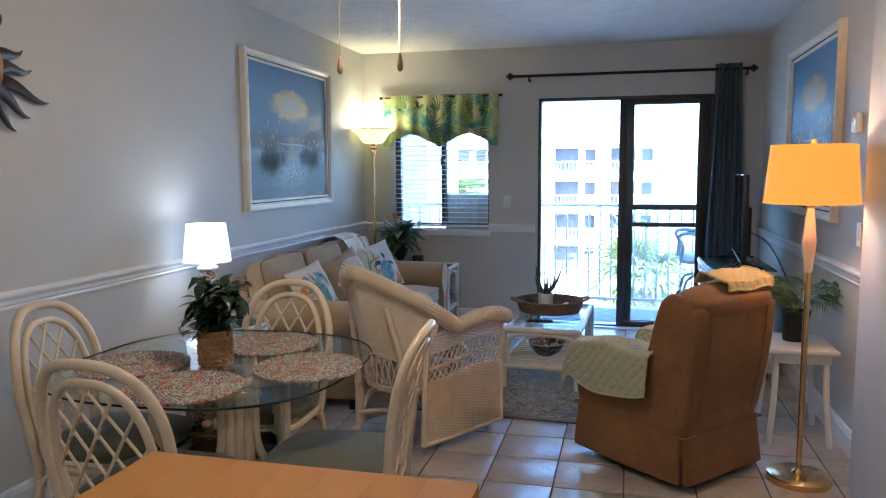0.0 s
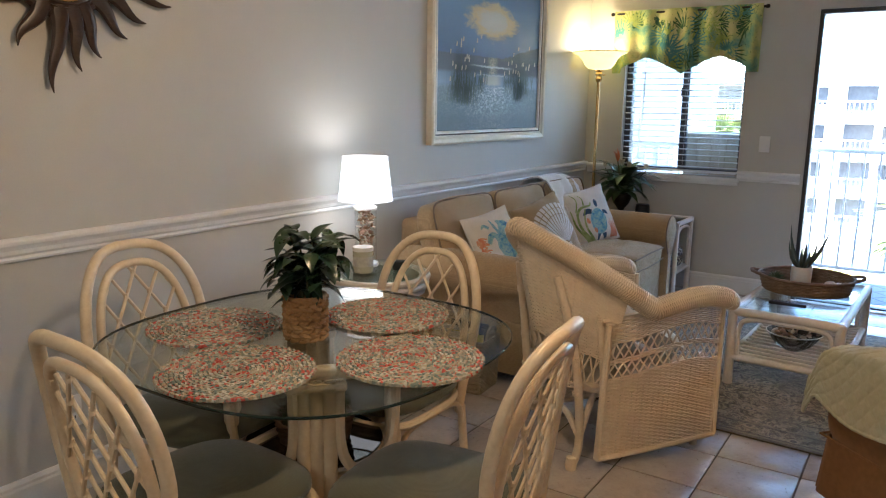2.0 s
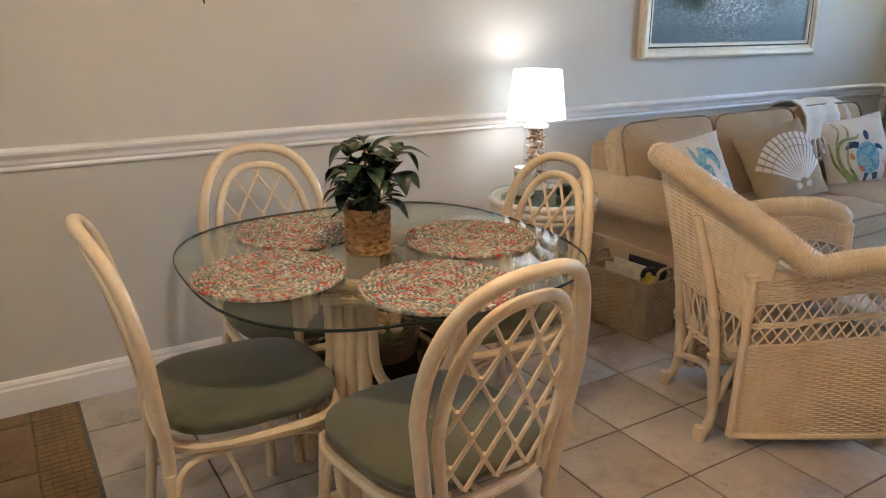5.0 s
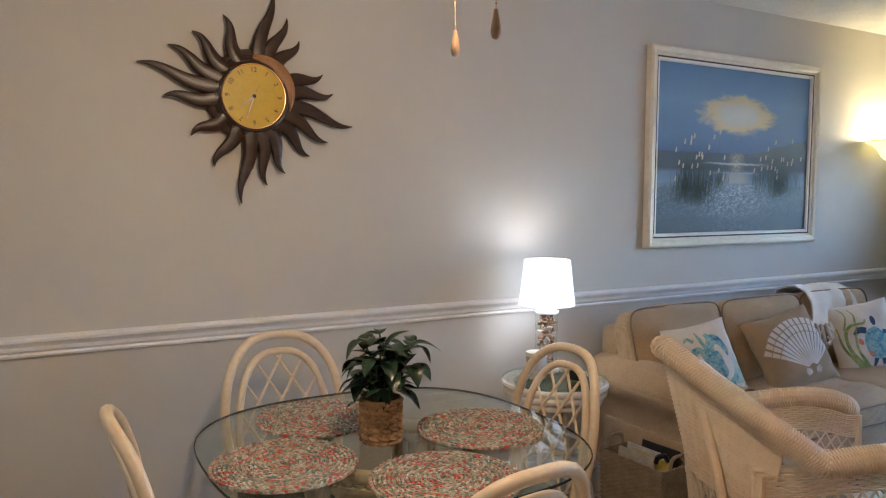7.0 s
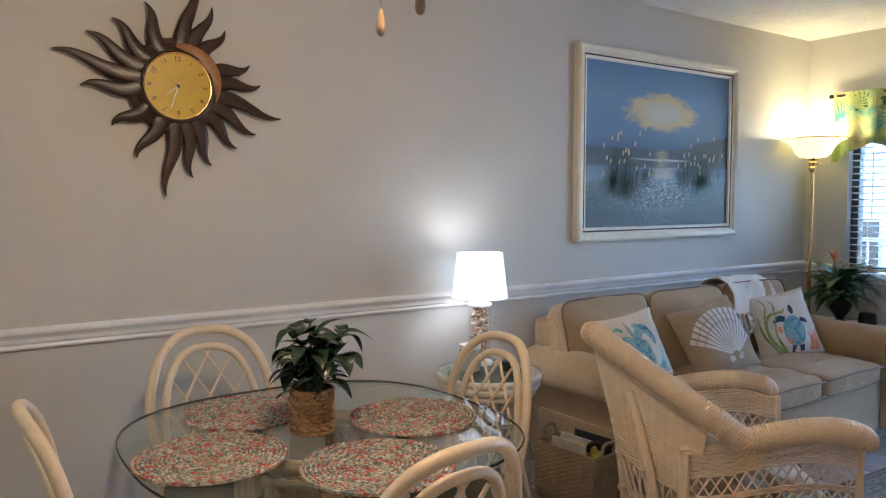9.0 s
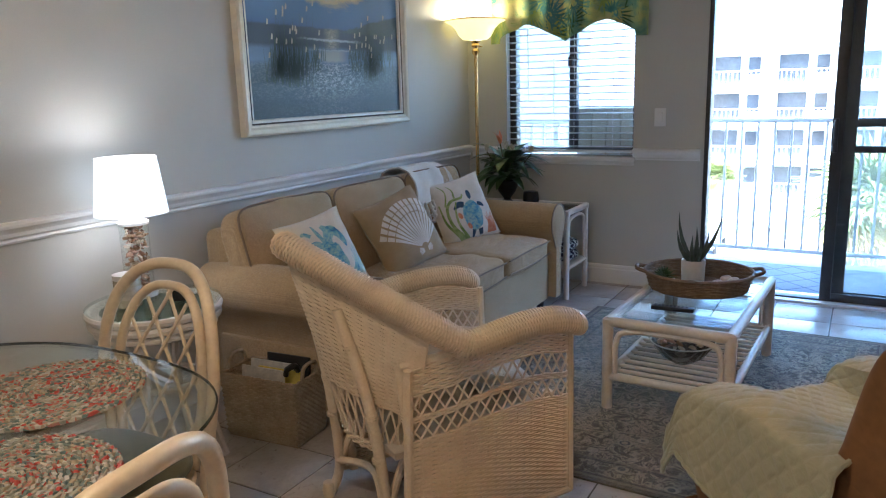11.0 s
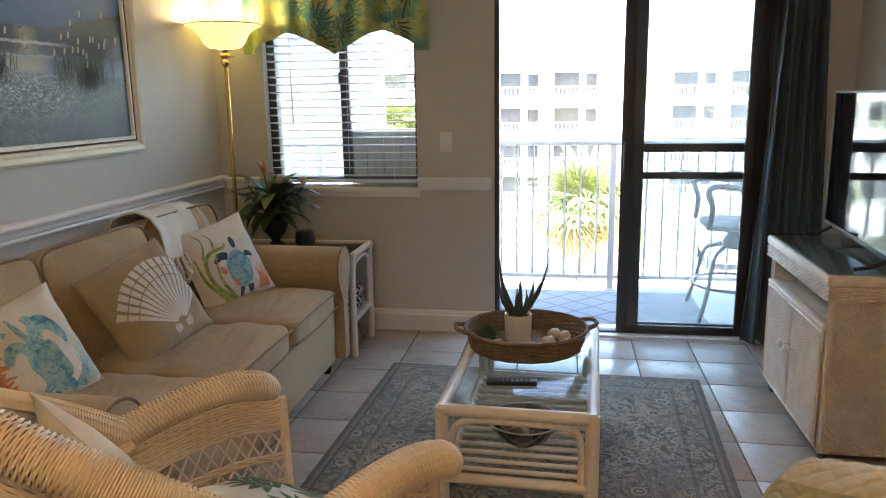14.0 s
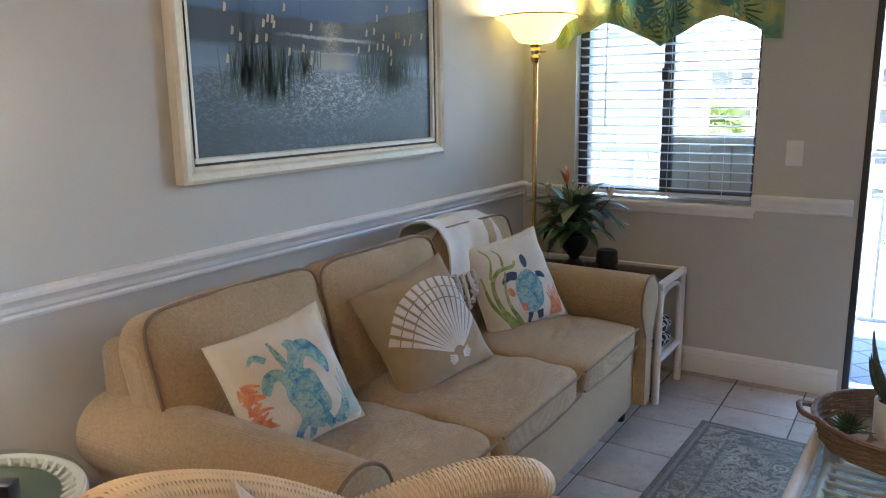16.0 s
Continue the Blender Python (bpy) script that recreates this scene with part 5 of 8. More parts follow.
for x in (0.06, CD - 0.05):
    for y in (0.06, CL - 0.06):
        part("caster", tube(bmesh.new(), [(x - 0.012, y, 0.03), (x + 0.012, y, 0.03)], 0.03, 14), BLACK, cab, "black caster wheel")
        part("caster_fork", bx((x - 0.012, y - 0.012, 0.05), (x + 0.012, y + 0.012, 0.075)), BLACK, cab)

tv = thing("television", pose(1.178, 6.31, CZ, 0, 0, -4), "black flat-screen television standing on the wicker cabinet", "television")
part("case", bx((-0.006, -0.485, 0.045), (0.022, 0.485, 0.635), 0.005), BLACK, tv)
part("rear_housing", bx((0.022, -0.36, 0.09), (0.055, 0.36, 0.42), 0.014), BLACK, tv)
part("screen", bx((-0.0085, -0.475, 0.062), (-0.006, 0.475, 0.626)), SCREEN, tv, "dark glossy screen", False)
bzl = bmesh.new()
for lo, hi in (((-0.485, 0.045), (0.485, 0.061)), ((-0.485, 0.627), (0.485, 0.635)), ((-0.485, 0.061), (-0.477, 0.627)), ((0.477, 0.061), (0.485, 0.627))):
    box(bzl, (-0.011, lo[0], lo[1]), (-0.005, hi[0], hi[1]), 0.001)
part("bezel", bzl, surface("tv_bezel", (0.02, 0.02, 0.022), (0.035, 0.035, 0.038), 6, 80, 0.35, 0.0), tv)
for y in (-0.36, 0.36):
    for s in (-1, 1):
        part("foot", tube(bmesh.new(), [(0.01, y, 0.055), (0.01 + s * 0.06, y, 0.022), (0.01 + s * 0.125, y + 0.005, 0.008)], 0.008, 7), BLACK, tv)
solo("power_cord", bar([(1.22, 6.15, 1.0), (1.32, 6.02, 0.93), (1.39, 5.94, 0.80), (1.45, 5.88, 0.62), (1.465, 5.86, 0.4)], 0.004, 6, smooth=6), BLACK, "thin black power cord hanging behind television", "cord")


# ---- floor lamp ----
SHADE_O = shade_cloth("shade_linen", (0.52, 0.23, 0.045), (1.0, 0.32, 0.02), 0.062)
WOODPALE = surface("lamp_blond_wood", (0.55, 0.42, 0.27), (0.68, 0.55, 0.38), 5, 50, 0.4, 0.08, stretch=(6, 6, 1))
fl = thing("floor_lamp", pose(1.188, 4.255, 0) @ Matrix.Diagonal((1, 1, 0.988, 1)), "brass and blond-wood floor lamp with lit cream drum shade", "lamp")
part("base", turned([(0, 0), (0.138, 0), (0.140, 0.010), (0.138, 0.028), (0.13, 0.034), (0.03, 0.04), (0.014, 0.06), (0, 0.06)], 40), BRASS, fl)
part("pole", tube(bmesh.new(), [(0, 0, 0.04), (0, 0, 0.98)], 0.013, 12), BRASS, fl)
part("wooden_stem", turned([(0.012, 0.975), (0.017, 0.98), (0.029, 1.105), (0.030, 1.118), (0.028, 1.128), (0.015, 1.265), (0.012, 1.27)], 20), WOODPALE, fl, "blond wood double-taper stem")
part("collar", turned([(0.012, 1.265), (0.017, 1.268), (0.017, 1.29), (0.01, 1.294), (0.01, 1.36)], 14), BRASS, fl)
part("shade", thick(turned([(0.197, 1.290), (0.174, 1.548)], 48), 0.002), SHADE_O, fl, "cream linen drum shade glowing orange")
part("shade_rim", tube(bmesh.new(), [(0.198 * math.cos(w), 0.198 * math.sin(w), 1.29) for w in (2 * math.pi * k / 48 for k in range(48))], 0.003, 5, True), SHADE_O, fl)
part("spider", tube(tube(bmesh.new(), [(-0.174, 0, 1.535), (0.174, 0, 1.535)], 0.003, 6), [(0, -0.174, 1.535), (0, 0.174, 1.535)], 0.003, 6), BRASS, fl)
part("finial", turned([(0.004, 1.535), (0.012, 1.545), (0.013, 1.570), (0.008, 1.576), (0, 1.577)], 12), BRASS, fl)

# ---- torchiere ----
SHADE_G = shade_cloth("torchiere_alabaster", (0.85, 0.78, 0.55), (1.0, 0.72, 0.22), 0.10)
to = thing("torchiere_lamp", pose(-1.875, 7.215, 0), "brass torchiere floor lamp with lit alabaster glass bowl", "lamp")
part("base", turned([(0, 0), (0.13, 0), (0.135, 0.012), (0.10, 0.03), (0.02, 0.05), (0, 0.05)], 32), BRASS, to)
part("pole", tube(bmesh.new(), [(0, 0, 0.04), (0, 0, 1.60)], 0.0125, 12), BRASS, to)
part("neck", turned([(0.0125, 1.57), (0.022, 1.58), (0.028, 1.60), (0.020, 1.615), (0.030, 1.635), (0.022, 1.65), (0.036, 1.665), (0.02, 1.67)], 20), BRASS, to)
part("switch_key", tube(bmesh.new(), [(0.02, 0, 1.625), (0.055, 0, 1.628)], 0.004, 6), BRASS, to)
part("bowl", thick(turned([(0.035, 1.668), (0.085, 1.675), (0.112, 1.70), (0.135, 1.745), (0.165, 1.775), (0.208, 1.795), (0.206, 1.800)], 48), 0.004), SHADE_G, to, "cream alabaster glass bowl")
part("rim", tube(bmesh.new(), [(0.207 * math.cos(w), 0.207 * math.sin(w), 1.80) for w in (2 * math.pi * k / 48 for k in range(48))], 0.004, 6, True), BRASS, to)

# ---- lamp table, shell lamp ----
lt = thing("lamp_table", pose(-1.735, 4.285, 0) @ Matrix.Diagonal((1, 1, 1.088, 1)), "round whitewashed rattan side table with green inset top", "table")
GREEN = surface("green_inset", (0.05, 0.075, 0.03), (0.09, 0.115, 0.05), 5, 60, 0.5, 0.2)
part("top", turned([(0, 0.535), (0.185, 0.535), (0.19, 0.548), (0, 0.548)], 40), GREEN, lt, "dark green mat")
for z, r in ((0.545, 0.228), (0.515, 0.222), (0.485, 0.205)):
    part("hoop", tube(bmesh.new(), [(r * math.cos(w), r * math.sin(w), z) for w in (2 * math.pi * k / 44 for k in range(44))], 0.014, 8, True), RATTAN_WHITE, lt)
p = part("glass_top", turned([(0, 0.560), (0.235, 0.560), (0.238, 0.564), (0.235, 0.568), (0, 0.568)], 44), TABLE_GLASS, lt)
p.visible_shadow = False
bmw = bmesh.new()
for k in range(44):
    w = 2 * math.pi * k / 44
    tube(bmw, [(0.19 * math.cos(w), 0.19 * math.sin(w), 0.545), (0.225 * math.cos(w + 0.1), 0.225 * math.sin(w + 0.1), 0.552)], 0.006, 5)
part("rim_wrap", bmw, RATTAN_WHITE, lt)
for k in range(4):
    w = math.pi / 2 * k + 0.5
    part("leg", tube(bmesh.new(), spline([(0.20 * math.cos(w), 0.20 * math.sin(w), 0.53), (0.14 * math.cos(w), 0.14 * math.sin(w), 0.30), (0.21 * math.cos(w), 0.21 * math.sin(w), 0.0)], 8), 0.015, 8), RATTAN_WHITE, lt)
part("lower_hoop", tube(bmesh.new(), [(0.14 * math.cos(w), 0.14 * math.sin(w), 0.29) for w in (2 * math.pi * k / 32 for k in range(32))], 0.011, 8, True), RATTAN_WHITE, lt)

SHADE_W = shade_cloth("shade_white", (0.85, 0.83, 0.80), (1.0, 0.92, 0.86), 0.085)
tl = thing("table_lamp", pose(-1.843, 4.316, 0.618) @ Matrix.Diagonal((1, 1, 0.913, 1)), "shell-filled glass table lamp with bright white shade", "lamp")
part("foot", turned([(0, 0), (0.06, 0), (0.062, 0.012), (0.058, 0.02), (0, 0.02)], 28), PLASTIC_W, tl)
g = part("glass_body", turned([(0.052, 0.02), (0.052, 0.30)], 32), GLASS, tl, "clear glass cylinder")
g.visible_shadow = False
part("cap", turned([(0, 0.30), (0.054, 0.30), (0.056, 0.312), (0.03, 0.325), (0.012, 0.33), (0.012, 0.36), (0, 0.36)], 28), PLASTIC_W, tl)
SHELL = []
for nm, d, l in (("shell_pink", (0.50, 0.30, 0.22), (0.68, 0.46, 0.36)), ("shell_cream", (0.62, 0.52, 0.40), (0.78, 0.70, 0.58)), ("shell_tan", (0.34, 0.20, 0.11), (0.50, 0.33, 0.20))):
    SHELL.append(surface(nm, d, l, 30, 120, 0.4, 0.3, 0.001))


def shell(bm, c, s, rnd):
    """A small ridged scallop or whelk."""
    m = Matrix.Translation(c) @ Euler((rnd.uniform(0, 6), rnd.uniform(0, 6), rnd.uniform(0, 6))).to_matrix().to_4x4()
    if rnd.random() < 0.5:
        g = [[bm.verts.new(m @ Vector((s * f * math.cos(w) * (1 + 0.05 * math.cos(w * 14)), s * f * math.sin(w), s * 0.35 * (1 - f * f)))) for f in (0.1, 0.5, 1.0)] for w in (-1.2 + 2.4 * k / 7 for k in range(8))]
        for A, B in zip(g, g[1:]):
            for i in range(2):
                bm.faces.new((A[i], A[i + 1], B[i + 1], B[i]))
    else:
        prof = [(0, -1.0), (0.14, -0.7), (0.22, -0.45), (0.18, -0.42), (0.34, -0.1), (0.28, -0.06), (0.42, 0.3), (0.25, 0.75), (0, 0.95)]
        rings = [[bm.verts.new(m @ Vector((s * r * math.cos(w), s * r * math.sin(w) * 0.85, s * z))) for w in (2 * math.pi * k / 7 for k in range(7))] for r, z in prof[1:-1]]
        for A, B in zip(rings, rings[1:]):
            for k in range(7):
                bm.faces.new((A[k], A[(k + 1) % 7], B[(k + 1) % 7], B[k]))


rnd = random.Random(4)
bms = [bmesh.new() for _ in SHELL]
for i in range(190):
    w, r, z = rnd.uniform(0, 6.283), 0.038 * math.sqrt(rnd.random()), rnd.uniform(0.035, 0.285)
    shell(bms[i % 3], (r * math.cos(w), r * math.sin(w), z), rnd.uniform(0.012, 0.021), rnd)
for b_, mt in zip(bms, SHELL):
    tagged(part("shells", b_, mt, tl, "assorted seashells"), kind="stuff")
part("shade", thick(turned([(0.130, 0.345), (0.118, 0.46), (0.106, 0.572)], 44), 0.002), SHADE_W, tl, "white fabric shade glowing")
part("harp", tube(bmesh.new(), spline([(0.012, 0, 0.36), (0.05, 0, 0.44), (0.0, 0, 0.565), (-0.05, 0, 0.44), (-0.012, 0, 0.36)], 6), 0.002, 5), BRASS, tl)

# ---- end table ----
et = thing("end_table", pose(0, 0, 0), "whitewashed rattan end table with dark glass top and shelf", "table")
ex0, ex1, ey0, ey1, ez = -1.98, -1.085, 6.90, 7.30, 0.575
for x in (ex0 + 0.02, ex1 - 0.02):
    for y in (ey0 + 0.02, ey1 - 0.02):
        part("leg", tube(bmesh.new(), [(x, y, 0), (x, y, ez - 0.01)], 0.019, 10), RATTAN_WHITE, et)
for y in (ey0 + 0.02, ey1 - 0.02):
    part("top_rail", tube(bmesh.new(), [(ex0, y, ez - 0.015), (ex1, y, ez - 0.015)], 0.019, 10), RATTAN_WHITE, et)
    part("shelf_rail", tube(bmesh.new(), [(ex0 + 0.02, y, 0.20), (ex1 - 0.02, y, 0.20)], 0.014, 8), RATTAN_WHITE, et)
for x in (ex0 + 0.02, ex1 - 0.02):
    part("top_rail", tube(bmesh.new(), [(x, ey0, ez - 0.015), (x, ey1, ez - 0.015)], 0.019, 10), RATTAN_WHITE, et)
    part("shelf_rail", tube(bmesh.new(), [(x, ey0 + 0.02, 0.20), (x, ey1 - 0.02, 0.20)], 0.014, 8), RATTAN_WHITE, et)
    part("arch", tube(bmesh.new(), spline([(x, ey0 + 0.05, 0.20), (x, ey0 + 0.05, 0.44), (x, ey0 + 0.10, 0.515), (x, ey1 - 0.10, 0.515), (x, ey1 - 0.05, 0.44), (x, ey1 - 0.05, 0.20)], 6), 0.011, 8), RATTAN_WHITE, et)
part("glass_top", bx((ex0 + 0.03, ey0 + 0.03, ez - 0.008), (ex1 - 0.03, ey1 - 0.03, ez), 0.002), glass_pane("dark_table_glass", (0.25, 0.24, 0.22), 0.12), et, "dark glass inset")
part("shelf", bx((ex0 + 0.02, ey0 + 0.02, 0.205), (ex1 - 0.02, ey1 - 0.02, 0.217), 0.003), RATTAN_WHITE, et)

# ---- palm side table by the recliner ----
pt = thing("plant_stand", pose(1.285, 4.90, 0), "small white painted square side table", "table")
part("top", bx((-0.17, -0.21, 0.485), (0.17, 0.21, 0.51), 0.008), PLASTIC_W, pt)
part("apron", bx((-0.14, -0.18, 0.43), (0.14, 0.18, 0.485), 0.006), PLASTIC_W, pt)
for sx in (-1, 1):
    for sy in (-1, 1):
        part("leg", tube(bmesh.new(), spline([(sx * 0.12, sy * 0.16, 0.45), (sx * 0.125, sy * 0.165, 0.25), (sx * 0.145, sy * 0.185, 0.0)], 5), 0.016, 8, radii=None), PLASTIC_W, pt)


# ---- paintings ----
def seascape():
    """Dusk over a beach: sky with a glowing cloud, dark hills, a moonlit path over water, foam and dune."""
    m, nt, bs = nodes_of("seascape_canvas")
    v = coords(nt)
    sp = nt.nodes.new("ShaderNodeSeparateXYZ")
    nt.links.new(v, sp.inputs[0])
    x, z = sp.outputs[0], sp.outputs[2]
    n1, n2, n3 = noise_tex(nt, v, 9, 5, 0.7, 0.8), noise_tex(nt, coords(nt, (1, 1, 2.2)), 46, 4, 0.7, 1.2), noise_tex(nt, v, 90, 3, 0.6)
    wob = mathn(nt, "SUBTRACT", n1, 0.5)
    zz = mathn(nt, "ADD", z, mathn(nt, "MULTIPLY", wob, 0.03))
    f = mathn(nt, "ADD", mathn(nt, "DIVIDE", zz, 0.91), 0.5)
    ax = mathn(nt, "ABSOLUTE", x)
    base = ramp(nt, f, [(0.05, (0.012, 0.028, 0.042)), (0.20, (0.030, 0.062, 0.088)), (0.27, (0.055, 0.095, 0.14)), (0.30, (0.13, 0.19, 0.30)), (0.36, (0.10, 0.15, 0.24)), (0.385, (0.022, 0.034, 0.055)), (0.48, (0.020, 0.032, 0.058)), (0.49, (0.045, 0.095, 0.22)), (0.58, (0.085, 0.17, 0.34)), (0.80, (0.15, 0.27, 0.45)), (1.0, (0.11, 0.21, 0.38))])
    # wooded headland on one side of the horizon
    hill = mathn(nt, "SUBTRACT", mathn(nt, "ADD", mathn(nt, "MULTIPLY", mathn(nt, "SUBTRACT", x, 0.14), 0.22), mathn(nt, "MULTIPLY", wob, 0.05)), mathn(nt, "ADD", z, 0.012))
    land = mathn(nt, "MULTIPLY", mathn(nt, "GREATER_THAN", z, -0.03), ramp(nt, hill, [(0.0, (0, 0, 0)), (0.012, (0.9, 0.9, 0.9))]))
    c = mixc(nt, land, base, ramp(nt, n3, [(0.4, (0.025, 0.045, 0.045)), (0.7, (0.07, 0.10, 0.10))]))
    # glowing cloud: pale heart, golden rim
    dx, dz = mathn(nt, "DIVIDE", x, 0.36), mathn(nt, "DIVIDE", mathn(nt, "SUBTRACT", z, 0.205), 0.125)
    r = mathn(nt, "SQRT", mathn(nt, "ADD", mathn(nt, "MULTIPLY", dx, dx), mathn(nt, "MULTIPLY", dz, dz)))
    r = mathn(nt, "ADD", r, mathn(nt, "MULTIPLY", mathn(nt, "SUBTRACT", noise_tex(nt, coords(nt, (1, 1, 3)), 7, 4, 0.6, 0.5), 0.5), 0.9))
    cloud = ramp(nt, r, [(0.0, (0.58, 0.58, 0.52)), (0.42, (0.55, 0.54, 0.46)), (0.62, (0.60, 0.50, 0.26)), (0.9, (0.48, 0.42, 0.27)), (1.05, (0.2, 0.3, 0.42))])
    c = mixc(nt, ramp(nt, r, [(0.7, (0.92, 0.92, 0.92)), (1.1, (0, 0, 0))]), c, cloud)
    # light path on the water
    path = mathn(nt, "MULTIPLY", ramp(nt, ax, [(0.0, (1, 1, 1)), (0.075, (0, 0, 0))]), mathn(nt, "MULTIPLY", ramp(nt, f, [(0.36, (0, 0, 0)), (0.375, (0.8, 0.8, 0.8)), (0.48, (0.8, 0.8, 0.8)), (0.49, (0, 0, 0))]), ramp(nt, n2, [(0.42, (0.25, 0.25, 0.25)), (0.58, (1, 1, 1))])))
    c = mixc(nt, path, c, (0.50, 0.46, 0.33))
    wet = mathn(nt, "MULTIPLY", ramp(nt, ax, [(0.05, (0.5, 0.5, 0.5)), (0.14, (0, 0, 0))]), ramp(nt, f, [(0.285, (0, 0, 0)), (0.305, (1, 1, 1)), (0.35, (0.9, 0.9, 0.9)), (0.365, (0, 0, 0))]))
    c = mixc(nt, wet, c, (0.56, 0.50, 0.33))
    # breaker and foam
    bz = mathn(nt, "ADD", mathn(nt, "ADD", z, 0.073), mathn(nt, "MULTIPLY", wob, 0.03))
    brk = mathn(nt, "MULTIPLY", ramp(nt, mathn(nt, "ABSOLUTE", bz), [(0.003, (0.8, 0.8, 0.8)), (0.007, (0, 0, 0))]), ramp(nt, ax, [(0.14, (1, 1, 1)), (0.30, (0, 0, 0))]))
    c = mixc(nt, brk, c, (0.52, 0.55, 0.58))
    edge = mathn(nt, "MULTIPLY", ramp(nt, mathn(nt, "ABSOLUTE", mathn(nt, "ADD", bz, 0.053)), [(0.002, (0.6, 0.6, 0.6)), (0.005, (0, 0, 0))]), ramp(nt, ax, [(0.12, (1, 1, 1)), (0.24, (0, 0, 0))]))
    c = mixc(nt, edge, c, (0.50, 0.52, 0.52))
    foam = mathn(nt, "MULTIPLY", ramp(nt, n2, [(0.47, (0, 0, 0)), (0.62, (1, 1, 1))]), ramp(nt, f, [(0.07, (0.15, 0.15, 0.15)), (0.20, (0.9, 0.9, 0.9)), (0.28, (0.9, 0.9, 0.9)), (0.295, (0, 0, 0))]))
    foam = mathn(nt, "MULTIPLY", foam, ramp(nt, ax, [(0.10, (1, 1, 1)), (0.30, (0.4, 0.4, 0.4)), (0.5, (0.2, 0.2, 0.2))]))
    c = mixc(nt, foam, c, (0.48, 0.50, 0.54))
    nt.links.new(c, bs.inputs["Base Color"])
    bs.inputs["Roughness"].default_value = 0.45
    bump(nt, bs, mathn(nt, "ADD", n2, n3), 0.35, 0.002)
    return m


SEA = seascape()
REED = surface("painted_reeds", (0.020, 0.045, 0.034), (0.05, 0.08, 0.06), 10, 60, 0.5, 0.2)
REED_TIP = surface("painted_reed_tips", (0.38, 0.31, 0.22), (0.58, 0.52, 0.42), 10, 60, 0.5, 0.2)


def framed_picture(m, w, h, seed, label):
    """Local x along the wall, z up, y towards the wall behind."""
    p = thing("painting", m, label, "painting")
    fw = 0.075
    part("canvas", bx((-w / 2 + fw, -0.012, -h / 2 + fw), (w / 2 - fw, 0.0, h / 2 - fw)), SEA, p, "dusk seascape with reeds and moonlit surf", False)
    prof = [(0.0, 0.0), (0.0, -0.036), (0.012, -0.044), (0.030, -0.040), (0.040, -0.030), (0.050, -0.030), (0.052, -0.024)]
    for nm, mt, pr in (("frame", FRAME_CREAM, prof), ("groove", DARK, [(0.052, -0.026), (0.056, -0.020), (0.060, -0.020)]), ("slip", SLIP, [(0.060, -0.026), (0.072, -0.024), (fw + 0.002, -0.014)])):
        bm = bmesh.new()
        rings = []
        for a, y in pr:
            rings.append([bm.verts.new((sx * (w / 2 - a), y, sz * (h / 2 - a))) for sx, sz in ((-1, -1), (1, -1), (1, 1), (-1, 1))])
        for A, B in zip(rings, rings[1:]):
            for k in range(4):
                bm.faces.new((A[k], A[(k + 1) % 4], B[(k + 1) % 4], B[k]))
        part(nm, bm, mt, p, smooth=False)
    rnd = random.Random(seed)
    reeds, tips = bmesh.new(), bmesh.new()
    for cx, cz, cnt, hh in ((-0.31, -0.27, 70, 0.30), (-0.16, -0.20, 36, 0.15), (0.22, -0.19, 40, 0.18), (0.36, -0.24, 60, 0.27), (-0.43, -0.25, 56, 0.27), (0.46, -0.20, 30, 0.22)):
        for i in range(cnt):
            x0, z0, L = cx + rnd.gauss(0, 0.05), cz + rnd.uniform(-0.05, 0.04), hh * rnd.uniform(0.4, 1.15)
            x1 = x0 + rnd.uniform(-0.03, 0.05)
            if abs(x1) > w / 2 - fw - 0.01 or abs(x0) > w / 2 - fw - 0.01:
                continue
            a, b, t = Vector((x0, -0.0135, z0)), Vector((x1, -0.0135, z0 + L)), 0.0028
            reeds.faces.new([reeds.verts.new(q) for q in (a - Vector((t, 0, 0)), a + Vector((t, 0, 0)), b)])
            if rnd.random() < 0.16:
                tips.faces.new([tips.verts.new(b + Vector((dx, -0.0006, dz))) for dx, dz in ((-0.006, -0.012), (0.006, -0.010), (0.010, 0.012), (0.0, 0.018))])
    part("reeds", reeds, REED, p, "painted dark beach grasses", False)
    tagged(part("seed_head", tips, REED_TIP, p, "painted pale seed heads", False), kind="stuff")
    return p


framed_picture(pose(XL + 0.001, 5.833, 1.695, 0, 0, 90), 1.44, 1.08, 2, "large cream-framed seascape painting hung above the sofa")
framed_picture(pose(XR - 0.001, 5.705, 1.672, 0, 0, -90), 1.29, 1.08, 7, "large cream-framed blue seascape painting beside the television")


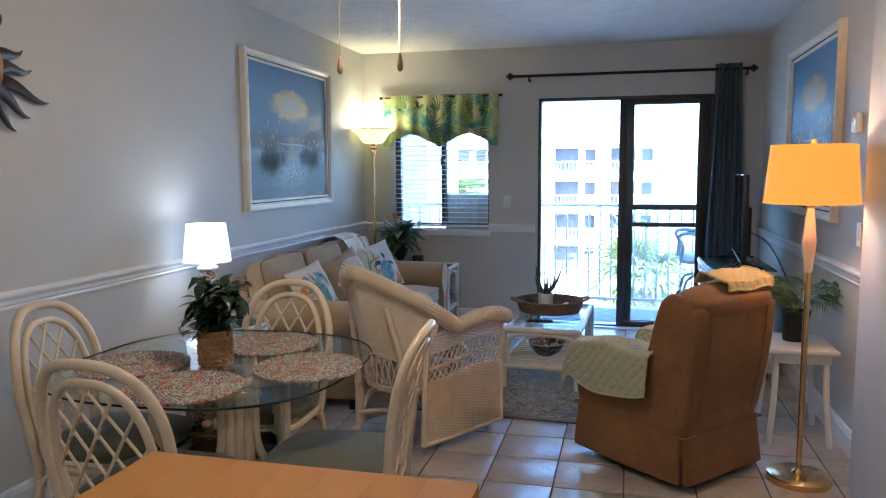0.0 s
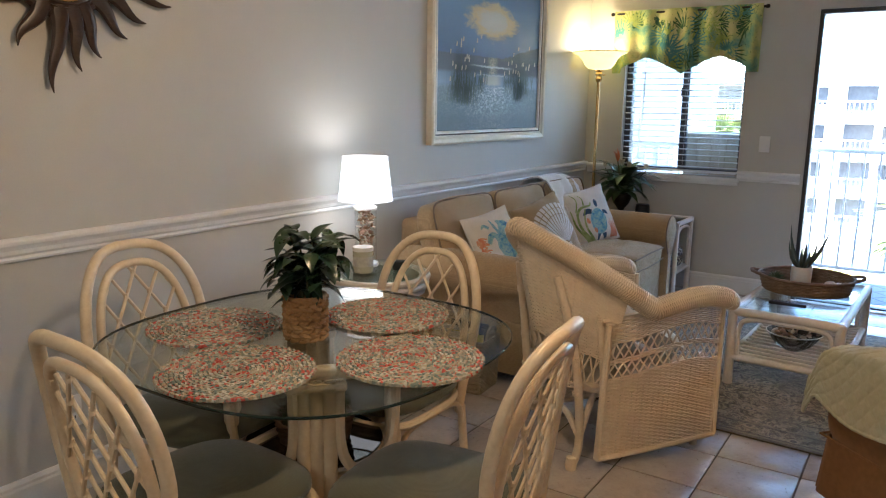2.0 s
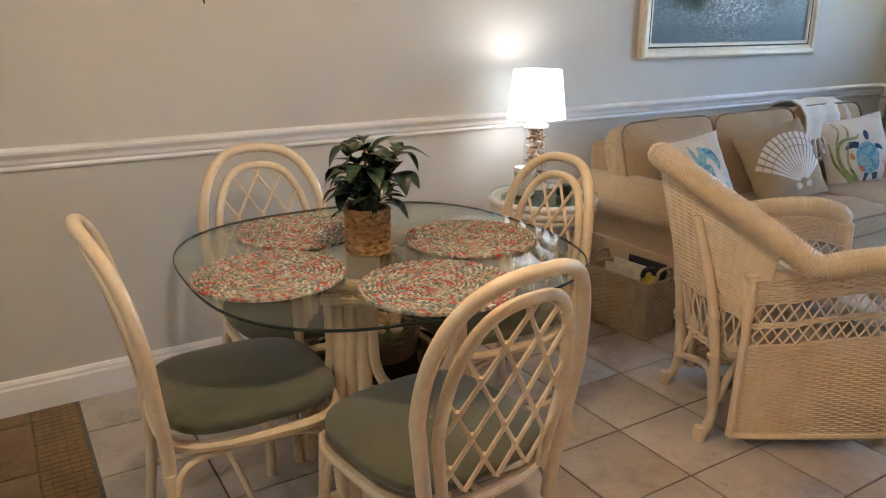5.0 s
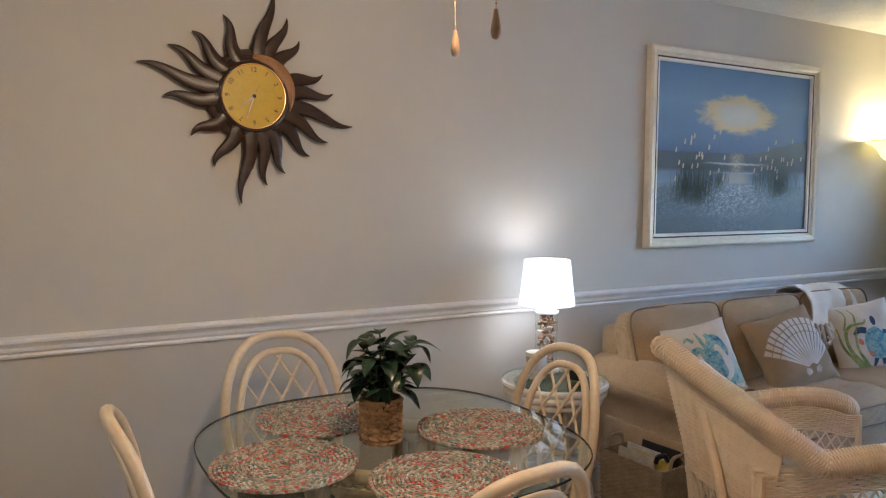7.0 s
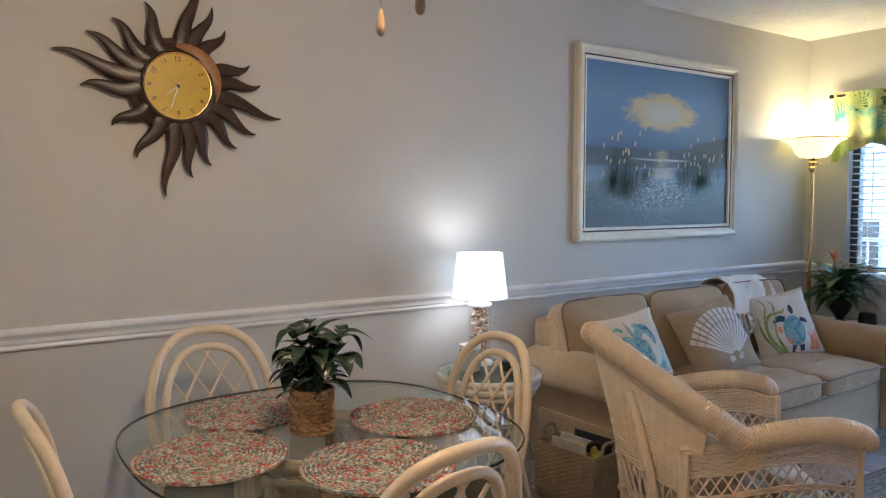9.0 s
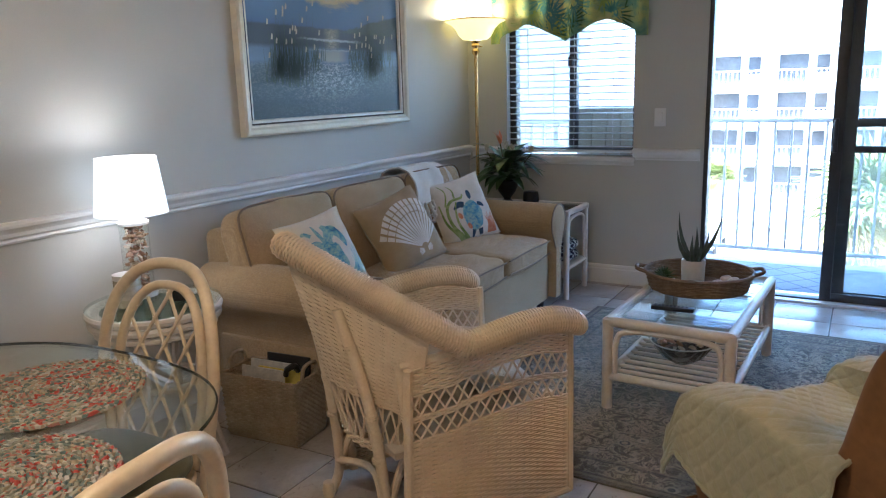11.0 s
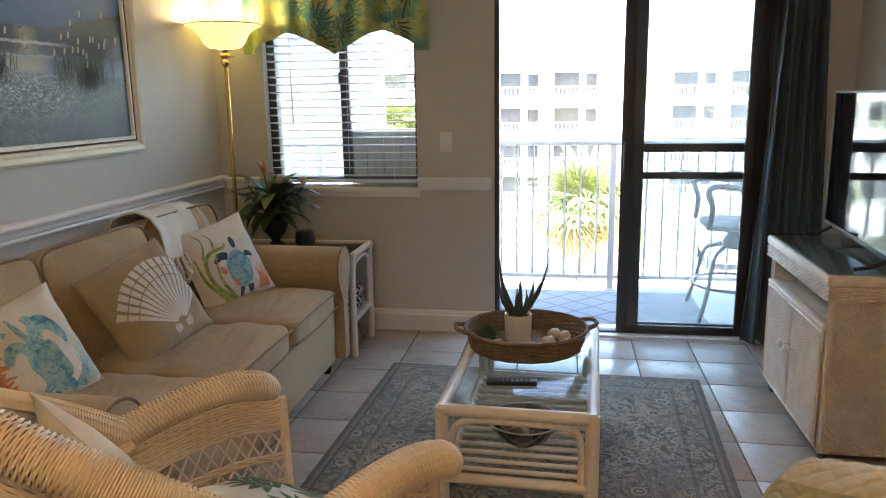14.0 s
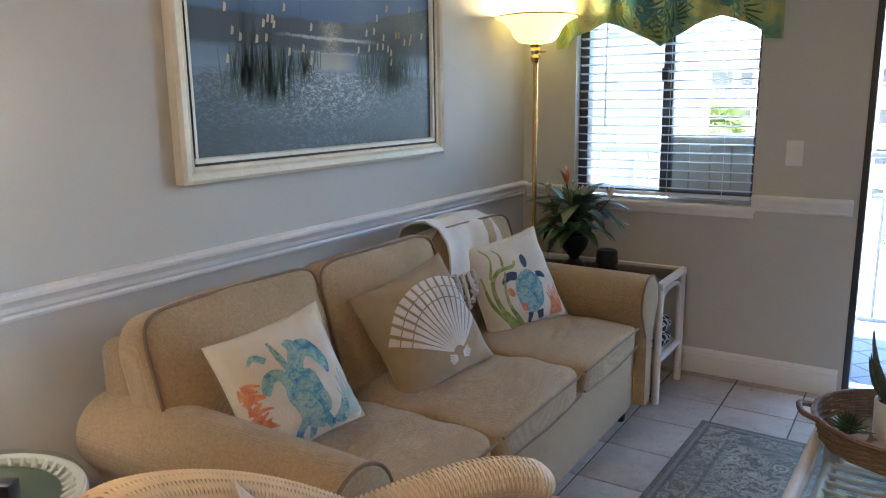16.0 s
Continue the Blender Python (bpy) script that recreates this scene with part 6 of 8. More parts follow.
# ---- sunburst clock ----
clock = thing("sunburst_clock", pose(XL, 3.006, 1.818, 0, 0, 90), "carved dark wood sunburst wall clock with yellow dial", "clock")
K = 0.00125
RAYS = [(60, 328), (102, 252), (138, 185), (210, 85), (242, 25), (305, -78), (225, -133), (167, -180), (92, -237), (38, -275), (-42, -333), (-128, -220), (-198, -128), (-283, -18), (-355, 78), (-263, 135), (-190, 182), (-93, 240)]
for i, (dx, dz) in enumerate(RAYS):
    dx *= 1.09 if dx > 0 else 0.95
    tip = Vector((dx * K, 0, dz * K))
    L = tip.length
    d = tip / L
    side = Vector((-d.z, 0, d.x))
    pts, rad = [], []
    for k in range(15):
        f = k / 14
        s = 0.125 + (L - 0.125) * f
        off = 0.020 * math.sin(2 * math.pi * f * 0.9 + 0.2) * (0.35 + 0.65 * f)
        pts.append(d * s + side * (off - 0.020 * math.sin(2 * math.pi * 0.9 + 0.2) * f))
        rad.append(max(0.002, 0.037 * (1 - f) ** 0.7 * (1.0 if f > 0.12 else 0.9)))
    bm = tube(bmesh.new(), pts, 0.02, 8, radii=rad)
    for v in bm.verts:
        v.co.y = v.co.y * 0.55 - 0.028
    part("ray", bm, WOOD_DARK, clock)
part("ring", turned([(0.118, 0.004), (0.175, 0.004), (0.182, 0.022), (0.172, 0.036), (0.158, 0.040), (0.156, 0.036), (0.146, 0.044), (0.144, 0.040), (0.134, 0.048), (0.128, 0.046)], 56), WOOD_DARK, clock).matrix_basis = pose(0, 0, 0, 90, 0, 0)
# a streak of pale sapwood over the ring and two rays
bm = bmesh.new()
for k in range(17):
    f = k / 16
    w = radians(92 - 112 * f)
    r0 = 0.150
    wd = 0.020 * math.sin(math.pi * min(1, 0.08 + f * 0.92)) + 0.002
    c = Vector((r0 * math.cos(w), -0.0465, r0 * math.sin(w)))
    o = Vector((math.cos(w), 0, math.sin(w)))
    q = (bm.verts.new(c - o * wd), bm.verts.new(c + Vector((0, -0.006, 0))), bm.verts.new(c + o * wd))
    if k:
        bm.faces.new((last[0], last[1], q[1], q[0]))
        bm.faces.new((last[1], last[2], q[2], q[1]))
    last = q
part("sapwood_streak", thick(bm, 0.004), WOOD_TAN, clock, "pale golden sapwood streak")
DIAL = surface("dial_yellow", (0.50, 0.33, 0.008), (0.60, 0.42, 0.015), 6, 60, 0.4, 0.05)
part("dial", turned([(0, 0.035), (0.123, 0.035), (0.123, 0.040), (0, 0.040)], 48), DIAL, clock, "yellow dial").matrix_basis = pose(0, 0, 0, 90, 0, 0)
part("bezel", tube(bmesh.new(), [(0.124 * math.cos(w), -0.044, 0.124 * math.sin(w)) for w in (2 * math.pi * k / 56 for k in range(56))], 0.0035, 6, True), BRASS, clock, "thin brass bezel")


def lettering(name, text, size, m, mat, parent):
    cu = bpy.data.curves.new(name, "FONT")
    cu.body, cu.size, cu.align_x, cu.align_y, cu.extrude = text, size, "CENTER", "CENTER", 0.0005
    tmp = new(name, cu)
    bpy.context.view_layer.update()
    me = bpy.data.meshes.new_from_object(tmp.evaluated_get(bpy.context.evaluated_depsgraph_get()))
    bpy.data.objects.remove(tmp)
    me.materials.append(mat)
    ob = new(name, me)
    ob.parent, ob.matrix_basis = parent, m
    return ob


for k in range(1, 13):
    w = radians(90 - 30 * k)
    lettering("numeral", str(k), 0.026, pose(0.101 * math.cos(w), -0.0412, 0.101 * math.sin(w), 90, 0, 0) @ pose(0, 0, 0, 0, 0, -30 * k), BLACK, clock)
for nm, dx, dz, r in (("hour_hand", -0.046, -0.036, 0.0032), ("minute_hand", -0.030, -0.086, 0.0026), ("second_hand", 0.020, 0.044, 0.0010)):
    part(nm, tube(bmesh.new(), [(-dx * 0.15, -0.046, -dz * 0.15), (dx, -0.046, dz)], r, 5, radii=[r, r * 0.5]), PLASTIC_W if r > 0.002 else BRASS, clock)
part("hub", turned([(0, 0.04), (0.007, 0.04), (0.007, 0.05), (0, 0.052)], 12), BLACK, clock).matrix_basis = pose(0, 0, 0, 90, 0, 0)


# ---- pillows ----
def pillow_pose(c, az, lean, roll):
    a, l = radians(az), radians(lean)
    n = Vector((math.cos(a) * math.cos(l), math.sin(a) * math.cos(l), math.sin(l)))
    r = Vector((-math.sin(a), math.cos(a), 0))
    u = n.cross(r)
    return Matrix.Translation(c) @ Matrix((r, u, n)).transposed().to_4x4() @ pose(0, 0, 0, 0, 0, roll)


def pillow_front(s, t):
    """The front skin at x, y from -1 to 1, before scaling; corners pulled to points."""
    def fn(x, y, lift=0.0):
        k = 1 - 0.075 * (1 - x * x) * abs(y) ** 3
        q = 1 - 0.075 * (1 - y * y) * abs(x) ** 3
        full = ((1 - abs(x) ** 2.6) * (1 - abs(y) ** 2.6)) ** 0.55
        z = t / 2 * full + 0.004 * noise.noise(Vector((x * 2.4 + t * 90, y * 2.4, 3))) * 2
        return Vector((x * s / 2 * q, y * s / 2 * k, z + lift))
    return fn


def pillow(m, s, t, mat, label):
    fn = pillow_front(s, t)
    bm = bmesh.new()
    n = 28
    sheet(bm, lambda u, v: fn(2 * u - 1, 2 * v - 1), n, n)
    sheet(bm, lambda u, v: (lambda p: Vector((p.x, p.y, -p.z)))(fn(2 * u - 1, 2 * v - 1)), n, n)
    bmesh.ops.remove_doubles(bm, verts=bm.verts[:], dist=0.0008)
    th = thing("throw_pillow", m, label, "pillow")
    part("cover", bm, mat, th)
    edge = [fn(*p) for p in ([(-1 + 2 * k / 16, -1) for k in range(16)] + [(1, -1 + 2 * k / 16) for k in range(16)] + [(1 - 2 * k / 16, 1) for k in range(16)] + [(-1, 1 - 2 * k / 16) for k in range(16)])]
    part("seam", tube(bmesh.new(), [Vector((p.x, p.y, 0)) for p in edge], 0.003, 5, True), mat, th)
    return th, fn


def stroke(bm, fn, pts, wid, lift=0.0025, n=6):
    """A brushed stroke of varying width laid on a pillow's skin."""
    c = spline([(x, y, 0) for x, y in pts], n)
    k = len(c)
    last = None
    for i, p in enumerate(c):
        a, b = c[max(0, i - 1)], c[min(k - 1, i + 1)]
        d = (b - a).normalized()
        s = Vector((-d.y, d.x, 0))
        f = i / (k - 1)
        w = wid[0] + (wid[1] - wid[0]) * f + (wid[2] if len(wid) > 2 else 0) * math.sin(math.pi * f)
        q = [bm.verts.new(fn(*(max(-0.97, min(0.97, t)) for t in (p + s * w * e)[:2]), lift)) for e in (-1, 0, 1)]
        if last:
            bm.faces.new((last[0], last[1], q[1], q[0]))
            bm.faces.new((last[1], last[2], q[2], q[1]))
        last = q


def blob(bm, fn, cx, cy, rx, ry, rot=0.0, lift=0.0025, wob=0.08, seed=0):
    n, rings = 26, 5
    rows = []
    for j in range(1, rings + 1):
        row = []
        for k in range(n):
            w = 2 * math.pi * k / n
            g = 1 + wob * noise.noise(Vector((math.cos(w) * 1.7 + seed, math.sin(w) * 1.7, 0)))
            x, y = rx * math.cos(w) * g * j / rings, ry * math.sin(w) * g * j / rings
            X, Y = cx + x * math.cos(rot) - y * math.sin(rot), cy + x * math.sin(rot) + y * math.cos(rot)
            row.append(bm.verts.new(fn(max(-0.97, min(0.97, X)), max(-0.97, min(0.97, Y)), lift)))
        rows.append(row)
    bm.faces.new(rows[0])
    for A, B in zip(rows, rows[1:]):
        for k in range(n):
            bm.faces.new((A[k], A[(k + 1) % n], B[(k + 1) % n], B[k]))


CANVAS = fabric("pillow_canvas", (0.60, 0.55, 0.46), (0.74, 0.69, 0.60), 1100, 0.9, 0.3, 0.2, 12)
TANCLOTH = fabric("pillow_tan", (0.30, 0.22, 0.12), (0.40, 0.31, 0.18), 1100, 0.85, 0.3, 0.3, 12)
def wash(name, stops, scale=24):
    """A watercolour wash printed on cloth."""
    m, nt, bs = nodes_of(name)
    v = coords(nt)
    n = mathn(nt, "ADD", mathn(nt, "MULTIPLY", noise_tex(nt, v, scale, 3, 0.6, 0.8), 0.75), mathn(nt, "MULTIPLY", noise_tex(nt, v, scale * 6, 2, 0.6), 0.25))
    k = len(stops)
    nt.links.new(ramp(nt, n, [(0.34 + 0.32 * i / (k - 1), c) for i, c in enumerate(stops)]), bs.inputs["Base Color"])
    bs.inputs["Roughness"].default_value = 0.9
    return m


BLUE_WASH = wash("print_blue", [(0.06, 0.17, 0.36), (0.14, 0.34, 0.45), (0.36, 0.50, 0.42), (0.10, 0.26, 0.44)])
CORAL_WASH = wash("print_coral", [(0.52, 0.13, 0.07), (0.62, 0.25, 0.13), (0.66, 0.42, 0.22)])
GREEN_WASH = wash("print_green", [(0.12, 0.20, 0.05), (0.30, 0.36, 0.12), (0.45, 0.47, 0.24)])
AQUA_WASH = wash("print_aqua", [(0.25, 0.42, 0.46), (0.45, 0.56, 0.54), (0.40, 0.50, 0.34)])
INK = surface("print_ink", (0.02, 0.05, 0.09), (0.06, 0.11, 0.17), 20, 90, 0.9, 0.0)

cp, fn = pillow(pillow_pose((-1.525, 5.01, 0.665), -18, 24, 10), 0.345, 0.13, CANVAS, "cream throw pillow printed with a blue crab and coral")
bm = bmesh.new()
blob(bm, fn, 0.06, -0.30, 0.30, 0.52, 0.15, wob=0.25, seed=1)
stroke(bm, fn, [(0.02, 0.08), (0.10, 0.32), (0.28, 0.44), (0.44, 0.30)], (0.10, 0.10, 0.05))
stroke(bm, fn, [(0.42, 0.34), (0.52, 0.10), (0.55, -0.08)], (0.10, 0.02, 0.03))
stroke(bm, fn, [(-0.16, -0.02), (-0.24, 0.18), (-0.40, 0.20), (-0.50, 0.06)], (0.05, 0.08, 0.03))
stroke(bm, fn, [(-0.48, 0.12), (-0.52, -0.02)], (0.08, 0.06))
for pts in ([(-0.06, 0.14), (-0.14, 0.42), (-0.20, 0.72)], [(0.04, 0.20), (0.08, 0.48), (0.02, 0.62)], [(0.06, 0.60), (0.2, 0.58)], [(-0.34, 0.46), (-0.50, 0.58), (-0.62, 0.50)]):
    stroke(bm, fn, pts, (0.05, 0.02, 0.015))
for pts in ([(-0.12, -0.60), (-0.26, -0.78), (-0.24, -0.94)], [(0.02, -0.7), (-0.04, -0.94)], [(0.22, -0.66), (0.36, -0.94)]):
    stroke(bm, fn, pts, (0.07, 0.05, 0.01))
stroke(bm, fn, [(0.46, -0.92), (0.60, -0.72), (0.70, -0.44)], (0.16, 0.015, 0.02))
part("crab_print", bm, BLUE_WASH, cp, "blue watercolour crab")
bm = bmesh.new()
rnd = random.Random(9)
for i in range(15):
    a0 = rnd.uniform(-0.6, 1.1)
    x, y = -0.86 + rnd.uniform(-0.04, 0.1), -0.20 + rnd.uniform(-0.32, 0.5)
    for s in range(2):
        L = rnd.uniform(0.18, 0.34)
        x2, y2 = x + L * math.cos(a0 + s * 0.7 - 0.2), y + L * math.sin(a0 + s * 0.7 - 0.4) * 0.8
        stroke(bm, fn, [(x, y), ((x + x2) / 2, (y + y2) / 2 + 0.03), (x2, y2)], (0.045, 0.014))
part("coral_print", bm, CORAL_WASH, cp, "orange coral print")
bm = bmesh.new()
for i in range(9):
    x = 0.62 + 0.035 * i
    stroke(bm, fn, [(x, -0.9), (x + 0.02, -0.6 + 0.05 * (i % 3)), (x - 0.03 + 0.06 * (i % 2), -0.35 + 0.09 * (i % 4))], (0.03, 0.012))
part("seaweed_print", bm, AQUA_WASH, cp, "pale aqua seaweed print")

sp_, fn = pillow(pillow_pose((-1.53, 5.66, 0.640), -22, 26, 15), 0.41, 0.15, TANCLOTH, "tan satin pillow with white embroidered scallop shell")
WHITE_STITCH = fabric("white_stitch", (0.62, 0.58, 0.52), (0.76, 0.73, 0.68), 1500, 0.7, 0.5, 0.3, 30)
for ring_i, (r0, r1) in enumerate(((0.12, 0.92), (0.94, 1.12), (1.14, 1.32))):
    bm = bmesh.new()
    for k in range(15):
        w = radians(32 + 116 * k / 14)
        c, s = math.cos(w), math.sin(w)
        ox, oy = 0.20, -0.62
        pts = [(ox + r * c * 0.95, oy + r * s * 1.02) for r in (r0, (r0 + r1) / 2, r1)]
        if max(abs(t) for p_ in pts for t in p_) < 0.96:
            stroke(bm, fn, pts, (0.040 * r0 + 0.006, 0.054 * r1 - 0.004), 0.004)
    part("shell_rib", bm, WHITE_STITCH, sp_, "white embroidered shell ribs")
bm = bmesh.new()
for k in range(5):
    for sg in (-1, 1):
        stroke(bm, fn, [(0.20 + sg * 0.07, -0.64 - 0.02 * k), (0.20 + sg * (0.20 + 0.02 * (2 - abs(k - 2))), -0.58 - 0.045 * k)], (0.012, 0.014), 0.004)
tagged(part("shell_hinge", bm, WHITE_STITCH, sp_, "white embroidered shell hinge"), kind="stuff")

tp, fn = pillow(pillow_pose((-1.55, 6.35, 0.645), -30, 24, 10), 0.40, 0.13, CANVAS, "cream throw pillow printed with a blue sea turtle and seaweed")
bm = bmesh.new()
blob(bm, fn, 0.12, -0.28, 0.32, 0.46, -0.12, wob=0.12, seed=4)
part("turtle_shell_print", bm, BLUE_WASH, tp, "blue turtle shell print")
bm = bmesh.new()
blob(bm, fn, 0.22, 0.36, 0.08, 0.15, -0.1, seed=6)
stroke(bm, fn, [(-0.06, 0.10), (-0.26, 0.14), (-0.44, 0.04)], (0.08, 0.03, 0.03))
stroke(bm, fn, [(0.38, 0.02), (0.52, -0.02), (0.62, -0.10)], (0.06, 0.02, 0.02))
stroke(bm, fn, [(0.0, -0.70), (-0.06, -0.92)], (0.07, 0.04))
stroke(bm, fn, [(0.22, -0.72), (0.24, -0.92)], (0.08, 0.06))
tagged(part("turtle_limb_print", bm, INK, tp, "dark spotted turtle limbs"), kind="stuff")
bm = bmesh.new()
for pts, w in (([(-0.30, -0.95), (-0.62, -0.45), (-0.66, 0.05), (-0.45, 0.30), (-0.10, 0.32), (0.0, 0.42)], (0.06, 0.03)), ([(-0.42, -0.95), (-0.80, -0.3), (-0.84, 0.3)], (0.05, 0.02)), ([(-0.2, -0.95), (-0.42, -0.5), (-0.40, 0.0), (-0.3, 0.25)], (0.05, 0.02)), ([(-0.66, 0.2), (-0.50, 0.6), (-0.62, 0.9)], (0.03, 0.012)), ([(-0.3, 0.36), (-0.26, 0.6), (-0.36, 0.8)], (0.03, 0.01))):
    stroke(bm, fn, pts, w)
part("seaweed_print", bm, GREEN_WASH, tp, "green seaweed print")
bm = bmesh.new()
for i in range(7):
    stroke(bm, fn, [(0.5 + 0.05 * i, -0.93), (0.55 + 0.05 * i, -0.6), (0.5 + 0.07 * i, -0.40 + 0.06 * (i % 3))], (0.03, 0.012))
for x, y in ((-0.30, -0.18), (-0.12, -0.55), (0.62, -0.62)):
    blob(bm, fn, x, y, 0.07, 0.10, 0.4, seed=x)
tagged(part("fish_print", bm, CORAL_WASH, tp, "small orange fish and coral print"), kind="stuff")

lp, fn = pillow(pillow_pose((-0.60, 4.60, 0.47), 60, 62, 25) , 0.38, 0.12, CANVAS, "cream pillow with dark green palm fronds on the wicker seat")
FROND_INK = wash("print_frond", [(0.03, 0.06, 0.035), (0.10, 0.14, 0.07), (0.22, 0.25, 0.13)])
bm = bmesh.new()
for cx, cy, a0 in ((0.25, 0.1, 0.2), (-0.45, 0.35, 1.2), (-0.3, -0.5, -0.6), (0.55, -0.6, 2.2)):
    for k in range(9):
        w = a0 + radians(-100 + 200 * k / 8)
        L = 0.62 * (0.7 + 0.3 * math.cos(w - a0))
        stroke(bm, fn, [(cx, cy), (cx + 0.5 * L * math.cos(w), cy + 0.5 * L * math.sin(w)), (cx + L * math.cos(w), cy + L * math.sin(w) - 0.05)], (0.016, 0.010, 0.045))
part("frond_print", bm, FROND_INK, lp, "dark green palm frond print")
bp_, fn = pillow(pillow_pose((-0.79, 4.32, 0.64), 56, 20, 8), 0.40, 0.11, CANVAS, "cream pillow with coral sprigs against the wicker back")
bm = bmesh.new()
rnd = random.Random(12)
for i in range(16):
    x, y, a0 = rnd.uniform(-0.7, 0.7), rnd.uniform(-0.7, 0.7), rnd.uniform(0, 6)
    stroke(bm, fn, [(x, y), (x + 0.12 * math.cos(a0), y + 0.12 * math.sin(a0)), (x + 0.2 * math.cos(a0 + 0.5), y + 0.2 * math.sin(a0 + 0.5))], (0.03, 0.01))
part("sprig_print", bm, CORAL_WASH, bp_, "small coral sprig print")

# ---- white throw over the sofa back ----
THROW = fabric("throw_white", (0.62, 0.58, 0.52), (0.76, 0.73, 0.67), 600, 0.95, 0.6, 0.4, 16)
thr = thing("throw_blanket", pose(0, 0, 0), "white knotted-tassel throw draped over the sofa back", "blanket")


DRAPE = [(-1.985, 0.83), (-1.965, 0.875), (-1.91, 0.900), (-1.84, 0.910), (-1.765, 0.885), (-1.712, 0.83), (-1.690, 0.79), (-1.672, 0.75), (-1.660, 0.715)]


def throw_fn(u, v):
    """Over the top of the back cushion: v down the front, u across."""
    y = 6.13 + 0.42 * u - 0.09 * v * v
    k = min(7.999, v * 8)
    (x0, z0), (x1, z1) = DRAPE[int(k)], DRAPE[int(k) + 1]
    x, z = x0 + (x1 - x0) * (k % 1), z0 + (z1 - z0) * (k % 1)
    return Vector((x + 0.004 + 0.006 * math.sin(u * 17 + v * 4), y, z + 0.004 + 0.006 * math.sin(u * 11 + 2.5 * v)))


part("cloth", thick(sheet(bmesh.new(), throw_fn, 44, 40), 0.008), THROW, thr)
rnd = random.Random(5)
for i in range(11):
    p0 = throw_fn((i + 0.5) / 11, 1.0)
    L = rnd.uniform(0.07, 0.13)
    pts = [p0 + Vector((0.01, 0, 0.01)), p0 + Vector((0.028, rnd.uniform(-0.02, 0.02), -L * 0.5)), p0 + Vector((0.03, rnd.uniform(-0.03, 0.03), -L))]
    bm = tube(bmesh.new(), spline(pts, 4), 0.008, 6)
    for f in (0.35, 0.7, 1.0):
        q = pts[0].lerp(pts[-1], f)
        lathe(bm, [(0, -0.012), (0.012, -0.006), (0.013, 0.004), (0, 0.012)], 8, q)
    part("tassel", bm, THROW, thr)


# ---- plants ----
LEAF = surface("glossy_leaf", (0.010, 0.026, 0.012), (0.030, 0.058, 0.024), 18, 60, 0.28, 0.15, 0.001)
LEAF2 = surface("mixed_leaf", (0.025, 0.065, 0.022), (0.085, 0.14, 0.05), 14, 60, 0.4, 0.15, 0.001)
ALOE = surface("aloe_leaf", (0.035, 0.055, 0.045), (0.075, 0.10, 0.08), 20, 80, 0.45, 0.15, 0.001)
STEM = surface("plant_stem", (0.05, 0.06, 0.02), (0.10, 0.10, 0.04), 14, 60, 0.6, 0.1)
SOIL = surface("potting_soil", (0.02, 0.014, 0.01), (0.05, 0.035, 0.025), 30, 120, 0.95, 0.6)
HYACINTH = surface("water_hyacinth", (0.30, 0.16, 0.055), (0.50, 0.31, 0.13), 20, 110, 0.7, 0.5, 0.002)


def leaf(m, L, W, droop, mat, parent, fold=0.25, name="leaf"):
    """A pointed oval leaf with a midrib fold and a drooping tip."""
    bm = bmesh.new()
    last = None
    for k in range(9):
        f = k / 8
        w = W * math.sin(math.pi * f ** 0.8) ** 0.9 * 0.5 + 0.0005
        z = -droop * L * f * f + 0.10 * L * math.sin(math.pi * f)
        q = [bm.verts.new(m @ Vector((L * f, e * w, z + abs(e) * w * fold))) for e in (-1, -0.5, 0, 0.5, 1)]
        if last:
            for j in range(4):
                bm.faces.new((last[j], last[j + 1], q[j + 1], q[j]))
        last = q
    return part(name, bm, mat, parent)


pot = thing("table_plant", pose(-1.085, 3.118, ZT), "dark glossy-leaved plant in a braided hyacinth pot", "plant")


def braided_pot(bm, r, h, rows, around):
    """Plaited bands: fat overlapping chevron strands round a pot."""
    for j in range(rows):
        for k in range(around):
            for sg in (-1, 1):
                w0 = 2 * math.pi * (k + 0.25 * (j % 2)) / around
                dw = 2 * math.pi / around
                z0 = h * (j + 0.5) / rows
                pts = []
                for f in (0.0, 0.5, 1.0):
                    w = w0 + dw * (f - 0.2) * 1.15
                    rr = r + 0.004 * math.sin(math.pi * f) + 0.001 * sg
                    z = z0 + sg * (h / rows) * (0.46 - 0.42 * f)
                    pts.append((rr * math.cos(w), rr * math.sin(w), z))
                tube(bm, spline(pts, 2), 0.0075, 6, radii=[0.004, 0.0078, 0.0088, 0.0078, 0.004])
    return bm


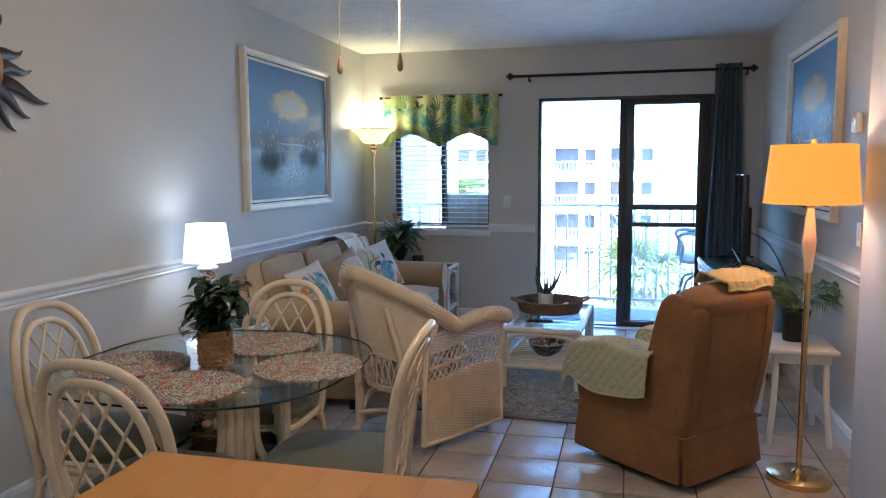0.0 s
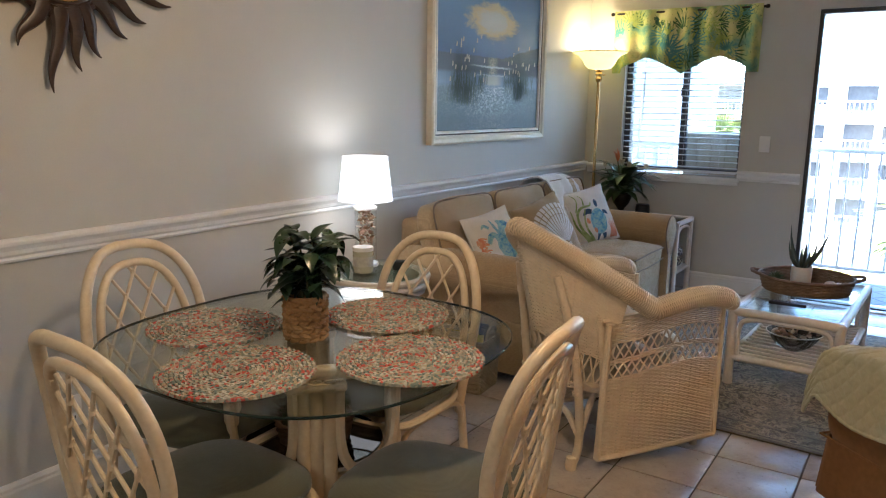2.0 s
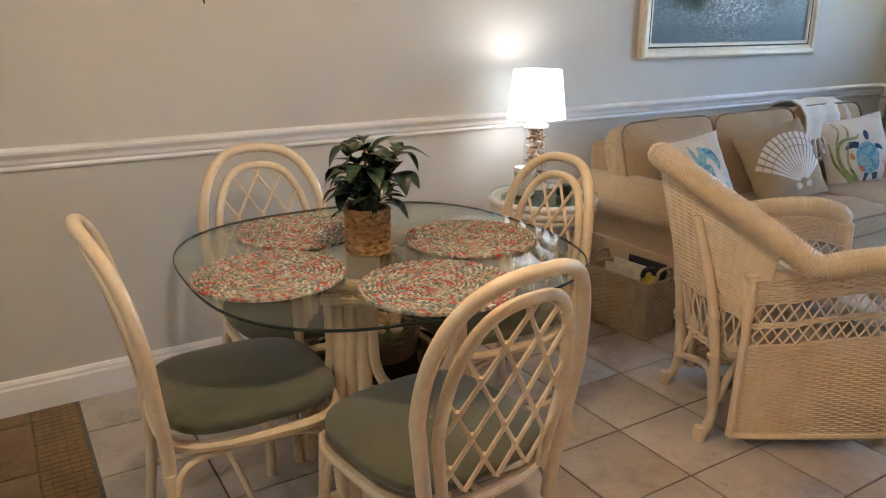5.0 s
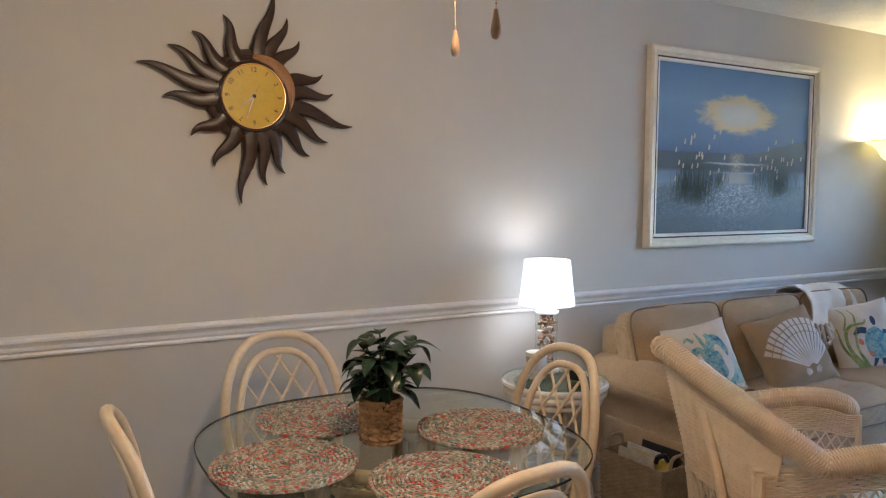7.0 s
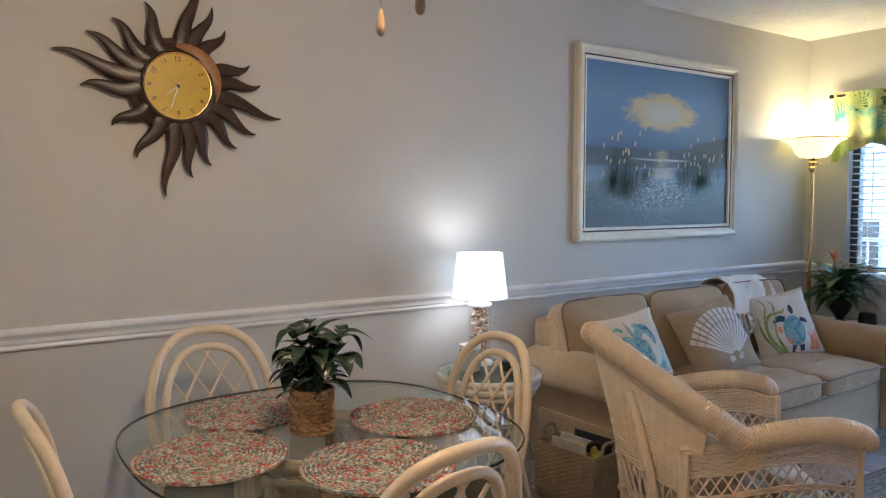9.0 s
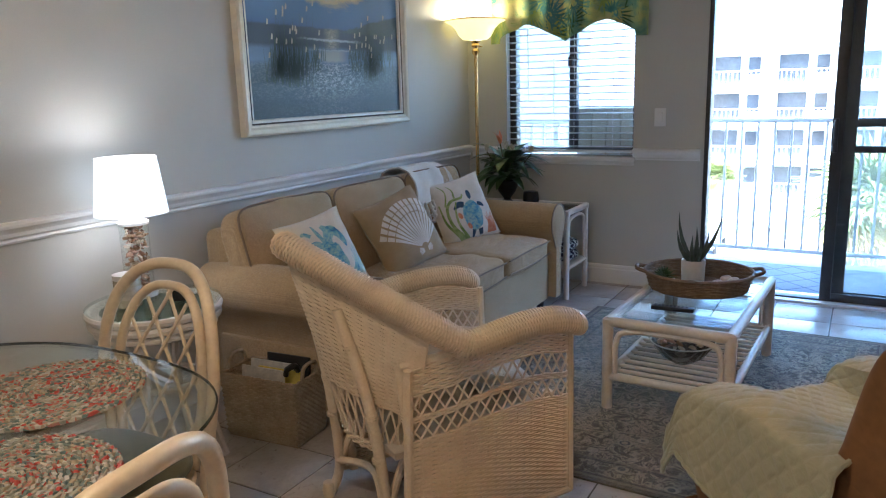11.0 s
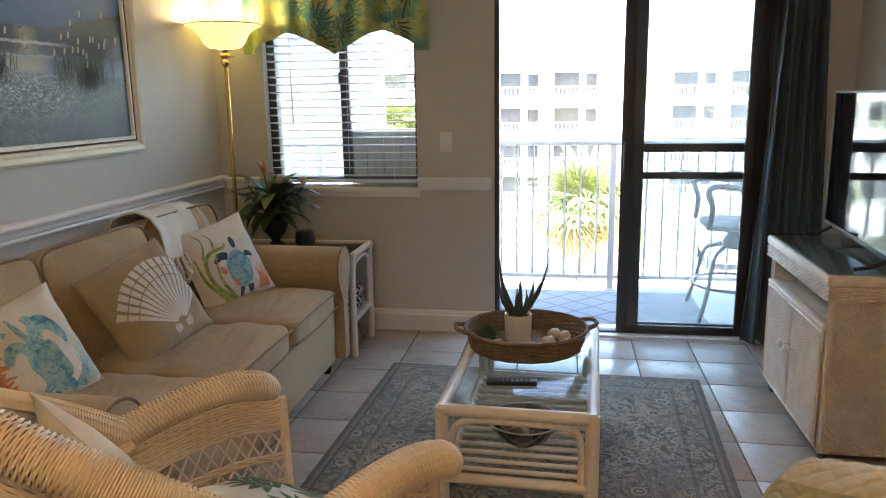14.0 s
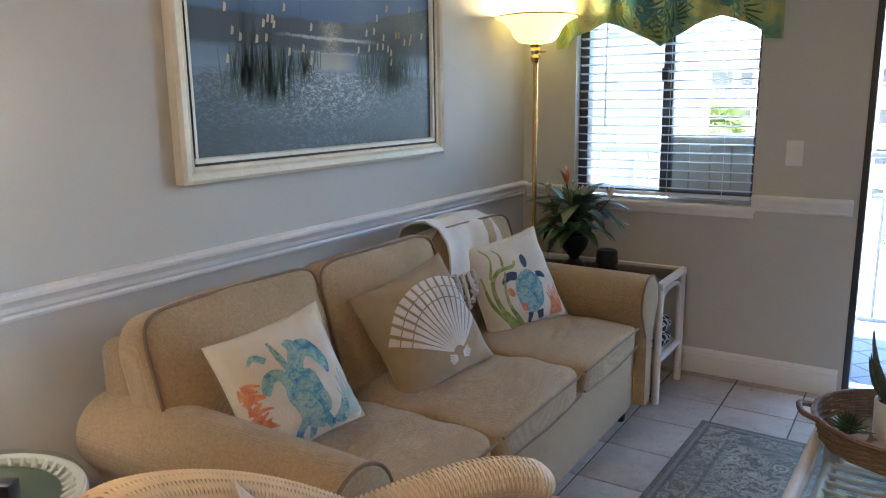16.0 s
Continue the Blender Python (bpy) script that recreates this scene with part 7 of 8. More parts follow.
tagged(part("braid", braided_pot(bmesh.new(), 0.055, 0.128, 5, 12), HYACINTH, pot, "tan braided hyacinth strands"), kind="stuff")
part("pot", turned([(0, 0.004), (0.053, 0.004), (0.054, 0.126), (0.048, 0.128), (0.047, 0.11), (0, 0.11)], 28), HYACINTH, pot)
part("rim", tube(bmesh.new(), [(0.057 * math.cos(w), 0.057 * math.sin(w), 0.126) for w in (2 * math.pi * k / 30 for k in range(30))], 0.005, 6, True), HYACINTH, pot)
rnd = random.Random(21)
for i in range(24):
    az, tilt, h = i * 137.5 + rnd.uniform(-20, 20), rnd.uniform(4, 36), rnd.uniform(0.08, 0.205)
    a, t = radians(az), radians(tilt)
    tipv = Vector((math.cos(a) * math.sin(t) * h, math.sin(a) * math.sin(t) * h, 0.11 + math.cos(t) * h))
    st = part("stem", tube(bmesh.new(), spline([(0.02 * math.cos(a), 0.02 * math.sin(a), 0.10), tipv * 0.5 + Vector((0, 0, 0.08)), tipv], 4), 0.003, 5), STEM, pot)
    for k in range(5):
        la = az + k * 77 + rnd.uniform(-15, 15)
        el = rnd.uniform(-25, 45)
        pos = tipv + Vector((0, 0, -0.028 * (k // 2)))
        leaf(Matrix.Translation(pos) @ pose(0, 0, 0, 0, -el, la), rnd.uniform(0.068, 0.098), rnd.uniform(0.038, 0.054), rnd.uniform(0.1, 0.4), LEAF, st)

# flower arrangement on the end table
fa = thing("flower_arrangement", pose(-1.585, 7.075, 0.575), "silk flower arrangement in a dark urn with pale blooms", "plant")
part("urn", turned([(0, 0), (0.045, 0), (0.046, 0.012), (0.02, 0.03), (0.022, 0.04), (0.05, 0.075), (0.064, 0.11), (0.066, 0.135), (0.058, 0.136), (0.05, 0.11), (0, 0.10)], 28), BLACK, fa, "dark footed urn")
fa.scale = (1.18, 1.18, 1.18)
CREAM = surface("bloom_cream", (0.50, 0.46, 0.34), (0.66, 0.62, 0.50), 14, 60, 0.6, 0.1)
ORANGE = surface("bloom_orange", (0.50, 0.13, 0.05), (0.62, 0.22, 0.10), 14, 60, 0.5, 0.1)
rnd = random.Random(33)
for i in range(64):
    az, el, L = i * 137.5, rnd.uniform(-15, 75), rnd.uniform(0.12, 0.19)
    base = Vector((0, 0, 0.13)) + Vector((math.cos(radians(az)), math.sin(radians(az)), 0)) * rnd.uniform(0.01, 0.06) + Vector((0, 0, rnd.uniform(0, 0.13)))
    leaf(Matrix.Translation(base) @ pose(0, 0, 0, 0, -el, az), L, rnd.uniform(0.045, 0.08), rnd.uniform(0.2, 0.6), LEAF2, fa)
for i in range(14):
    az, el = i * 137.5 + 40, rnd.uniform(10, 60)
    base = Vector((0, 0, 0.17))
    leaf(Matrix.Translation(base) @ pose(0, 0, 0, 0, -el, az), rnd.uniform(0.18, 0.26), 0.014, 0.5, LEAF2, fa, name="blade")
for x, y, z in ((-0.11, -0.03, 0.30), (0.06, -0.06, 0.30), (0.15, 0.0, 0.29), (-0.02, 0.03, 0.31)):
    fl_ = part("flower_stem", tube(bmesh.new(), spline([(0, 0, 0.12), (x * 0.5, y * 0.5, z * 0.7), (x, y, z)], 4), 0.003, 5), STEM, fa)
    for k in range(6):
        leaf(Matrix.Translation((x, y, z)) @ pose(0, 0, 0, 0, -58, k * 60), 0.055, 0.026, -0.1, CREAM, fl_, name="petal")
bs_ = part("flower_stem", tube(bmesh.new(), [(0, 0, 0.12), (-0.02, -0.01, 0.27), (-0.035, -0.01, 0.345)], 0.004, 5), STEM, fa)
for k in range(4):
    leaf(Matrix.Translation((-0.035, -0.01, 0.34)) @ pose(0, 0, 0, 0, -82 + 12 * k, 150 + 40 * k), 0.085, 0.02, 0.0, ORANGE, bs_, name="petal")

# parlour palm beside the television
pp = thing("potted_palm", pose(1.285, 4.93, 0.51), "small green palm in a black pot", "plant")
part("pot", turned([(0, 0), (0.058, 0), (0.075, 0.15), (0.079, 0.152), (0.078, 0.165), (0.068, 0.165), (0.066, 0.14), (0, 0.14)], 28), BLACK, pp, "black plastic pot")
rnd = random.Random(8)
for i in range(13):
    az, el, L = i * 137.5 + 20, rnd.uniform(52, 84), rnd.uniform(0.24, 0.35)
    m = Matrix.Translation((0, 0, 0.14)) @ pose(0, 0, 0, 0, 0, az)
    e = radians(el)
    sp0 = [m @ Vector((L * f * math.cos(e) + 0.10 * f * f, 0, L * f * math.sin(e) - 0.14 * f ** 2.5)) for f in (k / 10 for k in range(11))]
    if max(p.x for p in sp0) > 0.19:
        sp0 = [Vector((min(p.x, 0.10 + p.x * 0.35), p.y, p.z)) for p in sp0]
    fr = part("frond", tube(bmesh.new(), sp0, 0.0022, 5), STEM, pp)
    bm = bmesh.new()
    for k in range(4, 22):
        f = k / 21
        i0 = min(9, int(f * 10))
        p = sp0[i0].lerp(sp0[i0 + 1], f * 10 - i0)
        d = (sp0[i0 + 1] - sp0[i0]).normalized()
        for sg in (-1, 1):
            s = d.cross(Vector((0, 0, 1))).normalized() * sg
            ll = 0.13 * math.sin(math.pi * (0.15 + 0.8 * f)) + 0.03
            a_, b_, c_ = p, p + (s * 0.75 + d * 0.6).normalized() * ll * 0.5 + Vector((0, 0, 0.006)), p + (s * 0.75 + d * 0.7).normalized() * ll - Vector((0, 0, ll * 0.25))
            for q in (b_, c_):
                q.x = min(q.x, 0.205)
            wv = d * 0.006
            v1, v2, v3, v4 = (bm.verts.new(q) for q in (a_, b_ - wv, b_ + wv, c_))
            bm.faces.new((v1, v2, v3))
            bm.faces.new((v2, v4, v3))
    tagged(part("frond_blade", bm, LEAF2, fr), kind="stuff")


# ---- tray, aloe, remote and bowl on the coffee table ----
SEAGRASS = surface("seagrass", (0.135, 0.085, 0.048), (0.265, 0.180, 0.112), 26, 120, 0.8, 0.5, 0.002)
STONE = surface("beach_stone", (0.30, 0.24, 0.18), (0.48, 0.41, 0.33), 20, 80, 0.7, 0.3)
GLAZE = surface("white_glaze", (0.62, 0.60, 0.57), (0.72, 0.70, 0.67), 8, 60, 0.3, 0.05)


def oval_weave(bm, rx, ry, z0, z1, rows, spokes, r, flare=1.0, amp=0.0028):
    for j in range(rows):
        f = (j + 0.5) / rows
        k = spokes * 2
        s = 1 + (flare - 1) * f
        pts = []
        for i in range(k):
            w = 2 * math.pi * i / k
            o = amp * (1 if (i // 2 + j) % 2 else -1) * (0 if i % 2 else 1)
            pts.append(((rx * s + o) * math.cos(w), (ry * s + o) * math.sin(w), z0 + (z1 - z0) * f))
        tube(bm, pts, r, 5, True)
    return bm


TZ = cz + 0.006
tray = thing("tray_basket", pose(-0.128, 6.015, TZ, 0, 0, 14), "brown woven oval tray basket with loop handles", "basket")
tagged(part("wall", oval_weave(bmesh.new(), 0.215, 0.205, 0.006, 0.082, 9, 34, 0.0054, 1.10), SEAGRASS, tray), kind="stuff")
part("floor", turned([(0, 0.004), (0.214, 0.004), (0.214, 0.010), (0, 0.010)], 40, sy=0.955), SEAGRASS, tray)
part("rim", tube(bmesh.new(), [(0.240 * math.cos(w), 0.229 * math.sin(w), 0.084) for w in (2 * math.pi * k / 48 for k in range(48))], 0.0085, 6, True), SEAGRASS, tray)
for sg in (-1, 1):
    part("handle", tube(bmesh.new(), spline([(sg * 0.232, -0.06, 0.084), (sg * 0.272, -0.04, 0.094), (sg * 0.280, 0, 0.098), (sg * 0.272, 0.04, 0.094), (sg * 0.232, 0.06, 0.084)], 5), 0.009, 7), SEAGRASS, tray)

al = thing("aloe_plant", pose(-0.162, 6.062, TZ + 0.010), "spiky grey-green aloe in a white cylinder pot", "plant")
part("pot", turned([(0, 0), (0.050, 0), (0.052, 0.004), (0.055, 0.112), (0.053, 0.115), (0.048, 0.112), (0.047, 0.098), (0, 0.098)], 32), GLAZE, al, "white glazed pot")
part("soil", turned([(0, 0.099), (0.046, 0.099), (0.046, 0.101), (0, 0.102)], 20), SOIL, al)
for az, el, L in ((172, 74, 0.25), (8, 64, 0.255), (165, 60, 0.15), (80, 84, 0.17), (265, 82, 0.14), (25, 70, 0.17), (195, 66, 0.17), (320, 74, 0.13)):
    m = Matrix.Translation((0.008 * math.cos(radians(az)), 0.008 * math.sin(radians(az)), 0.098)) @ pose(0, 0, 0, 0, -el, az)
    pts = [m @ Vector((L * f, 0, -0.018 * math.sin(math.pi * f))) for f in (0, 0.25, 0.5, 0.75, 1.0)]
    bm = tube(bmesh.new(), pts, 0.012, 7, radii=[0.012, 0.013, 0.0095, 0.005, 0.0006])
    part("leaf", bm, ALOE, al)

su = thing("succulent", pose(-0.27, 5.945, TZ + 0.010), "small green succulent in a low white bowl", "plant")
part("pot", turned([(0, 0), (0.035, 0), (0.052, 0.038), (0.050, 0.042), (0.045, 0.038), (0, 0.034)], 24), GLAZE, su, "low white bowl")
rnd = random.Random(2)
for i in range(46):
    az, el = i * 137.5, 12 + 68 * (i / 46)
    m = Matrix.Translation((0, 0, 0.036)) @ pose(0, 0, 0, 0, -el, az)
    L = rnd.uniform(0.05, 0.07)
    part("leaf", tube(bmesh.new(), [m @ Vector((L * f, 0, 0.006 * math.sin(3 * f))) for f in (0, 0.5, 1.0)], 0.004, 5, radii=[0.004, 0.0045, 0.0005]), LEAF2, su)


def pebble(name, m, s, mat, label, cat, parent=None):
    bm = bmesh.new()
    bmesh.ops.create_icosphere(bm, subdivisions=3, radius=1.0)
    for v in bm.verts:
        d = 1 + 0.14 * noise.noise(v.co * 1.6 + Vector((s[0] * 90, s[1] * 70, 0)))
        v.co = Vector((v.co.x * s[0] * d, v.co.y * s[1] * d, v.co.z * s[2] * d))
    if parent:
        o = part(name, bm, mat, parent, label)
        o.matrix_basis = m
        return o
    return solo(name, bm, mat, label, cat, m)


for x, y, s, r in ((-0.16, 5.89, (0.062, 0.028, 0.022), 10), (-0.115, 5.865, (0.034, 0.022, 0.016), 20), (-0.05, 5.95, (0.026, 0.024, 0.022), 0), (0.01, 6.02, (0.030, 0.022, 0.022), 40), (0.025, 5.95, (0.024, 0.018, 0.018), 70), (-0.03, 6.06, (0.03, 0.02, 0.02), 30)):
    pebble("seashell", pose(x + 0.012, y + 0.045, TZ + 0.012 + s[2], 0, 0, r), s, SHELL[1] if s[0] < 0.05 else STONE, "pale seashell lying in the woven tray", "shell")

rm = thing("remote_control", pose(-0.155, 5.615, TZ, 0, 0, 4), "black television remote on the glass coffee table", "remote")
part("body", bx((-0.088, -0.020, 0.0), (0.088, 0.020, 0.018), 0.006), BLACK, rm)
bm = bmesh.new()
for i in range(9):
    for j in range(3):
        box(bm, (-0.075 + i * 0.016, -0.013 + j * 0.010, 0.0178), (-0.066 + i * 0.016, -0.007 + j * 0.010, 0.0196))
tagged(part("buttons", bm, surface("rubber_grey", (0.05, 0.05, 0.055), (0.08, 0.08, 0.085), 9, 80, 0.7, 0.1), rm), kind="stuff")

bo = thing("shell_bowl", pose(-0.115, 5.655, 0.171), "glass bowl of seashells and pebbles on the lower shelf", "bowl")
g = part("glass", thick(turned([(0.045, 0.0), (0.05, 0.004), (0.09, 0.03), (0.122, 0.075), (0.132, 0.092)], 36), 0.003), glass_pane("bowl_glass", (0.55, 0.56, 0.58), 0.16), bo)
g.visible_shadow = False
part("rim", tube(bmesh.new(), [(0.133 * math.cos(w), 0.133 * math.sin(w), 0.093) for w in (2 * math.pi * k / 36 for k in range(36))], 0.003, 5, True), PLASTIC_W, bo)
rnd = random.Random(14)
for i in range(46):
    w, r = rnd.uniform(0, 6.283), 0.10 * math.sqrt(rnd.random())
    z = 0.035 + 0.045 * (r / 0.1) + rnd.uniform(0, 0.03)
    bm = bmesh.new()
    shell(bm, (r * math.cos(w), r * math.sin(w), z), rnd.uniform(0.016, 0.03), rnd)
    part("shell", bm, (SHELL + [BLACK])[i % 4], bo)

# ---- basket with magazines by the sofa ----
mb = thing("magazine_basket", pose(-1.50, 4.622, 0, 0, 0, 4), "tan woven rectangular magazine basket beside the sofa", "basket")
BASKET = surface("woven_grass", (0.24, 0.18, 0.11), (0.40, 0.32, 0.22), 22, 120, 0.85, 0.5, 0.002)


def rect_weave(bm, a, b, z0, z1, rows, r):
    n = 15
    for j in range(rows):
        f = (j + 0.5) / rows
        s = 0.94 + 0.06 * f
        pts = []
        for (x0, y0), (x1, y1) in (((-a, -b), (a, -b)), ((a, -b), (a, b)), ((a, b), (-a, b)), ((-a, b), (-a, -b))):
            for i in range(n):
                t = i / n
                o = 0.003 * (1 if (i + j) % 2 else -1)
                nx, ny = (y1 - y0), -(x1 - x0)
                q = math.hypot(nx, ny)
                pts.append(((x0 + (x1 - x0) * t) * s + nx / q * o, (y0 + (y1 - y0) * t) * s + ny / q * o, z0 + (z1 - z0) * f))
        tube(bm, pts, r, 5, True)
    return bm


tagged(part("wall", rect_weave(bmesh.new(), 0.18, 0.10, 0.01, 0.27, 25, 0.0062), BASKET, mb), kind="stuff")
part("floor", bx((-0.168, -0.092, 0.0), (0.168, 0.092, 0.012)), BASKET, mb)
for sg in (-1, 1):
    part("handle", tube(bmesh.new(), spline([(sg * 0.178, -0.05, 0.265), (sg * 0.182, -0.035, 0.315), (sg * 0.182, 0.035, 0.315), (sg * 0.178, 0.05, 0.265)], 5), 0.008, 6), BASKET, mb)
PAPER = surface("magazine_cover", (0.35, 0.34, 0.32), (0.62, 0.58, 0.50), 14, 60, 0.4, 0.05)
YELLOW = surface("yellow_cover", (0.55, 0.42, 0.05), (0.66, 0.52, 0.10), 8, 60, 0.4, 0.05)
for i, (x, y, h, mt, lb) in enumerate(((0.02, 0.06, 0.31, BLACK, "black folder standing in the basket"), (-0.04, 0.02, 0.285, PAPER, "pale magazine standing in the basket"), (0.03, -0.02, 0.275, YELLOW, "yellow-covered magazine standing in the basket"), (-0.03, -0.06, 0.28, PAPER, "pale magazine standing in the basket"))):
    solo("magazine", bx((-0.105, -0.006, 0.0), (0.105, 0.006, h - 0.012), 0.002), mt, lb, "magazine", pose(-1.50 + x, 4.622 + y * 0.8, 0.012, -6, 0, 4))
solo("headset_cable", bar([(-1.41, 4.597, 0.27), (-1.39, 4.587, 0.30), (-1.37, 4.607, 0.31), (-1.38, 4.637, 0.28)], 0.012, 7, smooth=5), BLACK, "black rolled cable in the basket", "cable")

# ---- candle, coaster box, puck, folded cloth ----
ca = thing("jar_candle", pose(-1.768, 4.205, 0.618), "pale cream candle in a glass jar with lid", "candle")
part("jar", turned([(0, 0), (0.045, 0), (0.047, 0.006), (0.047, 0.095), (0.044, 0.10), (0, 0.10)], 28), surface("candle_wax", (0.42, 0.40, 0.30), (0.55, 0.53, 0.42), 7, 60, 0.25, 0.05), ca)
part("lid", turned([(0, 0.100), (0.048, 0.100), (0.048, 0.118), (0.02, 0.122), (0, 0.122)], 28), PLASTIC_W, ca, "white lid")
part("label", turned([(0.0474, 0.03), (0.0474, 0.075)], 28), PAPER, ca, "pale paper label")
solo("card_holder", bx((-0.03, -0.02, 0), (0.03, 0.02, 0.045), 0.004), BLACK, "small dark card holder on the lamp table", "holder", pose(-1.655, 4.335, 0.618, 0, 0, 30))
pk = thing("smart_speaker", pose(-1.425, 7.105, 0.575), "black round desk speaker on the end table", "speaker")
part("body", turned([(0, 0), (0.048, 0), (0.052, 0.006), (0.054, 0.045), (0.050, 0.085), (0.044, 0.09), (0, 0.09)], 28), BLACK, pk)
part("band", turned([(0.0545, 0.03), (0.0552, 0.034), (0.0545, 0.038)], 28), DARKGLASS, pk)


def patterned_cloth():
    m, nt, bs = nodes_of("navy_white_print")
    vo = nt.nodes.new("ShaderNodeTexVoronoi")
    vo.feature = "DISTANCE_TO_EDGE"
    vo.inputs["Scale"].default_value = 26
    nt.links.new(coords(nt), vo.inputs["Vector"])
    nt.links.new(ramp(nt, vo.outputs["Distance"], [(0.06, (0.62, 0.62, 0.60)), (0.10, (0.02, 0.025, 0.05))]), bs.inputs["Base Color"])
    bs.inputs["Roughness"].default_value = 0.9
    return m


PRINT = patterned_cloth()
for k, z in enumerate((0.217, 0.287)):
    solo("folded_towel", cushion((0.30, 0.26, 0.075), 4, 0.25, 10, 0.006, k * 4.0, pose(0, 0, 0.0375)), PRINT, "navy and white patterned towel folded on the shelf", "towel", pose(-1.26, 7.10, z, 0, 0, 4 * k), "towels on the end table shelf")

# ---- nest basket on the dining table's lower shelf ----
nb = thing("moss_basket", pose(-1.09, 3.15, 0.386), "brown twig basket of moss and dried pods", "basket")
TWIG = surface("twig_brown", (0.06, 0.035, 0.018), (0.14, 0.085, 0.045), 24, 110, 0.8, 0.5)
tagged(part("wall", oval_weave(bmesh.new(), 0.10, 0.10, 0.004, 0.075, 8, 22, 0.0056, 1.15), TWIG, nb), kind="stuff")
part("floor", turned([(0, 0.0), (0.10, 0.0), (0.10, 0.008), (0, 0.008)], 28), TWIG, nb)
MOSS = surface("moss", (0.03, 0.035, 0.012), (0.08, 0.085, 0.03), 40, 130, 0.95, 0.8, 0.004)
pebble("moss_mound", pose(0, 0, 0.06), (0.098, 0.098, 0.04), MOSS, "dark dried moss", "", nb)
rnd = random.Random(6)
EGG = surface("gourd_ochre", (0.36, 0.22, 0.07), (0.50, 0.33, 0.13), 12, 70, 0.5, 0.1)
for i in range(11):
    w, r = i * 2.4, 0.075 * math.sqrt((i + 0.5) / 11)
    pebble("pod", pose(r * math.cos(w), r * math.sin(w), 0.105 - 0.2 * r, 0, 0, i * 40), (0.024, 0.020, 0.018), (EGG, SHELL[2], STONE)[i % 3], "dried seed pod", "", nb)
bm = bmesh.new()
for i in range(90):
    w, r = rnd.uniform(0, 6.28), 0.095 * math.sqrt(rnd.random())
    a = Vector((r * math.cos(w), r * math.sin(w), 0.085))
    d = Vector((rnd.uniform(-1, 1), rnd.uniform(-1, 1), rnd.uniform(0, 0.8))) * 0.03
    tube(bm, [a, a + d * 0.6 + Vector((0, 0, 0.006)), a + d], 0.0015, 4)
tagged(part("moss_strands", bm, MOSS, nb), kind="stuff")

# ---- ceiling fan ----
fan = thing("ceiling_fan", pose(-0.43, 3.025, ZC), "ceiling fan with warm glass light and hanging pull chains", "fan")
FANW = surface("fan_wood", (0.10, 0.05, 0.025), (0.17, 0.09, 0.045), 4, 40, 0.4, 0.1, stretch=(1, 8, 1))
part("canopy", turned([(0, 0), (0.07, 0), (0.065, -0.03), (0.02, -0.05), (0, -0.05)], 28), BRASS, fan)
part("motor", turned([(0, -0.05), (0.06, -0.055), (0.115, -0.085), (0.12, -0.13), (0.09, -0.16), (0.05, -0.18), (0, -0.18)], 32), BRASS, fan)
for k in range(5):
    m = pose(0, 0, -0.135, 0, 0, 72 * k + 20)
    bm = bmesh.new()
    sheet(bm, lambda u, v: m @ Vector((0.20 + 0.44 * u, (v - 0.5) * (0.105 + 0.035 * u) * (1 - 0.35 * max(0, u - 0.85) / 0.15), 0.035 * (v - 0.5))), 10, 4)
    bl = part("blade", thick(bm, 0.006), FANW, fan)
    part("blade_arm", tube(bmesh.new(), [m @ Vector((0.10, 0, 0)), m @ Vector((0.22, 0, 0.004))], 0.011, 6), BRASS, bl)
FANGLASS = shade_cloth("fan_light_glass", (0.85, 0.78, 0.66), (1.0, 0.62, 0.28), 0.18)
part("light_kit", turned([(0, -0.18), (0.045, -0.185), (0.05, -0.215), (0, -0.22)], 24), BRASS, fan)
part("globe", thick(turned([(0.05, -0.215), (0.085, -0.23), (0.125, -0.29), (0.145, -0.345)], 36), 0.004), FANGLASS, fan, "amber-lit bell glass")
for x, y, z in ((-0.107, 0.018, 1.753), (0.113, -0.022, 1.749)):
    chn = bmesh.new()
    top_z = -0.21
    n_b = int((ZC + top_z - z - 0.05) / 0.0075)
    for i in range(n_b):
        zz = top_z - i * 0.0075
        fx = min(1.0, 0.45 + 0.55 * i / 8)
        lathe(chn, [(0, -0.0026), (0.0024, 0), (0, 0.0026)], 5, (x * fx, y * fx, zz))
    c_ = tagged(part("pull_chain", chn, BRASS, fan), kind="stuff")
    part("chain_cord", tube(bmesh.new(), [(x * 0.45, y * 0.45, top_z), (x, y, top_z - 0.06), (x, y, z - ZC + 0.05)], 0.0009, 4), BRASS, fan)
    part("fob", turned([(0, 0.052), (0.004, 0.05), (0.0095, 0.02), (0.0105, 0.006), (0.007, -0.004), (0, -0.008)], 14, (x, y, z - ZC)), surface("fob_wood", (0.22, 0.14, 0.08), (0.34, 0.24, 0.15), 12, 60, 0.35, 0.1), fan, "tapered pull fob")

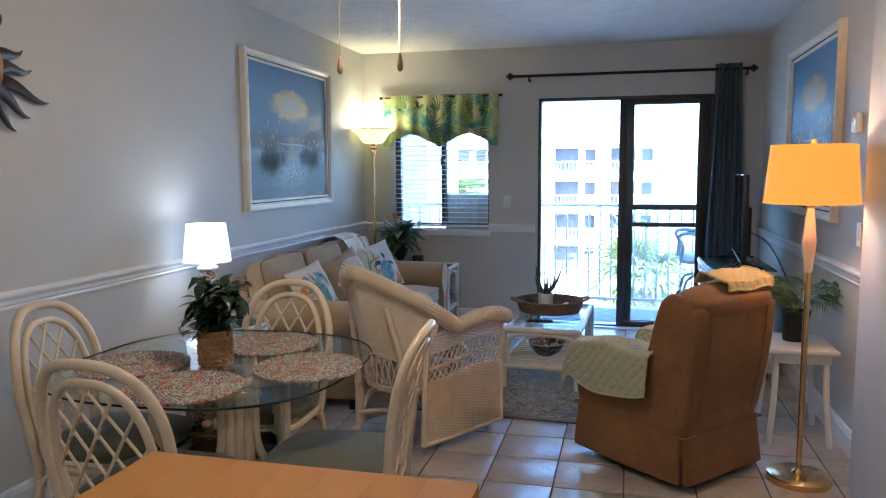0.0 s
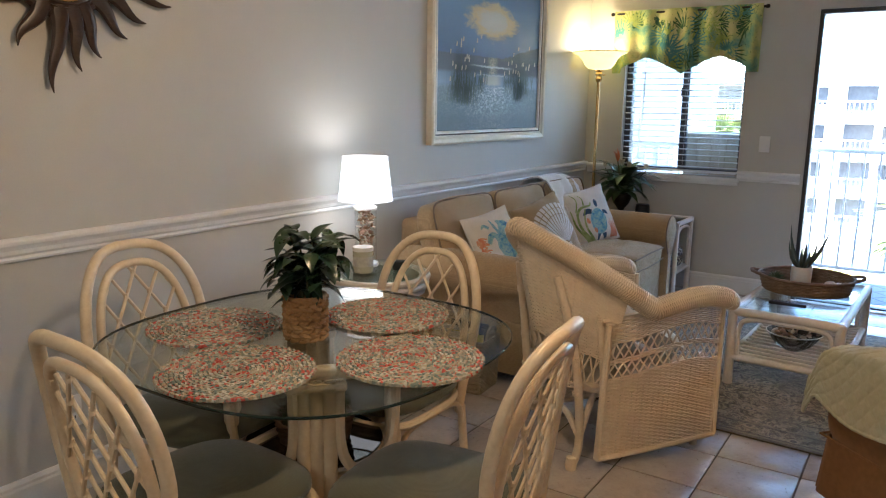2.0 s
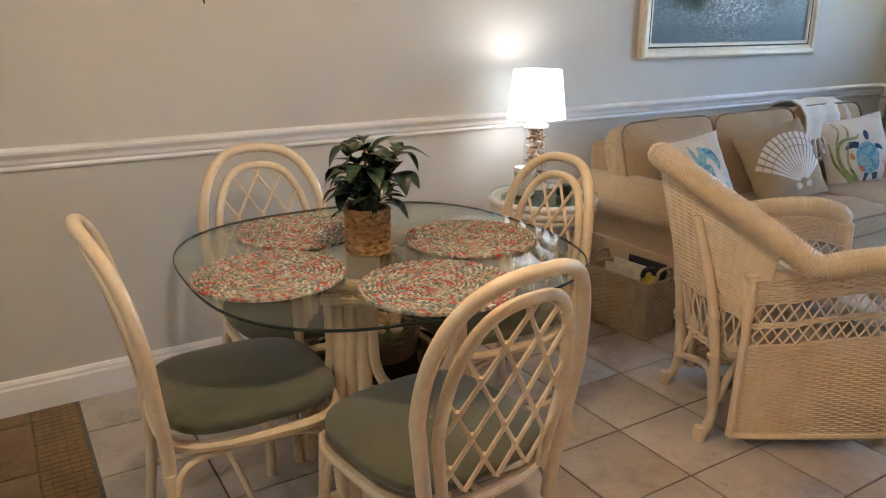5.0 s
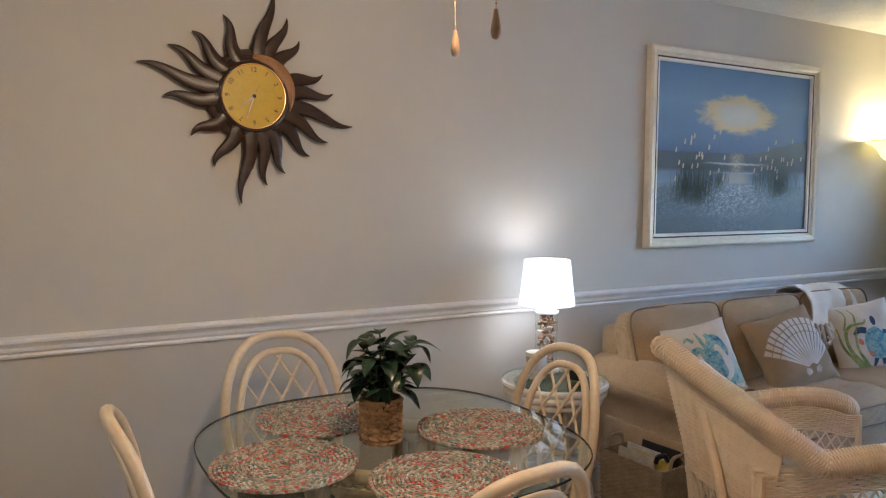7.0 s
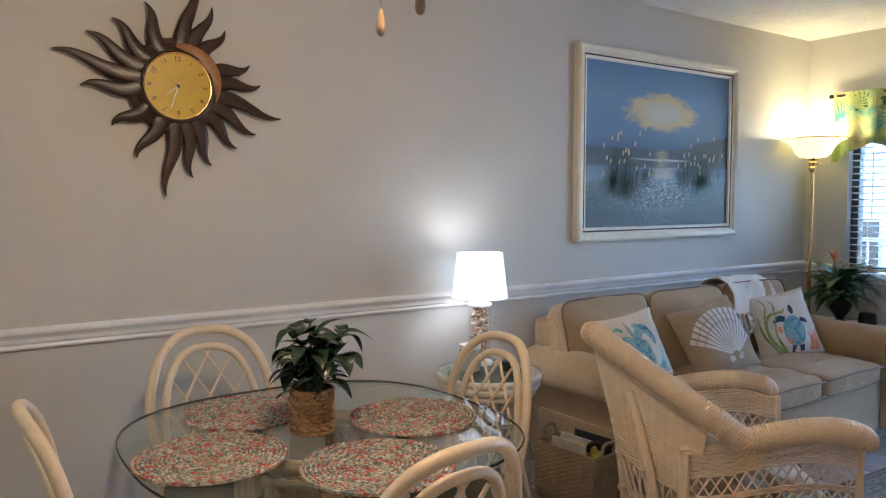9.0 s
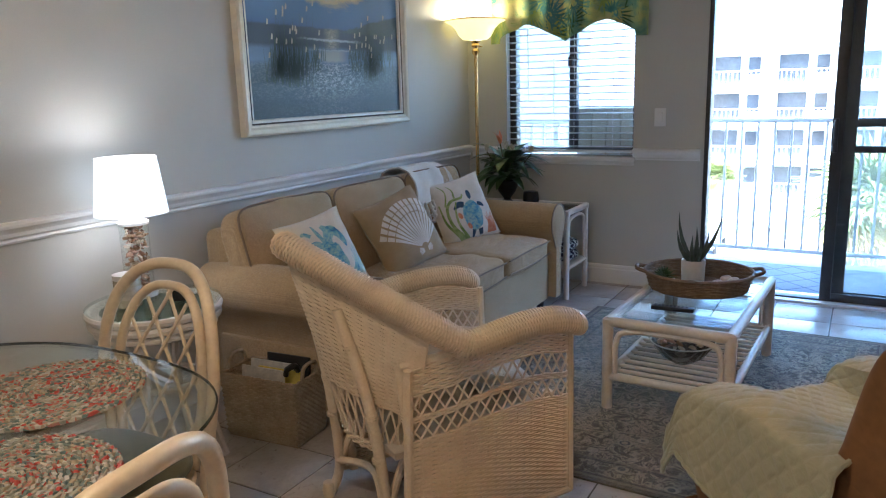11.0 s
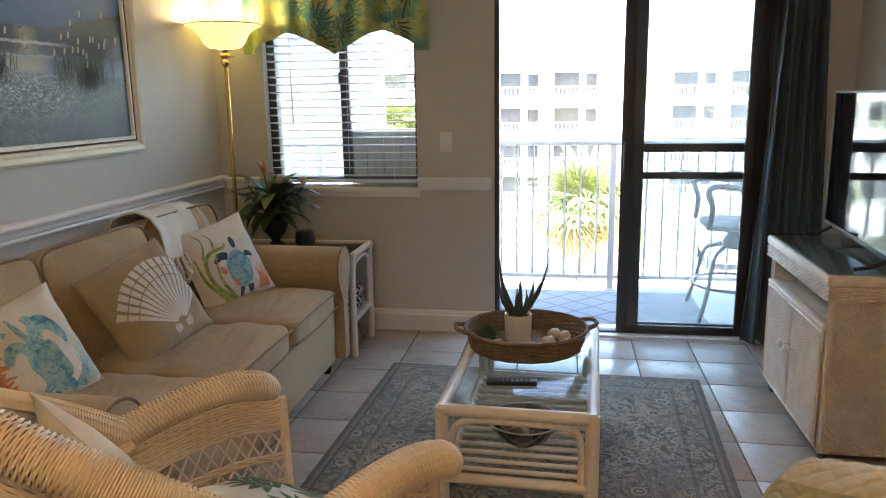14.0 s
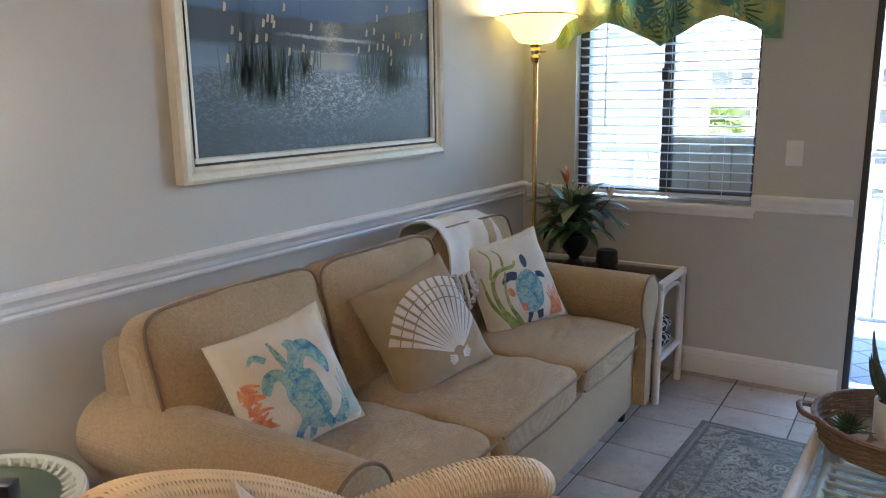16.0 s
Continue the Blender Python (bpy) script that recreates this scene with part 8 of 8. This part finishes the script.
# ---- kitchen island ----
ki = thing("kitchen_cart", pose(-0.152, 1.43, 0), "kitchen cart with honey butcher-block top", "cart")
bt = None
for i in range(7):
    x = -0.315 + i * 0.09
    o = part("top_stave", bx((0, -0.44, 0.862), (0.09, 0.44, 0.90), 0.0004), BUTCHER_A, ki) if bt is None else new("top_stave", bt.data)
    bt = bt or o
    o.parent, o.location.x = ki, x
part("cabinet", bx((-0.285, -0.40, 0.10), (0.285, 0.40, 0.862), 0.004), TRIM, ki)
for sx in (-1, 1):
    for sy in (-1, 1):
        part("leg", bx((sx * 0.27 - 0.025, sy * 0.38 - 0.025, 0), (sx * 0.27 + 0.025, sy * 0.38 + 0.025, 0.105), 0.004), TRIM, ki)

# ---- plates and controls on the walls ----
def wall_plate(name, m, label, cat, toggles):
    p = thing(name, m, label, cat)
    part("plate", bx((-0.0365, -0.007, -0.058), (0.0365, 0, 0.058), 0.003), PLASTIC_W, p)
    for z in toggles:
        part("rocker", bx((-0.017, -0.011, z - 0.018 - (0.014 if len(toggles) == 1 else 0)), (0.017, -0.006, z + 0.018 + (0.014 if len(toggles) == 1 else 0)), 0.003), PLASTIC_W, p)
        if len(toggles) > 1:
            for x in (-0.006, 0.006):
                part("slot", bx((x - 0.0012, -0.0116, z - 0.004), (x + 0.0012, -0.0105, z + 0.006)), BLACK, p)
    for z in ((-0.043, 0.043) if len(toggles) == 1 else (0.0,)):
        part("screw", turned([(0, 0.008), (0.003, 0.0078), (0.003, 0.006)], 8), SLIP, p).matrix_basis = pose(0, 0, z, 90, 0, 0)
    return p


wall_plate("light_switch", pose(-0.663, YB, 1.133), "white rocker light switch plate", "switch", (0.0,))
wall_plate("outlet", pose(XL, 2.937, 0.303, 0, 0, 90), "white duplex outlet plate above the baseboard", "outlet", (-0.02, 0.02))
wall_plate("light_switch", pose(XR, 4.668, 1.104, 0, 0, -90), "cream light switch plate beside the floor lamp", "switch", (0.0,))
th_ = thing("thermostat", pose(XR, 4.755, 1.649, 0, 0, -90), "cream wall thermostat box", "thermostat")
part("case", bx((-0.045, -0.032, -0.048), (0.045, 0, 0.048), 0.006), PLASTIC_W, th_)
part("dial", turned([(0, 0.036), (0.014, 0.036), (0.015, 0.030)], 18, (0, 0, 0)), SLIP, th_).matrix_basis = pose(0, 0, 0.012, 90, 0, 0)

# ---- balcony furniture ----
METAL = surface("stool_metal", (0.03, 0.036, 0.045), (0.07, 0.08, 0.09), 10, 60, 0.5, 0.1, metal=0.4)
SLING = fabric("stool_sling", (0.05, 0.06, 0.075), (0.10, 0.11, 0.13), 500, 0.8, 0.4, 0.1, 10)
bs2 = thing("bar_stool", pose(1.12, 8.15, -0.045, 0, 0, 180), "dark metal balcony bar chair with curved arms", "chair")
part("seat", cushion((0.44, 0.46, 0.07), 5, 0.3, 8, m=pose(0, 0, 0.605)), SLING, bs2)
part("backrest", cushion((0.42, 0.46, 0.05), 5, 0.3, 8, m=pose(-0.25, 0, 0.86, 0, 78, 0)), SLING, bs2)
for sg in (-1, 1):
    part("arm", tube(bmesh.new(), spline([(-0.24, sg * 0.24, 0.87), (0.02, sg * 0.255, 0.86), (0.19, sg * 0.255, 0.87), (0.235, sg * 0.255, 0.83), (0.205, sg * 0.25, 0.74), (0.22, sg * 0.24, 0.60)], 6), 0.019, 8), METAL, bs2)
    part("leg", tube(bmesh.new(), spline([(0.08, sg * 0.06, 0.46), (0.16, sg * 0.17, 0.40), (0.20, sg * 0.22, 0.2), (0.25, sg * 0.25, 0.0)], 6), 0.014, 8), METAL, bs2)
    part("leg", tube(bmesh.new(), spline([(-0.08, sg * 0.06, 0.46), (-0.16, sg * 0.17, 0.40), (-0.20, sg * 0.22, 0.2), (-0.25, sg * 0.25, 0.0)], 6), 0.014, 8), METAL, bs2)
part("swivel", turned([(0.05, 0.44), (0.08, 0.46), (0.08, 0.50), (0.04, 0.57)], 20), METAL, bs2)
part("foot_ring", tube(bmesh.new(), [(0.265 * math.cos(w), 0.265 * math.sin(w), 0.21) for w in (2 * math.pi * k / 36 for k in range(36))], 0.011, 7, True), METAL, bs2)


def outdoor_mat():
    m, nt, bs = nodes_of("outdoor_mat_weave")
    v = coords(nt)
    sp = nt.nodes.new("ShaderNodeSeparateXYZ")
    nt.links.new(v, sp.inputs[0])
    d = []
    for s in (1, -1):
        q = mathn(nt, "ADD", mathn(nt, "MULTIPLY", sp.outputs[0], 4.2), mathn(nt, "MULTIPLY", sp.outputs[1], 4.2 * s))
        fr = mathn(nt, "ABSOLUTE", mathn(nt, "SUBTRACT", mathn(nt, "FRACT", q), 0.5))
        d.append(fr)
    line = mathn(nt, "MAXIMUM", d[0], d[1])
    n = noise_tex(nt, v, 130, 3, 0.6)
    nt.links.new(mixc(nt, ramp(nt, line, [(0.45, (0, 0, 0)), (0.47, (1, 1, 1))]), ramp(nt, n, [(0.3, (0.13, 0.15, 0.18)), (0.7, (0.22, 0.245, 0.28))]), (0.08, 0.095, 0.12)), bs.inputs["Base Color"])
    bs.inputs["Roughness"].default_value = 0.95
    bump(nt, bs, n, 0.6, 0.003)
    return m


solo("outdoor_mat", bx((-0.95, -0.42, 0), (0.95, 0.42, 0.008), 0.003), outdoor_mat(), "blue-grey diamond-pattern outdoor mat on the balcony", "mat", pose(-0.02, 8.19, -0.045))
# Tan planks lightened so the shaded box looks brightly lit.
PLANK = surface("lit_tan_plank", (0.40, 0.35, 0.27), (0.54, 0.48, 0.39), 5, 50, 0.8, 0.4, stretch=(8, 8, 1))
# Plank box, made up to stand in for a tan wooden wall outside.
wb = thing("storage_bench", pose(-0.93, 7.86, -0.045), "tan plank box standing in for a wooden wall beyond the window", "bench")
for i in range(7):
    part("plank", bx((-0.37 + i * 0.106, -0.20, 0.04), (-0.37 + i * 0.106 + 0.102, -0.18, 1.20), 0.003), PLANK, wb)
part("body", bx((-0.36, -0.18, 0.04), (0.36, 0.20, 1.18), 0.004), PLANK, wb)
part("lid", bx((-0.39, -0.215, 1.20), (0.39, 0.22, 1.235), 0.006), PLANK, wb)
for x in (-0.33, 0.33):
    for y in (-0.16, 0.16):
        part("foot", bx((x - 0.03, y - 0.03, 0), (x + 0.03, y + 0.03, 0.045)), PLANK, wb)


# ---- floor tiles ----
def tile_mat():
    m, nt, bs = nodes_of("ceramic_tile")
    v = coords(nt, (1, 1, 1), "Object")
    oi = nt.nodes.new("ShaderNodeObjectInfo")
    shift = nt.nodes.new("ShaderNodeVectorMath")
    shift.operation = "ADD"
    cx_ = nt.nodes.new("ShaderNodeCombineXYZ")
    nt.links.new(mathn(nt, "MULTIPLY", oi.outputs["Random"], 60.0), cx_.inputs[0])
    nt.links.new(mathn(nt, "MULTIPLY", oi.outputs["Random"], 37.0), cx_.inputs[1])
    nt.links.new(v, shift.inputs[0])
    nt.links.new(cx_.outputs[0], shift.inputs[1])
    vec = shift.outputs[0]
    n1, n2, n3 = noise_tex(nt, vec, 5, 4, 0.65, 0.5), noise_tex(nt, vec, 30, 4, 0.7, 1.2), noise_tex(nt, vec, 140, 2, 0.6)
    f = mathn(nt, "ADD", mathn(nt, "MULTIPLY", n1, 0.6), mathn(nt, "MULTIPLY", n2, 0.4))
    c = ramp(nt, f, [(0.32, (0.34, 0.29, 0.245)), (0.5, (0.46, 0.405, 0.35)), (0.68, (0.55, 0.50, 0.44))])
    tone = ramp(nt, oi.outputs["Random"], [(0.0, (0.90, 0.89, 0.88)), (1.0, (1.0, 1.0, 1.0))])
    nt.links.new(mixc(nt, 1.0, c, tone, "MULTIPLY"), bs.inputs["Base Color"])
    nt.links.new(mathn(nt, "ADD", 0.20, mathn(nt, "MULTIPLY", n2, 0.22)), bs.inputs["Roughness"])
    bump(nt, bs, mathn(nt, "ADD", n2, mathn(nt, "MULTIPLY", n3, 0.3)), 0.35, 0.003)
    return m


TILE = tile_mat()
floor_ob = bpy.data.objects["floor"]
PITCH = 0.3125
tile0 = None
for i in range(-7, 5):
    for j in range(-7, 11):
        x, y = 0.097 + (i + 0.5) * PITCH, 4.24 + (j + 0.5) * PITCH
        if x - PITCH / 2 > XR + 0.1 or x + PITCH / 2 < XL - 0.1 or y + PITCH / 2 > YB + T + 0.2 or y < 2.40:
            continue
        if tile0 is None:
            tile0 = part("tile", bx((-0.1525, -0.1525, -0.010), (0.1525, 0.1525, 0.0), 0.0022), TILE, floor_ob)
            o = tile0
        else:
            o = new("tile", tile0.data)
            o.parent = floor_ob
        yy = y
        o.location = (x, yy, 0.0004 * ((i * 7 + j * 3) % 3))

# kitchen floor: brown stone-look slabs with a mosaic border
SLABM = surface("brown_slate_vinyl", (0.13, 0.075, 0.03), (0.27, 0.175, 0.085), 4, 40, 0.5, 0.3)
CHIP = surface("mosaic_chip", (0.13, 0.075, 0.025), (0.27, 0.17, 0.065), 9, 60, 0.5, 0.2)
slab0 = chip0 = None
for i in range(-6, 6):
    for j in range(11):
        x, y = -0.05 + i * 0.345, 2.205 - 0.17 - j * 0.345
        if slab0 is None:
            slab0 = part("tile", bx((-0.170, -0.170, -0.008), (0.170, 0.170, 0.0), 0.002), SLABM, floor_ob)
            o = slab0
        else:
            o = new("tile", slab0.data)
            o.parent = floor_ob
        o.location = (x, y, 0.0)
bm = bmesh.new()
rnd = random.Random(3)
for i in range(122):
    for j in range(5):
        x = XL + 0.03 + i * 0.029
        if x > 1.38:
            continue
        y = 2.225 + j * 0.029
        box(bm, (x - 0.0132, y - 0.0132, -0.006), (x + 0.0132, y + 0.0132, rnd.uniform(-0.0008, 0.0)))
tagged(part("mosaic_border", bm, CHIP, floor_ob, "brown mosaic border strip", False), kind="stuff")
